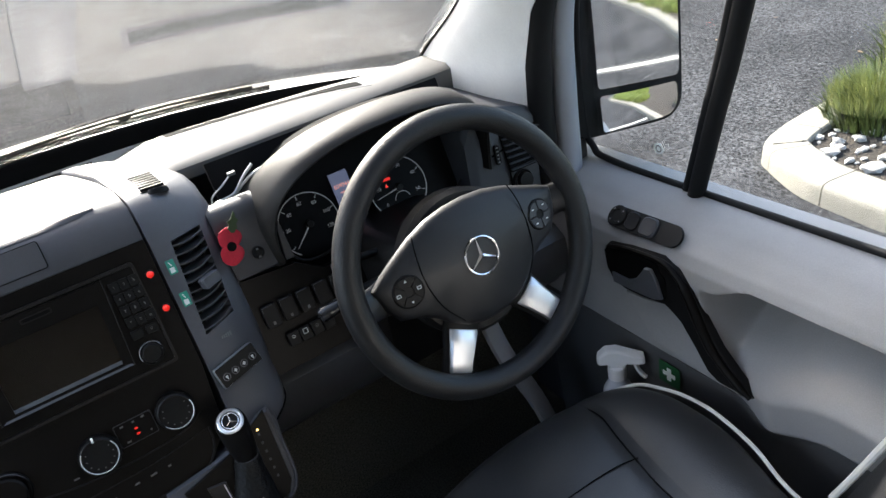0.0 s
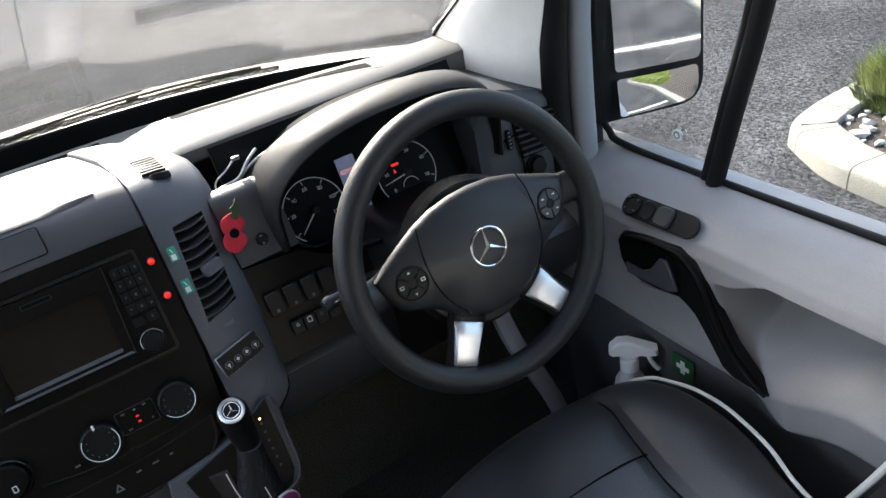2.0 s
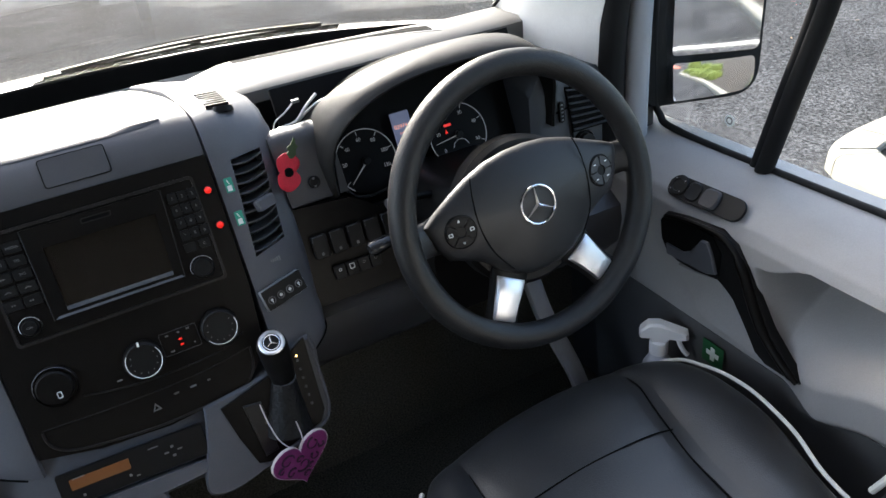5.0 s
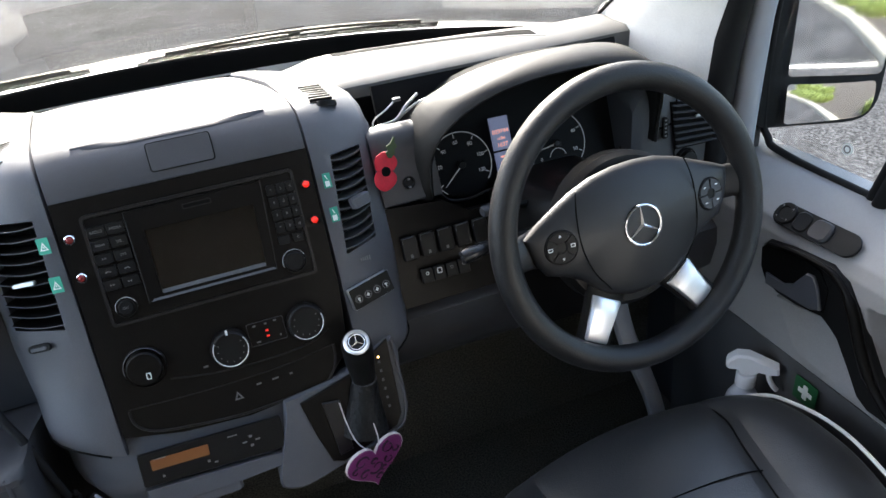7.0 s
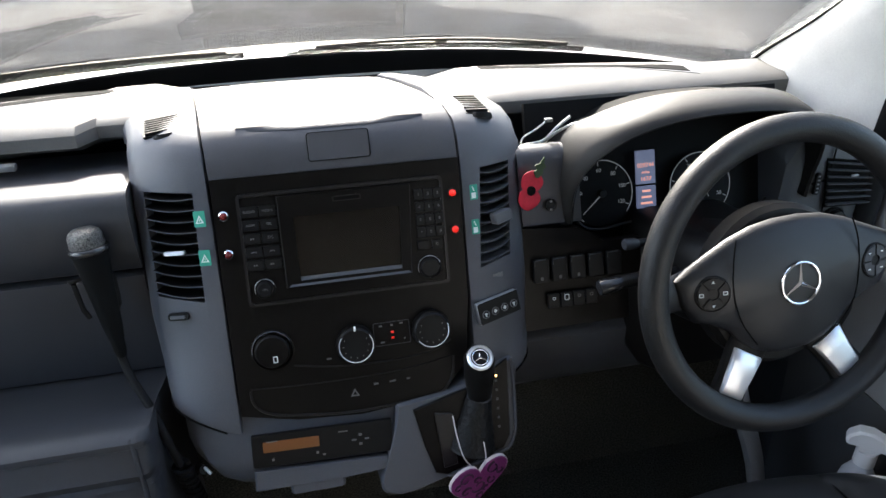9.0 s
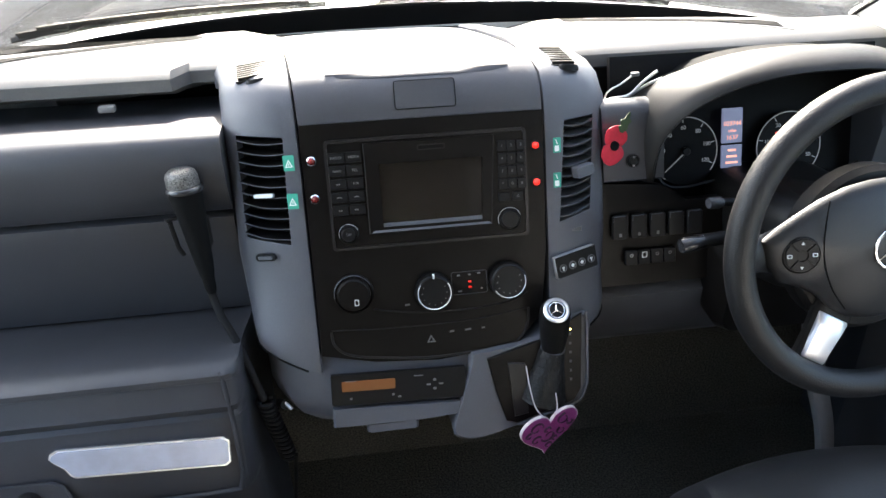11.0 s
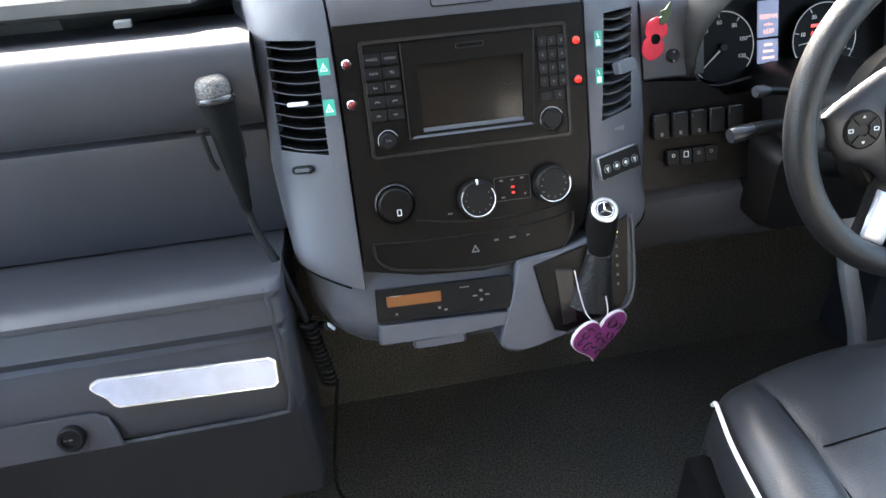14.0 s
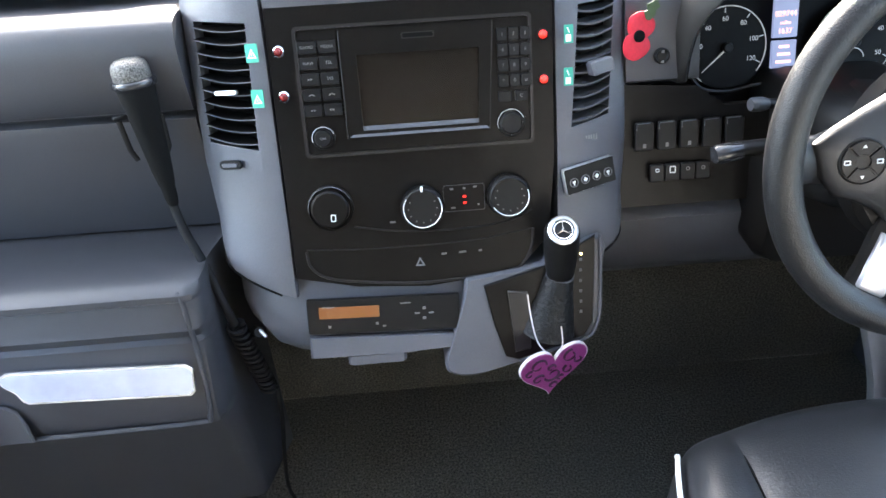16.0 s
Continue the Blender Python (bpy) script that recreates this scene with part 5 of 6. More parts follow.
# ---- microphone in its clip with a coiled lead ----
mic = thing("microphone", (-0.27, 0.02, 0.55), "black hand microphone with a steel mesh head", "microphone")
mtop, mbot = Vector((-0.2865, 0.030, 0.798)), Vector((-0.2745, 0.002, 0.643))
md = (mtop - mbot).normalized()
mm = Matrix.Translation(mtop) @ md.to_track_quat("Z", "Y").to_matrix().to_4x4()
bm = bmesh.new()
lathe(bm, [(0.0180, -0.016), (0.0192, -0.008), (0.0188, 0.002), (0.0168, 0.007), (0.0125, 0.0105), (0, 0.0120)], mm, 32)
part("grille", bm, M_MESH, mic)
bm = bmesh.new()
lathe(bm, [(0.0185, -0.0185), (0.0212, -0.0175), (0.0226, -0.0155), (0.0226, -0.012), (0.0215, -0.0105), (0.0180, -0.009)], mm, 32)
part("ring", bm, M_GLOSS, mic, "glossy black collar")
bm = bmesh.new()
lathe(bm, [(0.0050, -0.150), (0.0062, -0.147), (0.0072, -0.140), (0.0078, -0.128), (0.0090, -0.124), (0.0112, -0.108), (0.0135, -0.080), (0.0157, -0.055), (0.0178, -0.036), (0.0197, -0.018), (0.0175, -0.014)], mm, 28)
part("handle", bm, M_LINER, mic)
bm = bmesh.new()
box(bm, (0.0225, -0.001, -0.045), (0.016, 0.005, 0.004), mm, 0.001, 1)
tube(bm, [mm @ Vector((0.026, 0, -0.048)), mm @ Vector((0.024, 0.0, -0.08)), mm @ Vector((0.020, 0.0, -0.092))], 0.003, 8)
tube(bm, [mm @ Vector((-0.016, 0, -0.05)), mm @ Vector((-0.014, 0.0, -0.085)), mm @ Vector((-0.006, 0.0, -0.098))], 0.003, 8)
part("clip", bm, M_BLACK, mic)
bm = bmesh.new()
tube(bm, smooth_line([mm @ Vector((0, 0, -0.145)), mbot, (-0.267, -0.010, 0.622), (-0.251, -0.028, 0.592), (-0.236, -0.045, 0.545), (-0.229, -0.049, 0.514)], 6), 0.0052, 10)
pts = []
for i in range(14 * 10):
    q = i / 140
    c = Vector((-0.229 + 0.016 * q, -0.049 + 0.014 * q, 0.514 - 0.125 * q))
    pts.append(c + Vector((0.0095 * math.cos(2 * math.pi * i / 10), 0.0095 * math.sin(2 * math.pi * i / 10), 0)))
tube(bm, pts, 0.0029, 6)
tube(bm, smooth_line([(-0.2035, -0.035, 0.389), (-0.215, -0.01, 0.30), (-0.235, 0.0, 0.12), (-0.20, 0.02, 0.02)], 6), 0.003, 8)
part("lead", bm, M_RUBBER, mic, "black coiled lead")
jk = thing("aux_socket", (-0.205, -0.03, 0.485), "small metal socket with a short plug", "socket")
bm = bmesh.new()
tube(bm, [(-0.212, -0.035, 0.490), (-0.203, -0.05, 0.500)], 0.006, 14)
part("plug", bm, M_BLACK, jk)
bm = bmesh.new()
tube(bm, [(-0.205, -0.045, 0.502), (-0.195, -0.055, 0.496)], 0.0024, 12)
part("contact", bm, M_SILVER, jk)
tube_pts = smooth_line([(-0.213, -0.036, 0.488), (-0.222, -0.04, 0.472), (-0.225, -0.03, 0.45)], 5)
bm = bmesh.new()
tube(bm, tube_pts, 0.0028, 8)
part("lead", bm, M_RUBBER, jk)

# ---- glovebox fittings ----
gp = thing("trim_plate", (-0.36, -0.11, 0.49), "brushed silver trim plate on the lower glovebox", "trim plate")
G = Matrix(((1, 0, 0), (0, 0.33, -0.944), (0, 0.944, 0.33))).to_4x4()
G.translation = (-0.37, -0.1095, 0.4975)
G = G @ Matrix.Rotation(radians(-2), 4, "Z")
PO = [(-0.108, 0.008), (-0.106, 0.0145), (-0.098, 0.0195), (0.096, 0.0195), (0.1035, 0.014), (0.1035, -0.014), (0.098, -0.0195), (-0.080, -0.0195), (-0.086, -0.016), (-0.092, -0.006), (-0.103, 0.002)]
bm = bmesh.new()
prism(bm, PO, 0.004, G, 0.001)
part("rim", bm, M_PLATE_EDGE, gp)
bm = bmesh.new()
prism(bm, [(x * 0.972, y * 0.86) for x, y in PO], 0.0044, G)
part("face", bm, M_PLATE, gp)
lk = thing("glovebox_lock", (-0.505, -0.13, 0.455), "round black glovebox lock knob in a recess", "lock")
lm = Matrix(((1, 0, 0), (0, 0.33, -0.944), (0, 0.944, 0.33))).to_4x4()
lm.translation = (-0.508, -0.122, 0.456)
bm = bmesh.new()
prism(bm, [(-0.20, 0.024), (0.028, 0.024), (0.042, 0.016), (0.048, 0.0), (0.052, -0.022), (-0.2, -0.024)], 0.004, lm, 0.002)
part("recess", bm, M_DECK, lk)
bm = bmesh.new()
lathe(bm, [(0.0155, 0.003), (0.0155, 0.012), (0.0135, 0.015), (0.010, 0.015), (0.0095, 0.012), (0, 0.012)], lm, 32)
k = part("knob", bm, M_BLACK, lk)
bm = bmesh.new()
box(bm, (0, 0, 0.0122), (0.004, 0.0015, 0.0006), lm)
box(bm, (-0.006, 0, 0.0122), (0.003, 0.0012, 0.0006), lm)
part("keyway", bm, M_PRINT, k)
sl = thing("shelf_lamp", (-0.40, 0.25, 0.82), "small clear lamp inside the open shelf", "lamp")
bm = bmesh.new()
box(bm, (-0.392, 0.165, 0.838), (0.020, 0.012, 0.008), None, 0.002)
part("lens", bm, M_PRINT, sl)


# ---- steering wheel fittings ----
emblem(wheel, wm(0.0, -0.001, 0, 2), 0.0238, 0.0118)
for s in (-1, 1):
    m = wm(s * 0.1025, 0.004 + s * 0.0035, -0.0062) @ Matrix.Rotation(radians(s * 9), 4, "Y")
    bm = bmesh.new()
    lathe(bm, [(0.0208, 0.000), (0.0208, 0.0085), (0.0196, 0.0095), (0.0191, 0.009), (0, 0.009)], m, 36)
    pad = part("button_pad", bm, M_BLACK, wheel, "round four-way button pad")
    for k in range(4):
        a = radians(90 * k + (45 if s > 0 else 0))
        bm = bmesh.new()
        a0, a1 = a - radians(41), a + radians(41)
        o = [(0.0182 * math.cos(a0 + (a1 - a0) * i / 8), 0.0182 * math.sin(a0 + (a1 - a0) * i / 8)) for i in range(9)]
        i_ = [(0.0065 * math.cos(a1 + (a0 - a1) * i / 8), 0.0065 * math.sin(a1 + (a0 - a1) * i / 8)) for i in range(9)]
        prism(bm, o + i_, 0.0015, m @ Matrix.Translation((0, 0, 0.009)), 0.0004)
        key_ = part("button", bm, M_BLACK if s < 0 else M_DECK, pad)
        bm = bmesh.new()
        c = (0.0135 * math.cos(a), 0.0135 * math.sin(a))
        if s < 0 and k in (1, 3):
            t_ = 1 if k == 1 else -1
            prism(bm, [(c[0] - 0.002, c[1] - 0.0012 * t_), (c[0] + 0.002, c[1] - 0.0012 * t_), (c[0], c[1] + 0.002 * t_)][::t_], 0.0004, m @ Matrix.Translation((0, 0, 0.0105)))
        elif s < 0:
            ring_frame(bm, rrect(0.0055, 0.0042, 0.0005, 2, *c), rrect(0.0037, 0.0024, 0.0004, 2, *c), 0.0004, m @ Matrix.Translation((0, 0, 0.0105)))
        else:
            box(bm, (c[0], c[1], 0.0107), (0.0036, 0.0012, 0.0004), m)
        part("icon", bm, M_LABEL_WHITE, key_)
for s in (-1, 1):
    bm = bmesh.new()
    pts = [(s * 0.0735, 0.060), (s * 0.079, 0.035), (s * 0.080, 0.0), (s * 0.072, -0.035), (s * 0.052, -0.066)]
    tube(bm, smooth_line([wm(0, 0, 0, 2) @ Vector((x, y, 0.0112 - 0.0165 * max((abs(x) / 0.142) ** 2, (x / 0.14) ** 2 * 0.4 + (y / 0.088) ** 2 * 0.72))) for x, y in pts], 5), 0.0008, 6)
    part("cover_seam", bm, M_DEEP, wheel)
for s in (-1, 1):
    bm = bmesh.new()
    rings = []
    for u, hv, w in ((0.120, 0.026, -0.018), (0.136, 0.022, -0.014), (0.150, 0.021, -0.009), (0.160, 0.026, -0.004), (0.168, 0.034, -0.001)):
        rings.append([wm(0, 0, -0.006) @ Vector((s * u, 0.006 + s * 0.005 + hv * math.cos(b), w + 0.009 * math.sin(b))) for b in [2 * math.pi * j / 14 for j in range(14)]])
    loft(bm, rings)
    part("side_spoke", bm, M_HUB, wheel)

# ---- column stalks ----
st = thing("indicator_stalk", (0.31, -0.07, 0.705), "black indicator stalk with a grey worn tip", "stalk")
bm = bmesh.new()
tube(bm, smooth_line([(0.46, -0.055, 0.700), (0.38, -0.060, 0.706), (0.33, -0.067, 0.709), (0.305, -0.070, 0.708)], 5), [0.009] * 6 + [0.0085] * 4 + [0.0085, 0.009, 0.009, 0.009, 0.009, 0.009], 14)
part("arm", bm, M_BLACK, st)
bm = bmesh.new()
tube(bm, [(0.322, -0.069, 0.709), (0.312, -0.0705, 0.7085), (0.298, -0.072, 0.7075), (0.294, -0.0725, 0.707)], [0.009, 0.0100, 0.0105, 0.0085], 16)
part("tip", bm, M_GLOSS, st, "glossy worn tip")
st2 = thing("cruise_stalk", (0.34, -0.03, 0.735), "short black cruise control stalk with white marks", "stalk")
bm = bmesh.new()
tube(bm, [(0.43, -0.02, 0.725), (0.37, -0.030, 0.738), (0.352, -0.034, 0.741)], 0.0055, 12)
part("arm", bm, M_BLACK, st2)
bm = bmesh.new()
tube(bm, [(0.358, -0.033, 0.740), (0.352, -0.0345, 0.741), (0.342, -0.036, 0.742), (0.339, -0.0365, 0.742)], [0.006, 0.0075, 0.0075, 0.006], 14)
part("tip", bm, M_DECK, st2)
sh = thing("column_cowl", (0.48, -0.05, 0.62), "black steering column cowl", "steering column")
bm = bmesh.new()
loft(bm, [[Vector((0.482 + x * k, y, zc + z * k)) for x, z in rrect(0.15, 0.12, 0.03, 4)] for y, k, zc in ((-0.10, 0.85, 0.705), (-0.085, 1.0, 0.70), (-0.03, 1.05, 0.685), (0.10, 1.1, 0.66))])
part("upper_shell", bm, M_BLACK, sh)
bm = bmesh.new()
loft(bm, [[Vector((0.482 + x * k, y, zc + z * k)) for x, z in rrect(0.20, 0.13, 0.025, 4)] for y, k, zc in ((-0.045, 0.92, 0.60), (-0.03, 1.0, 0.60), (0.06, 1.0, 0.60))])
part("lower_shell", bm, M_FASCIA, sh)

# ---- instrument cluster ----
ic = thing("instrument_cluster", (0.45, 0.09, 0.72), "black instrument cluster with two chrome-ringed dials", "instrument cluster")
CL = frame_at((0.363, 0.0925, 0.755), 20)


def dial(u, v, r, name, marks, needle, a_from, a_to, arcs):
    m = CL @ Matrix.Translation((u, v, 0))
    bm = bmesh.new()
    lathe(bm, [(r, 0.0), (r, 0.002), (0, 0.0022)], m, 40)
    d = part(name, bm, M_DIAL, ic, "black dial with white figures")
    # chrome rings take the figures' added glow in place of reflected light
    for b0, b1 in arcs:
        bm = bmesh.new()
        tube(bm, [m @ Vector((r * math.cos(radians(a)), r * math.sin(radians(a)), 0.003)) for a in np.linspace(b0, b1, 40)], 0.0007, 6)
        part("chrome_ring", bm, M_FIG, d)
    n = len(marks)
    for i, tx in enumerate(marks):
        a = radians(a_from + (a_to - a_from) * i / (n - 1))
        bm = bmesh.new()
        mm_ = m @ Matrix.Rotation(a, 4, "Z")
        box(bm, (r * 0.90, 0, 0.0028), (r * 0.12, 0.0011, 0.0004), mm_)
        part("tick", bm, M_FIG, d)
        if tx:
            text_on("figure", tx, 0.0075, m @ Matrix.Translation((r * 0.70 * math.cos(a), r * 0.70 * math.sin(a), 0.0026)), M_FIG, d)
    bm = bmesh.new()
    a = radians(needle)
    loft(bm, [[m @ Matrix.Rotation(a, 4, "Z") @ Vector((x, y, 0.006)) for x, y in ((-0.002, -0.0012), (-0.002, 0.0012))] + [m @ Matrix.Rotation(a, 4, "Z") @ Vector((-0.002, 0, 0.007))], [m @ Matrix.Rotation(a, 4, "Z") @ Vector((r * 0.86, y, 0.005 + w)) for y, w in ((-0.0005, 0), (0.0005, 0), (0, 0.001))]])
    part("needle", bm, M_FIG, d)
    bm = bmesh.new()
    lathe(bm, [(0.006, 0.0022), (0.006, 0.007), (0.0045, 0.0085), (0, 0.0085)], m, 20)
    part("needle_cap", bm, M_BLACK, d)
    return d


dial(0.0, -0.003, 0.046, "speedometer", ["", "20", "40", "60", "80", "100", "120"], 222, 215, -25, ((-38, 232),))
rv = dial(0.151, -0.006, 0.047, "rev_counter", ["0", "10", "20", "30", "40", "50"], 188, 215, -25, ((-38, 240),))
bm = bmesh.new()
tube(bm, [CL @ Vector((0.151 + 0.013 * math.cos(radians(a)), -0.026 + 0.013 * math.sin(radians(a)), 0.003)) for a in range(10, 171, 10)], 0.0006, 5)
part("fuel_gauge", bm, M_FIG, rv)
bm = bmesh.new()
box(bm, (0.137, 0.012, 0.0026), (0.012, 0.004, 0.0006), CL)
part("warning_light", bm, M_RED_ON, rv, "lit red warning symbol")
bm = bmesh.new()
prism(bm, [(0.1305, 0.000), (0.1355, 0.000), (0.133, 0.006)], 0.0006, CL @ Matrix.Translation((0, 0, 0.0024)))
part("warning_light", bm, M_RED_ON, rv)
for v0, v1, lines in ((0.004, 0.051, ("029744", "miles", "1637")), (-0.030, 0.001, ("",))):
    bm = bmesh.new()
    prism(bm, rrect(0.029, v1 - v0, 0.001, 2, 0.0675, (v0 + v1) / 2), 0.003, CL)
    dsp = part("display", bm, M_LCD, ic, "blue-grey lit trip display with red digits")
    for i, tx in enumerate(lines):
        if tx:
            text_on("reading", tx, 0.0085 if tx[0].isdigit() else 0.006, CL @ Matrix.Translation((0.0675, 0.030 - 0.0095 * i, 0.0032)), M_LCD_TXT, dsp)
        else:
            for j in range(3):
                bm = bmesh.new()
                box(bm, (0.0675, -0.006 - 0.0085 * j, 0.0033), (0.012 + 0.003 * j, 0.0030, 0.0004), CL)
                part("reading", bm, M_LCD_TXT, dsp)
bm = bmesh.new()
tube(bm, smooth_line([CL @ Vector(p) for p in ((-0.048, -0.022, 0.004), (-0.03, -0.046, 0.004), (0.0, -0.052, 0.004), (0.05, -0.046, 0.004), (0.12, -0.052, 0.004), (0.19, -0.052, 0.004), (0.235, -0.047, 0.004), (0.262, -0.03, 0.004))], 6), 0.0022, 8)
part("lower_rim", bm, M_EDGE, ic)

# ---- lower driver switches ----
SW = frame_at((0.29, 0.02, 0.66), 18)
sw = thing("switch_bank", (0.30, 0.02, 0.66), "black bank of rocker switches beside the steering column", "switch panel")
for i in range(5):
    bm = bmesh.new()
    prism(bm, rrect(0.021, 0.032, 0.002, 2, -0.036 + 0.0258 * i, 0.022), 0.006, SW @ Matrix.Translation((0, 0, 0.0045)), 0.0012)
    r_ = part("rocker", bm, M_BLACK, sw)
    # pale line modelled along the rocker's upper edges as a highlight
    bm = bmesh.new()
    tube(bm, [SW @ Vector((-0.0455 + 0.0258 * i, 0.030, 0.0102)), SW @ Vector((-0.0450 + 0.0258 * i, 0.0370, 0.0102)), SW @ Vector((-0.030 + 0.0258 * i, 0.0375, 0.0102))], 0.0006, 5)
    part("edge_highlight", bm, M_TRIM, r_)
    if i < 3:
        bm = bmesh.new()
        box(bm, (-0.036 + 0.0258 * i, 0.012, 0.0106), (0.0035, 0.0045, 0.0005), SW)
        part("icon", bm, M_PRINT, r_)
for i in range(4):
    bm = bmesh.new()
    prism(bm, rrect(0.0165, 0.020, 0.0015, 2, -0.020 + 0.0178 * i, -0.021), 0.005, SW @ Matrix.Translation((0, 0, 0.0045)), 0.001)
    r_ = part("push_switch", bm, M_BLACK, sw)
    bm = bmesh.new()
    c = (-0.020 + 0.0178 * i, -0.0175)
    if i == 1:
        ring_frame(bm, rrect(0.007, 0.008, 0.001, 2, *c), rrect(0.005, 0.006, 0.0008, 2, *c), 0.0004, SW @ Matrix.Translation((0, 0, 0.0094)))
    else:
        ring_frame(bm, rrect(0.0045, 0.0045, 0.002, 3, *c), rrect(0.003, 0.003, 0.0014, 3, *c), 0.0004, SW @ Matrix.Translation((0, 0, 0.0094)))
    part("icon", bm, M_LABEL_WHITE if i < 2 else M_PRINT, r_)
hs = thing("headlamp_switch", (0.275, 0.05, 0.762), "small round black socket with white marks", "switch")
HL = frame_at((0.272, 0.0505, 0.765), 14)
bm = bmesh.new()
lathe(bm, [(0.0085, 0), (0.0085, 0.004), (0.007, 0.005), (0.005, 0.003), (0, 0.003)], HL, 24)
part("body", bm, M_BLACK, hs)
for dv in (0.005, -0.006):
    bm = bmesh.new()
    box(bm, (0.0, dv, 0.0052), (0.003, 0.0028, 0.0006), HL)
    part("mark", bm, M_PRINT, hs)

# ---- paper poppy stuck on the strip's edge ----
po = thing("paper_poppy", (0.241, 0.035, 0.77), "red paper poppy with a black centre and green leaf", "paper poppy")
PM = Matrix.Translation((0.2405, 0.0425, 0.792)) @ Matrix.Rotation(radians(8), 4, "Z") @ frame_at((0, 0, 0), 12) @ Matrix.Rotation(radians(-15), 4, "Z")


def petal(cx, cy, rx, ry, w):
    return [(cx + rx * math.cos(t) * (1 + 0.05 * math.sin(3 * t + 1)), cy + ry * math.sin(t) * (1 + 0.04 * math.cos(4 * t))) for t in [2 * math.pi * k / 28 for k in range(28)]]


for nm, cy, w in (("petal", 0.0105, 0.0), ("petal", -0.0105, 0.0008)):
    bm = bmesh.new()
    o = petal(0, cy, 0.0156, 0.0148, w)
    loft(bm, [[PM @ Vector((x * k, cy + (y - cy) * k, w + h)) for x, y in o] for k, h in ((1.0, 0.0), (1.0, 0.0012), (0.8, 0.0025), (0.4, 0.0022), (0.05, 0.0020))])
    part(nm, bm, M_POPPY, po)
bm = bmesh.new()
lathe(bm, [(0.0062, 0.002), (0.0062, 0.0042), (0.005, 0.0055), (0, 0.0058)], PM, 20)
part("centre", bm, M_DEEP, po, "black round centre")
bm = bmesh.new()
lf = [(-0.001, 0.018), (-0.006, 0.024), (-0.0035, 0.027), (-0.007, 0.032), (-0.002, 0.036), (0.0005, 0.046), (0.003, 0.044), (0.004, 0.038), (0.0085, 0.035), (0.0055, 0.030), (0.007, 0.025), (0.003, 0.018)]
prism(bm, lf, 0.0012, PM @ Matrix.Translation((0, 0, 0.003)) @ Matrix.Rotation(radians(-10), 4, "Z"))
part("leaf", bm, M_LEAF_PAPER, po, "green paper leaf")

# ---- white cables in the open tray ----
tr = thing("tray_liner", (0.33, 0.12, 0.80), "black open tray between console and hood", "tray")
# near-black floor and back wall carry the shade inside the tray
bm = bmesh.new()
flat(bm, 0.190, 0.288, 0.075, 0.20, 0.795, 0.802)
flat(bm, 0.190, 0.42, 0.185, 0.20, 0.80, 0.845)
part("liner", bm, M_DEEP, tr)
for pts, r in (([(0.245, 0.105, 0.812), (0.252, 0.110, 0.826), (0.281, 0.112, 0.830), (0.300, 0.115, 0.846), (0.318, 0.115, 0.860)], 0.0022), ([(0.250, 0.100, 0.808), (0.258, 0.108, 0.820), (0.277, 0.115, 0.823), (0.302, 0.115, 0.840), (0.326, 0.115, 0.849), (0.349, 0.115, 0.848), (0.372, 0.118, 0.842)], 0.0020), ([(0.250, 0.115, 0.812), (0.252, 0.115, 0.834), (0.271, 0.115, 0.846), (0.284, 0.115, 0.856)], 0.0012)):
    cb = thing("charging_cable", pts[0], "white charging cable lying in the black tray", "cable", "tray cables")
    bm = bmesh.new()
    tube(bm, smooth_line(pts, 6), r, 8)
    part("lead", bm, M_CABLE, cb)
    if r < 0.002:
        bm = bmesh.new()
        box(bm, (0.288, 0.116, 0.857), (0.011, 0.006, 0.005), None, 0.0012)
        part("plug", bm, M_PRINT, cb, "grey plug")

# ---- right-hand vent ----
rvn = thing("air_vent", (0.71, 0.05, 0.75), "black slatted air vent at the end of the dashboard", "air vent", "dashboard end vents")
RV = frame_at((0.716, 0.049, 0.752), 4)
RC = [(-0.034, 0.038), (0.042, 0.026), (0.050, -0.040), (-0.022, -0.038)]
bm = bmesh.new()
prism(bm, RC[::-1], 0.0035, RV)
part("duct", bm, M_DEEP, rvn)
for i in range(7):
    t = (i + 0.5) / 7
    a, b = lerp2(RC[0], RC[3], t), lerp2(RC[1], RC[2], t)
    bm = bmesh.new()
    loft(bm, [[RV @ Vector((p[0], p[1] + dv, w)) for dv, w in ((0.0012, 0.0035), (0.0005, 0.008), (-0.0012, 0.008), (-0.001, 0.0035))] for p in (a, lerp2(a, b, 0.5), b)])
    part("slat", bm, M_DECK, rvn)
bm = bmesh.new()
box(bm, (0.012, 0.010, 0.009), (0.011, 0.003, 0.004), RV, 0.0008, 1)
part("vane_tab", bm, M_SILVER, rvn)
bm = bmesh.new()
prism(bm, rrect(0.009, 0.034, 0.004, 4, -0.042, 0.000), 0.004, RV, 0.001)
tw_ = part("thumb_wheel", bm, M_BLACK, rvn)
bm = bmesh.new()
for i in range(5):
    box(bm, (-0.042, 0.012 - 0.006 * i, 0.0043), (0.0035, 0.0022, 0.0006), RV)
part("marks", bm, M_PRINT, tw_)
lc = thing("lamp_switch", (0.715, 0.045, 0.690), "round black rotary lamp switch under the vent", "switch")
bm = bmesh.new()
lathe(bm, [(0.018, 0), (0.018, 0.006), (0.016, 0.008), (0.014, 0.006), (0.013, 0.014), (0, 0.015)], frame_at((0.716, 0.049, 0.692), 10), 32)
part("knob", bm, M_BLACK, lc)
bm = bmesh.new()
tube(bm, [(0.690, 0.0475, 0.82), (0.692, 0.0475, 0.76), (0.696, 0.0475, 0.68)], 0.0013, 6)
part("panel_seam", bm, M_DEEP, dash)
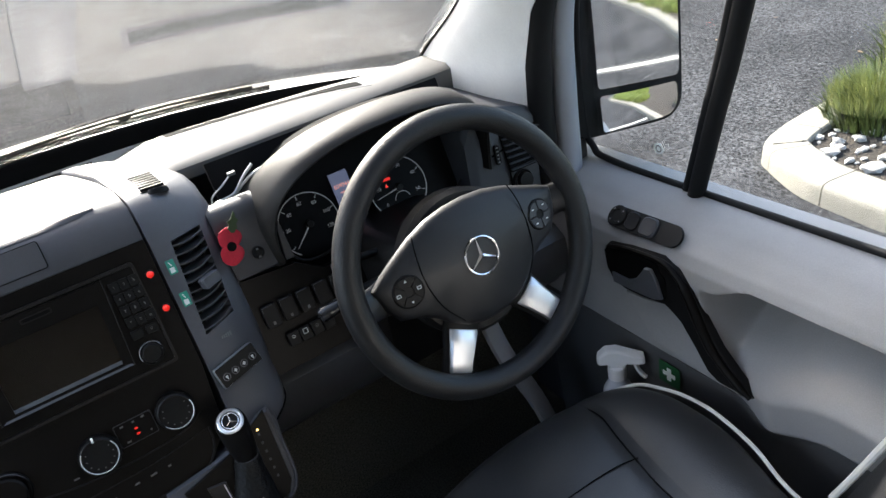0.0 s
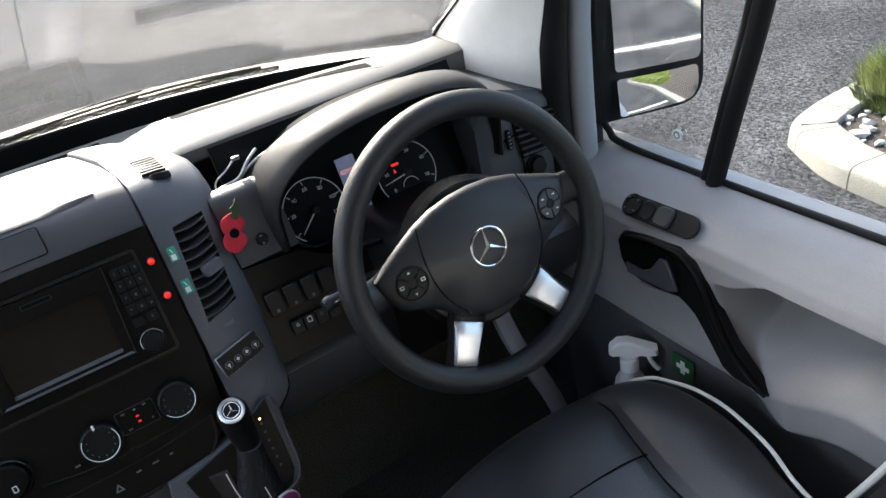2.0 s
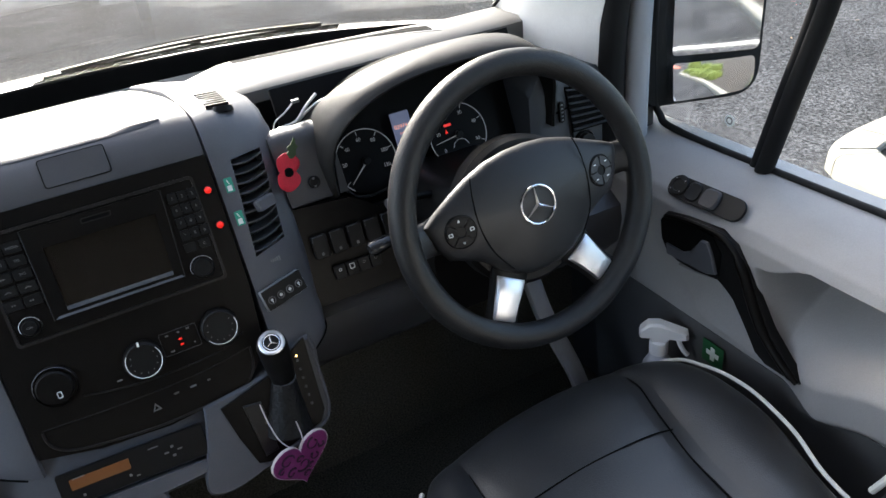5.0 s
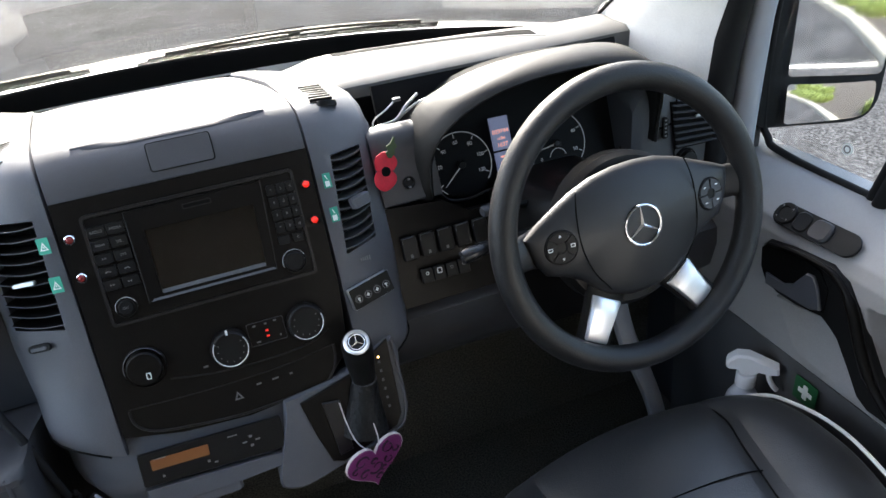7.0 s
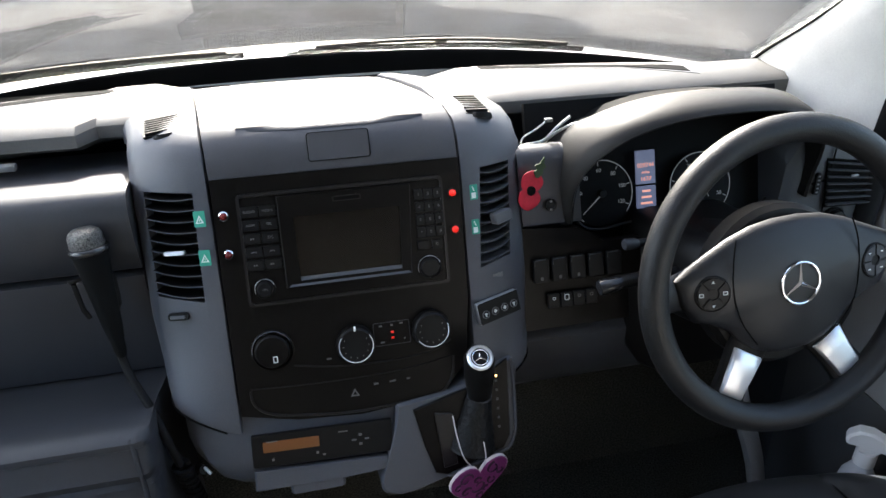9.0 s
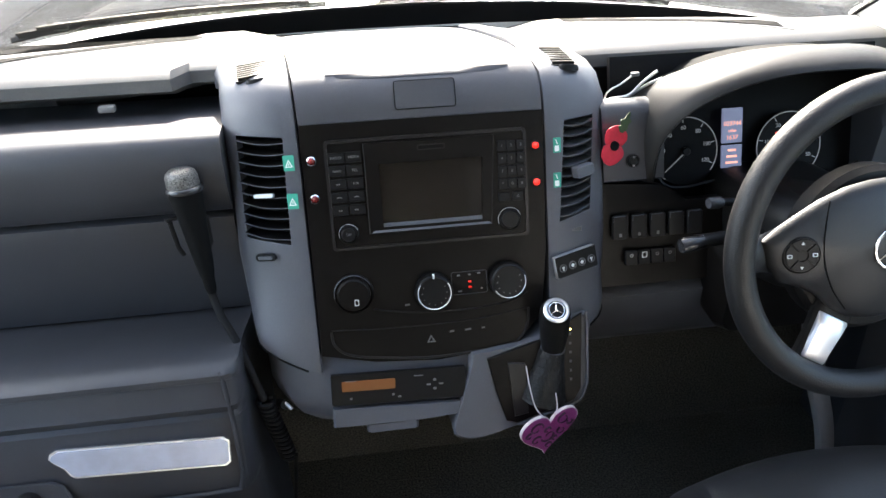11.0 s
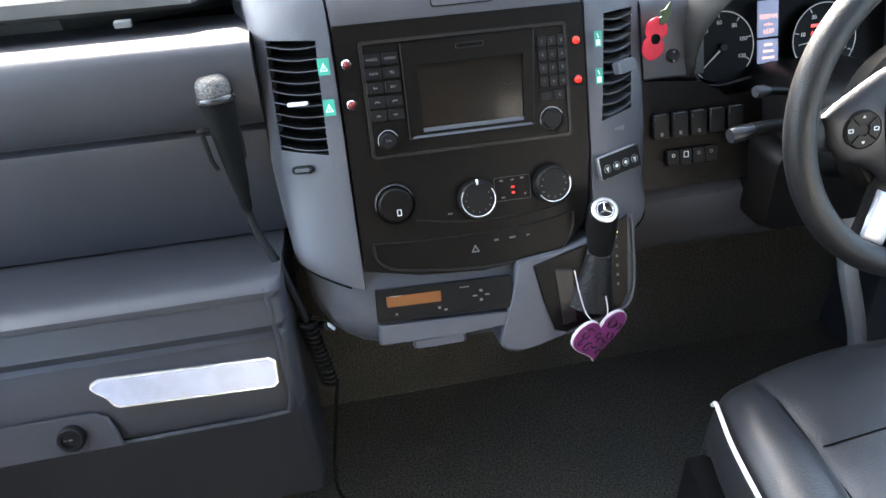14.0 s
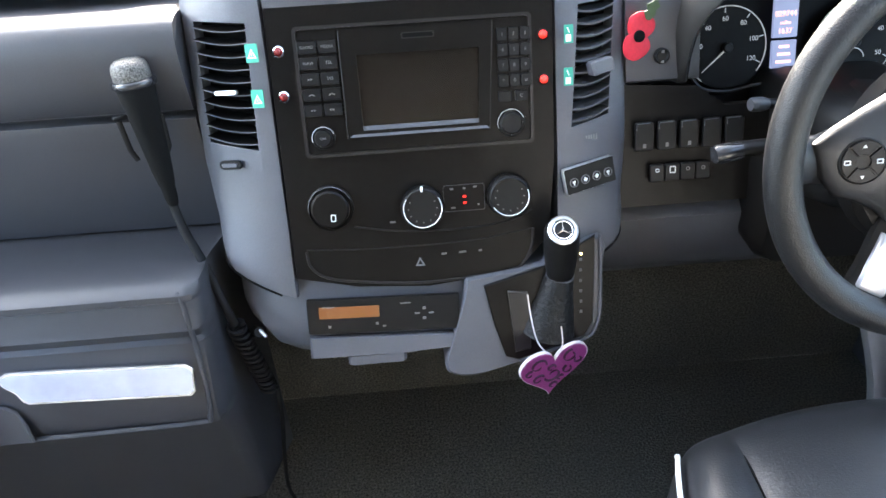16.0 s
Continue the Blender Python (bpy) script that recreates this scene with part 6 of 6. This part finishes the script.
bm = bmesh.new()
tube(bm, [(0.650, 0.0485, 0.750), (0.690, 0.0475, 0.757)], 0.0016, 6)
part("panel_seam", bm, M_DEEP, dash)

# ---- door fittings ----
DH = Matrix(((0, 0, -1), (-1, 0, 0), (0, 1, 0))).to_4x4()      # u to the rear, v up, w into the cab
DH.translation = (0.757, 0, 0)
pull = thing("door_pull", (0.75, -0.22, 0.53), "black door pull with a dark inner release lever", "door handle")
PO_ = [(0.096, 0.590), (0.097, 0.603), (0.108, 0.616), (0.151, 0.625), (0.213, 0.630), (0.242, 0.621), (0.265, 0.595), (0.286, 0.555), (0.312, 0.518), (0.348, 0.484), (0.372, 0.466), (0.366, 0.461), (0.342, 0.460), (0.316, 0.459), (0.297, 0.468), (0.277, 0.497), (0.251, 0.532), (0.235, 0.545), (0.214, 0.554), (0.171, 0.544), (0.133, 0.543), (0.109, 0.554), (0.099, 0.570)]
bm = bmesh.new()
prism(bm, PO_[::-1], 0.014, DH @ Matrix.Translation((0, 0, -0.006)), 0.004)
part("surround", bm, M_BLACK, pull)
bm = bmesh.new()
band = [(0.111, 0.612), (0.152, 0.622), (0.214, 0.626), (0.241, 0.614), (0.262, 0.589), (0.284, 0.545), (0.310, 0.507), (0.346, 0.478), (0.367, 0.466)]
tube(bm, smooth_line([DH @ Vector((u, v, 0.0105)) for u, v in band], 5), [0.0035] * 10 + [0.005] * 8 + [0.0075] * 12 + [0.006] * 8 + [0.004] * 3, 10)
part("grip", bm, M_FASCIA, pull, "black glossy pull rail")
bm = bmesh.new()
prism(bm, [(0.099, 0.600), (0.109, 0.611), (0.152, 0.620), (0.202, 0.617), (0.220, 0.596), (0.220, 0.560), (0.170, 0.549), (0.119, 0.547), (0.103, 0.570)][::-1], 0.002, DH @ Matrix.Translation((0, 0, 0.0075)))
part("recess", bm, M_DEEP, pull)
bm = bmesh.new()
LV = [(0.116, 0.567), (0.150, 0.567), (0.166, 0.576), (0.185, 0.604), (0.197, 0.606), (0.207, 0.590), (0.217, 0.562), (0.200, 0.554), (0.118, 0.550)]
prism(bm, LV[::-1], 0.006, DH @ Matrix.Translation((0, 0, 0.008)), 0.002)
part("lever", bm, M_TRIM, pull)
ins = thing("door_insert", (0.757, -0.22, 0.48), "smooth grey insert panel on the door", "door trim")
bm = bmesh.new()
IN = [(0.132, 0.532), (0.170, 0.537), (0.212, 0.547), (0.236, 0.538), (0.253, 0.522), (0.291, 0.474), (0.310, 0.456), (0.265, 0.459), (0.201, 0.462), (0.179, 0.466), (0.154, 0.500)]
prism(bm, IN[::-1], 0.010, DH @ Matrix.Translation((0, 0, -0.008)), 0.002)
part("insert", bm, M_PANEL, ins)
ws = thing("window_switch", (0.767, -0.165, 0.652), "black window switch plate on the door shoulder", "switch panel")
WSW = Matrix(((0, 0.70, -0.714), (-1, 0, 0), (0, 0.714, 0.70))).to_4x4()
WSW.translation = (0.7720, -0.162, 0.6535)
WSW = WSW @ Matrix.Rotation(radians(2), 4, "Z")
bm = bmesh.new()
prism(bm, rrect(0.138, 0.034, 0.016, 6), 0.004, WSW, 0.001)
part("plate", bm, M_BLACK, ws)
bm = bmesh.new()
lathe(bm, [(0.0165, 0.003), (0.0165, 0.006), (0.015, 0.0075), (0.010, 0.0075), (0.009, 0.006), (0, 0.006)], WSW @ Matrix.Translation((-0.050, 0.001, 0)), 28)
mj = part("mirror_joystick", bm, M_BLACK, ws)
for k in range(4):
    bm = bmesh.new()
    a = radians(90 * k + 45)
    box(bm, (-0.050 + 0.0122 * math.cos(a), 0.001 + 0.0122 * math.sin(a), 0.0077), (0.0022, 0.0022, 0.0004), WSW)
    part("mark", bm, M_PRINT, mj)
for u, tilt in ((-0.020, 8), (0.010, -8)):
    bm = bmesh.new()
    m = WSW @ Matrix.Translation((u, 0, 0.004)) @ Matrix.Rotation(radians(tilt), 4, "Y")
    loft(bm, [[m @ Vector((x * k, y * k, w)) for x, y in rrect(0.024 if u < 0 else 0.034, 0.030, 0.010, 5)] for k, w in ((1.0, -0.002), (1.0, 0.001), (0.85, 0.0035), (0.3, 0.0025))])
    part("rocker", bm, M_BLACK if u < 0 else M_DECK, ws)
bm = bmesh.new()
prism(bm, rrect(0.042, 0.042, 0.002, 2), 0.001, Matrix.Translation((0.7715, -0.202, 0.392)) @ Matrix(((0, 0, -1), (-1, 0, 0), (0, 1, 0))).to_4x4())
fa = thing("first_aid_sticker", (0.77, -0.198, 0.388), "green first aid sticker with a white cross", "sticker")
part("sticker", bm, mat("first_aid_green", (0.010, 0.085, 0.028), 0.5), fa)
FAM = Matrix.Translation((0.7704, -0.202, 0.392)) @ Matrix(((0, 0, -1), (-1, 0, 0), (0, 1, 0))).to_4x4()
bm = bmesh.new()
prism(bm, [(x * 0.0042, y * 0.0042) for x, y in ((-1, -3), (1, -3), (1, -1), (3, -1), (3, 1), (1, 1), (1, 3), (-1, 3), (-1, 1), (-3, 1), (-3, -1), (-1, -1))], 0.0006, FAM)
part("cross", bm, M_LABEL_WHITE, fa, "white cross")

# spray bottle in the door pocket
sb = thing("spray_bottle", (0.745, -0.09, 0.20), "white trigger spray bottle in the door pocket", "spray bottle")
SB = Matrix.Translation((0.732, -0.124, 0.071)) @ Matrix.Scale(0.89, 4) @ Matrix.Rotation(radians(48), 4, "Z")
bm = bmesh.new()
lathe(bm, [(0.0, 0.10), (0.030, 0.10), (0.032, 0.11), (0.032, 0.27), (0.028, 0.30), (0.0165, 0.322), (0.0145, 0.33)], SB, 28)
part("bottle", bm, M_BOTTLE, sb, "translucent bottle body")
bm = bmesh.new()
lathe(bm, [(0.0145, 0.328), (0.0172, 0.33), (0.0172, 0.352), (0.0155, 0.356), (0.012, 0.357)], SB, 28)
part("collar", bm, M_WHITE, sb)
bm = bmesh.new()
# u: towards the rear of the van, v: up
head = [(-0.036, 0.372), (-0.034, 0.382), (-0.020, 0.396), (0.0, 0.398), (0.030, 0.386), (0.050, 0.378), (0.052, 0.366), (0.040, 0.364), (0.020, 0.366), (0.014, 0.356), (-0.014, 0.356), (-0.018, 0.366), (-0.034, 0.366)]
HM = SB @ Matrix(((0, 0, -1), (-1, 0, 0), (0, 1, 0))).to_4x4()
prism(bm, head[::-1], 0.022, HM @ Matrix.Translation((0, 0, -0.011)), 0.004)
part("head", bm, M_WHITE, sb)
bm = bmesh.new()
tube(bm, smooth_line([HM @ Vector((0.034, 0.366, 0)), HM @ Vector((0.037, 0.350, 0)), HM @ Vector((0.045, 0.334, 0)), HM @ Vector((0.052, 0.326, 0))], 4), 0.0042, 10)
part("trigger", bm, M_WHITE, sb)
# round sticker on the side window
rs = thing("round_sticker", (0.862, -0.126, 0.736), "small round pale sticker on the side window", "sticker")
RS = Matrix.Translation((0.8610, -0.111, 0.731)) @ Matrix(((0, 0, -1), (-1, 0, 0), (0, 1, 0))).to_4x4()
bm = bmesh.new()
prism(bm, rrect(0.018, 0.018, 0.009, 7), 0.0006, RS)
part("disc", bm, M_LABEL_WHITE, rs)
bm = bmesh.new()
ring_frame(bm, rrect(0.012, 0.012, 0.006, 7), rrect(0.008, 0.008, 0.004, 7), 0.0004, RS @ Matrix.Translation((0, 0, 0.0006)))
part("ring", bm, M_PRINT, rs)
# footwell strut
fs = thing("footwell_trim", (0.62, 0.0, 0.2), "grey plastic strut beside the pedals", "footwell trim")
bm = bmesh.new()
tube(bm, smooth_line([(0.590, 0.04, 0.50), (0.608, 0.02, 0.40), (0.655, 0.0, 0.26), (0.69, -0.01, 0.10)], 5), 0.024, 12, 0.6)
part("strut", bm, M_PANEL, fs)

# ---- door mirror ----
mir = thing("wing_mirror", (0.93, 0.05, 0.70), "black wing mirror with a large and a small glass", "wing mirror")
MC = Vector((0.965, 0.02, 0.86))
eye_way = (MC - Vector((0.11, -0.83, 1.155))).normalized()
out_way = (Vector((3.05, -7.6, -0.65)) - MC).normalized()
mn = (out_way - eye_way).normalized()
mu = Vector((0, 0, 1)).cross(mn).normalized()
if mu.x < 0:
    mu = -mu
mv = mn.cross(mu)
if mv.z < 0:
    mv = -mv
MF = Matrix((mu, mv, mn)).transposed().to_4x4()
MF.translation = MC


def round_corners(pts, radii, n=6):
    out = []
    for i, p in enumerate(pts):
        p, a, b = Vector(p), Vector(pts[i - 1]), Vector(pts[(i + 1) % len(pts)])
        s, e = p + (a - p).normalized() * radii[i], p + (b - p).normalized() * radii[i]
        for k in range(n + 1):
            t = k / n
            c = s * (1 - t) ** 2 + p * 2 * t * (1 - t) + e * t * t
            out.append((c.x, c.y))
    return out


def densify(pts, step):
    out = []
    for i, p in enumerate(pts):
        q = pts[(i + 1) % len(pts)]
        n = max(1, int(math.hypot(q[0] - p[0], q[1] - p[1]) / step))
        out += [lerp2(p, q, k / n) for k in range(n)]
    return out


def glass_outline(x0, x1, z0l, z0r, z1l, z1r, r):
    return round_corners([(x0, z0l), (x1, z0r), (x1, z1r), (x0, z1l)], [r * 0.7, r * 3.2 if z0r < -0.12 else r, r, r * 0.7])


HO = round_corners([(-0.130, -0.150), (0.075, -0.162), (0.080, 0.155), (-0.135, 0.150)], [0.02, 0.05, 0.03, 0.03])
bm = bmesh.new()
loft(bm, [[MF @ Vector((-0.02 + (x + 0.02) * k, y * k, w)) for x, y in HO] for k, w in ((0.97, 0.004), (1.0, -0.006), (1.0, -0.03), (0.9, -0.08), (0.6, -0.11))])
part("housing", bm, M_RUBBER, mir)
for nm, o in (("mirror_glass", glass_outline(-0.088, 0.063, -0.066, -0.080, 0.138, 0.132, 0.012)), ("wide_angle_glass", glass_outline(-0.088, 0.063, -0.139, -0.147, -0.077, -0.092, 0.010))):
    bm = bmesh.new()
    big = nm == "mirror_glass"
    c, bow, tip = (Vector((0, 0.03, 0)), 2.0, 0.0) if big else (Vector((0, -0.12, 0)), 0.6, -0.05)
    rings = []
    o = densify(o, 0.008)
    for k in [1.0] + [1.0 - 0.09 * i for i in range(11)] + [0.02]:
        base_w = -0.004 if not rings else 0.0
        rings.append([MF @ Vector((c.x + (x - c.x) * k, c.y + (y - c.y) * k, 0.0160 + base_w - k * k * ((x - c.x) ** 2 + (y - c.y) ** 2) / (2 * bow) + tip * (y - c.y) * k - (0 if big else 0.10) * (x - c.x) * k)) for x, y in o])
    loft(bm, rings)
    part(nm, bm, M_MIRROR, mir, "silvered mirror glass")
bm = bmesh.new()
tube(bm, [MF @ Vector((-0.10, -0.10, -0.04)), Vector((0.90, 0.10, 0.73))], 0.022, 12)
tube(bm, [MF @ Vector((-0.10, 0.10, -0.04)), Vector((0.90, 0.09, 0.93))], 0.022, 12)
part("arm", bm, M_RUBBER, mir)

# ---- wipers ----
for pts, tilt in (((-0.56, -0.11), 0), ((-0.02, 0.47), 1)):
    wp = thing("windscreen_wiper", (pts[0], 0.5, 0.88), "black wiper resting on the windscreen foot", "wiper", "windscreen wipers")
    x0, x1 = pts

    def on_glass(x, z, off):
        return Vector((x, ws_y(x, z) + off, z))
    za, zb, bow = (0.880, 0.876, 0.0) if tilt == 0 else (0.874, 0.864, 0.009)
    bm = bmesh.new()
    loft(bm, [[on_glass(x0 + (x1 - x0) * q, za + (zb - za) * q + bow * math.sin(math.pi * q) * 0.5 + dz, off) for dz, off in ((-0.006, 0.008), (0.005, 0.009), (0.006, 0.015), (-0.006, 0.017))] for q in [k / 16 for k in range(17)]])
    part("blade", bm, M_RUBBER, wp)
    bm = bmesh.new()
    loft(bm, [[on_glass(x0 + (x1 - x0) * q, za + (zb - za) * q + bow * math.sin(math.pi * q) + 0.0075 + dz, off) for dz, off in ((-0.003, 0.010), (0.003, 0.010), (0.003, 0.019), (-0.003, 0.019))] for q in [0.06 + 0.88 * k / 12 for k in range(13)]])
    part("bow", bm, M_BLACK, wp, "thin black wiper bow")
    for q in (0.12, 0.5, 0.88):
        bm = bmesh.new()
        box(bm, on_glass(x0 + (x1 - x0) * q, za + (zb - za) * q + bow * math.sin(math.pi * q) * 0.75 + 0.005, 0.014), (0.022, 0.008, 0.011), None, 0.002, 1)
        part("clip", bm, M_EDGE, wp)
    bm = bmesh.new()
    tube(bm, smooth_line([on_glass(x0 - 0.02, za - 0.012, 0.03), on_glass((x0 + x1) / 2 - 0.1, (za + zb) / 2 + bow + 0.004, 0.032), on_glass((x0 + x1) / 2 + 0.02, (za + zb) / 2 + bow + 0.008, 0.024)], 6), 0.005, 8, 0.6)
    part("arm", bm, M_BLACK, wp)

# ---- outside: kerbed island, planting, lines ----
isl = thing("island", (4.2, -2.0, GROUND), "planted island with a pale concrete kerb", "kerbed island", kind="structure")
KERB_LINE = [(8.0, 1.75), (5.2, 1.58), (4.2, 1.555), (3.93, 1.555), (3.70, 1.55), (3.54, 1.53), (3.42, 1.50), (3.33, 1.45), (3.28, 1.38), (3.22, 1.28), (3.12, 1.08), (3.06, 0.78), (2.98, 0.20), (2.88, -0.60), (2.84, -1.6), (2.90, -3.0), (3.08, -5.0), (3.20, -7.0), (3.12, -9.5), (2.96, -11.6), (3.06, -12.8), (3.5, -13.5), (4.6, -14.0)]
kl = [Vector((x, y, 0)) for x, y in KERB_LINE]
KW, KH = 0.23, 0.12


def kerb_block(line, ns):
    """One kerb stone along a run of places and inward ways, with a joint gap at both ends."""
    line = list(line)
    line[0] = line[0] + (line[1] - line[0]).normalized() * 0.003
    line[-1] = line[-1] - (line[-1] - line[-2]).normalized() * 0.003
    prof = ((0, 0), (0.006, KH - 0.040), (0.012, KH - 0.022), (0.022, KH - 0.010), (0.036, KH - 0.003), (0.055, KH), (KW - 0.01, KH), (KW, KH - 0.008), (KW, 0))
    bm = bmesh.new()
    return loft(bm, [[p + n * d + Vector((0, 0, GROUND + h)) for d, h in prof] for p, n in zip(line, ns)])


dense = smooth_line(kl, 6)
nor = []
for i, p in enumerate(dense):
    d = (dense[min(i + 1, len(dense) - 1)] - dense[max(i - 1, 0)]).normalized()
    nor.append(Vector((-d.y, d.x, 0)))
inside = Vector((5.0, -2.0, 0))
if (inside - dense[40]).dot(nor[40]) < 0:
    nor = [-n for n in nor]
i = 0
while i < len(dense) - 1:
    j = i + 1
    run = (dense[j] - dense[i]).length
    while j < len(dense) - 1 and run < (0.42 if dense[i].y > 0.9 and dense[i].x < 3.9 else 0.75):
        run += (dense[j + 1] - dense[j]).length
        j += 1
    part("kerb_stone", kerb_block(dense[i:j + 1], nor[i:j + 1]), M_KERB, isl)
    i = j
bm = bmesh.new()
bed = [p + n * (KW - 0.01) for p, n in zip(dense, nor)] + [Vector((9, -14.0, 0)), Vector((9, 1.8, 0))]
vs = [bm.verts.new((p.x, p.y, GROUND + 0.085)) for p in bed]
bm.faces.new(vs)
bmesh.ops.triangulate(bm, faces=bm.faces)
part("bed", bm, M_SOIL, isl, "dark soil bed")
rnd = random.Random(7)


def in_bed(margin, x0, x1, y0, y1):
    while True:
        x, y = rnd.uniform(x0, x1), rnd.uniform(y0, y1)
        near = min(range(len(dense)), key=lambda k: (dense[k].x - x) ** 2 + (dense[k].y - y) ** 2)
        if (Vector((x, y, 0)) - dense[near]).dot(nor[near]) > margin:
            return x, y


stone_me = []
for k in range(6):
    bm = bmesh.new()
    bmesh.ops.create_icosphere(bm, subdivisions=1, radius=1.0)
    for v in bm.verts:
        v.co *= 1 + 0.45 * noise.noise(v.co * 1.7 + Vector((k * 7, 0, 0)))
        v.co.z *= 0.55
    me = bpy.data.meshes.new("stone")
    bm.to_mesh(me)
    bm.free()
    me.materials.append(M_STONE)
    stone_me.append(me)
for k in range(190):
    x, y = in_bed(0.24, 3.4, 4.2, 0.3, 1.58)
    st_ = new("stone", stone_me[k % 6])
    st_.parent = isl
    st_.matrix_parent_inverse = Matrix.Translation(-isl.location)
    r = rnd.uniform(0.012, 0.028) if rnd.random() < 0.75 else rnd.uniform(0.030, 0.048)
    st_.matrix_basis = Matrix.LocRotScale((x, y, GROUND + 0.085 + r * 0.3), Euler((rnd.uniform(-0.3, 0.3), rnd.uniform(-0.3, 0.3), rnd.uniform(0, 6))), (r, r * rnd.uniform(0.7, 1.3), r))


def blades(name, centre, count, radius, height, lean, width, material, parent, label="", seed=1):
    q = random.Random(seed)
    verts, faces = [], []
    for _ in range(count):
        a, rr = q.uniform(0, 2 * math.pi), radius * math.sqrt(q.random())
        base = centre + Vector((rr * math.cos(a), rr * math.sin(a), 0))
        h = height * q.uniform(0.45, 1.0) * (1 - 0.5 * (rr / radius) ** 2)
        d = Vector((math.cos(a), math.sin(a), 0)) * lean * q.uniform(0.2, 1.0) * h + Vector((q.uniform(-1, 1), q.uniform(-1, 1), 0)) * 0.12 * h
        side = Vector((-math.sin(a + q.uniform(-1, 1)), math.cos(a + q.uniform(-1, 1)), 0)).normalized() * width * q.uniform(0.6, 1.2)
        o = len(verts)
        mid = base + d * 0.35 + Vector((0, 0, h * 0.6))
        tip = base + d + Vector((0, 0, h))
        verts += [base - side, base + side, mid + side * 0.8, mid - side * 0.8, tip]
        faces += [(o, o + 1, o + 2, o + 3), (o + 3, o + 2, o + 4)]
    me = bpy.data.meshes.new(name)
    me.from_pydata(verts, [], faces)
    me.materials.append(material)
    ob = new(name, me)
    ob.parent = parent
    off = parent.location
    ob.matrix_parent_inverse = Matrix.Translation(-off)
    if label:
        ob["label"] = label
    return ob


M_TWIG = mat("green_twigs", (0.075, 0.10, 0.022), 0.6, blotch=0.45, blotch_scale=14)
M_TIPS = mat("yellow_green_tips", (0.085, 0.12, 0.03), 0.6, blotch=0.35, blotch_scale=14)
M_WISP = mat("pale_feathery_tips", (0.24, 0.26, 0.09), 0.6, blotch=0.35, blotch_scale=14)
M_DRY = mat("dry_brown_leaf", (0.13, 0.085, 0.045), 0.8)
for k, (x, y, r, h) in enumerate(((4.00, 1.20, 0.27, 0.30), (4.30, 0.92, 0.30, 0.40), (4.75, 1.15, 0.42, 0.5), (4.1, 0.40, 0.30, 0.36), (3.9, -1.0, 0.35, 0.35), (3.9, -6.8, 0.5, 0.28), (3.8, -8.0, 0.5, 0.30), (3.75, -9.2, 0.55, 0.30), (3.8, -10.6, 0.55, 0.32), (3.7, -11.9, 0.5, 0.28), (4.4, -12.6, 0.6, 0.75), (4.7, -8.6, 0.6, 0.4), (4.7, -10.6, 0.6, 0.45), (4.2, -3.0, 0.5, 0.4))):
    sh_ = thing("shrub", (x, y, GROUND + 0.085), "low green feathery shrub in the kerbed bed" if y > -2 else "low spreading green shrub in the kerbed bed", "shrub", "island shrubs")
    c = Vector((x, y, GROUND + 0.08))
    blades("foliage", c, 1500 if y > -2 else 900, r, h, 0.85, 0.0045 if y > -2 else 0.012, M_TWIG, sh_, seed=k)
    blades("tips", c + Vector((0, 0, h * 0.35)), 2200 if y > -2 else 500, r * 0.95, h * 0.85, 0.6, 0.0022 if y > -2 else 0.012, M_WISP if y > -2 else M_TIPS, sh_, seed=50 + k)
bm = bmesh.new()
for k in range(26):
    x, y = rnd.uniform(0.9, 7), rnd.uniform(-2, 9)
    s_ = rnd.uniform(0.015, 0.04)
    a = rnd.uniform(0, 3)
    m = Matrix.Translation((x, y, GROUND + 0.006)) @ Matrix.Rotation(a, 4, "Z") @ Matrix.Rotation(rnd.uniform(-0.25, 0.25), 4, "X")
    loft(bm, [[m @ Vector((px * s_, py * s_, w)) for px, py in ((-1, 0), (-0.4, 0.45), (0.5, 0.4), (1.1, 0), (0.5, -0.4), (-0.4, -0.45))] for w in (0, 0.002)])
tagged(part("fallen_leaves", bm, M_DRY), "dry brown leaves scattered on the asphalt", "leaves", kind="stuff")
bm = bmesh.new()
for a, b in (((0.9, -4.7), (2.95, -4.1)),):
    d = Vector((b[0] - a[0], b[1] - a[1], 0)).normalized()
    n = Vector((-d.y, d.x, 0)) * 0.05
    loft(bm, [[Vector((p[0], p[1], GROUND + z)) + n * s for s, z in ((-1, 0.001), (1, 0.001), (1, 0.005), (-1, 0.005))] for p in (a, b)])
tagged(part("bay_line", bm, M_LINE), "white painted parking bay line", "road marking", kind="structure")
pv = thing("paving", (2.0, -16, GROUND), "red block paving strip across the road", "pavement", kind="structure")
bm = bmesh.new()
flat(bm, -3.0, 4.2, -23.0, -18.5, GROUND, GROUND + 0.10)
part("slab", bm, mat("red_block_paving", (0.32, 0.09, 0.06), 0.85, blotch=0.2), pv)
for k, (x, y, h) in enumerate(((0.6, -20, 1.0), (1.1, -20.2, 1.0), (2.3, -20.5, 1.6), (2.9, -20, 1.2))):
    bo = thing("bollard", (x, y, GROUND + 0.1), "dark metal post on the red paving", "post", "paving posts")
    bm = bmesh.new()
    tube(bm, [(x, y, GROUND + 0.1), (x, y, GROUND + 0.1 + h)], 0.05, 12)
    part("shaft", bm, M_RUBBER, bo)
    bm = bmesh.new()
    lathe(bm, [(0.06, 0), (0.06, 0.08), (0.0, 0.11)], Matrix.Translation((x, y, GROUND + 0.1 + h)), 12)
    part("cap", bm, M_RED_OFF if k == 2 else M_RUBBER, bo)
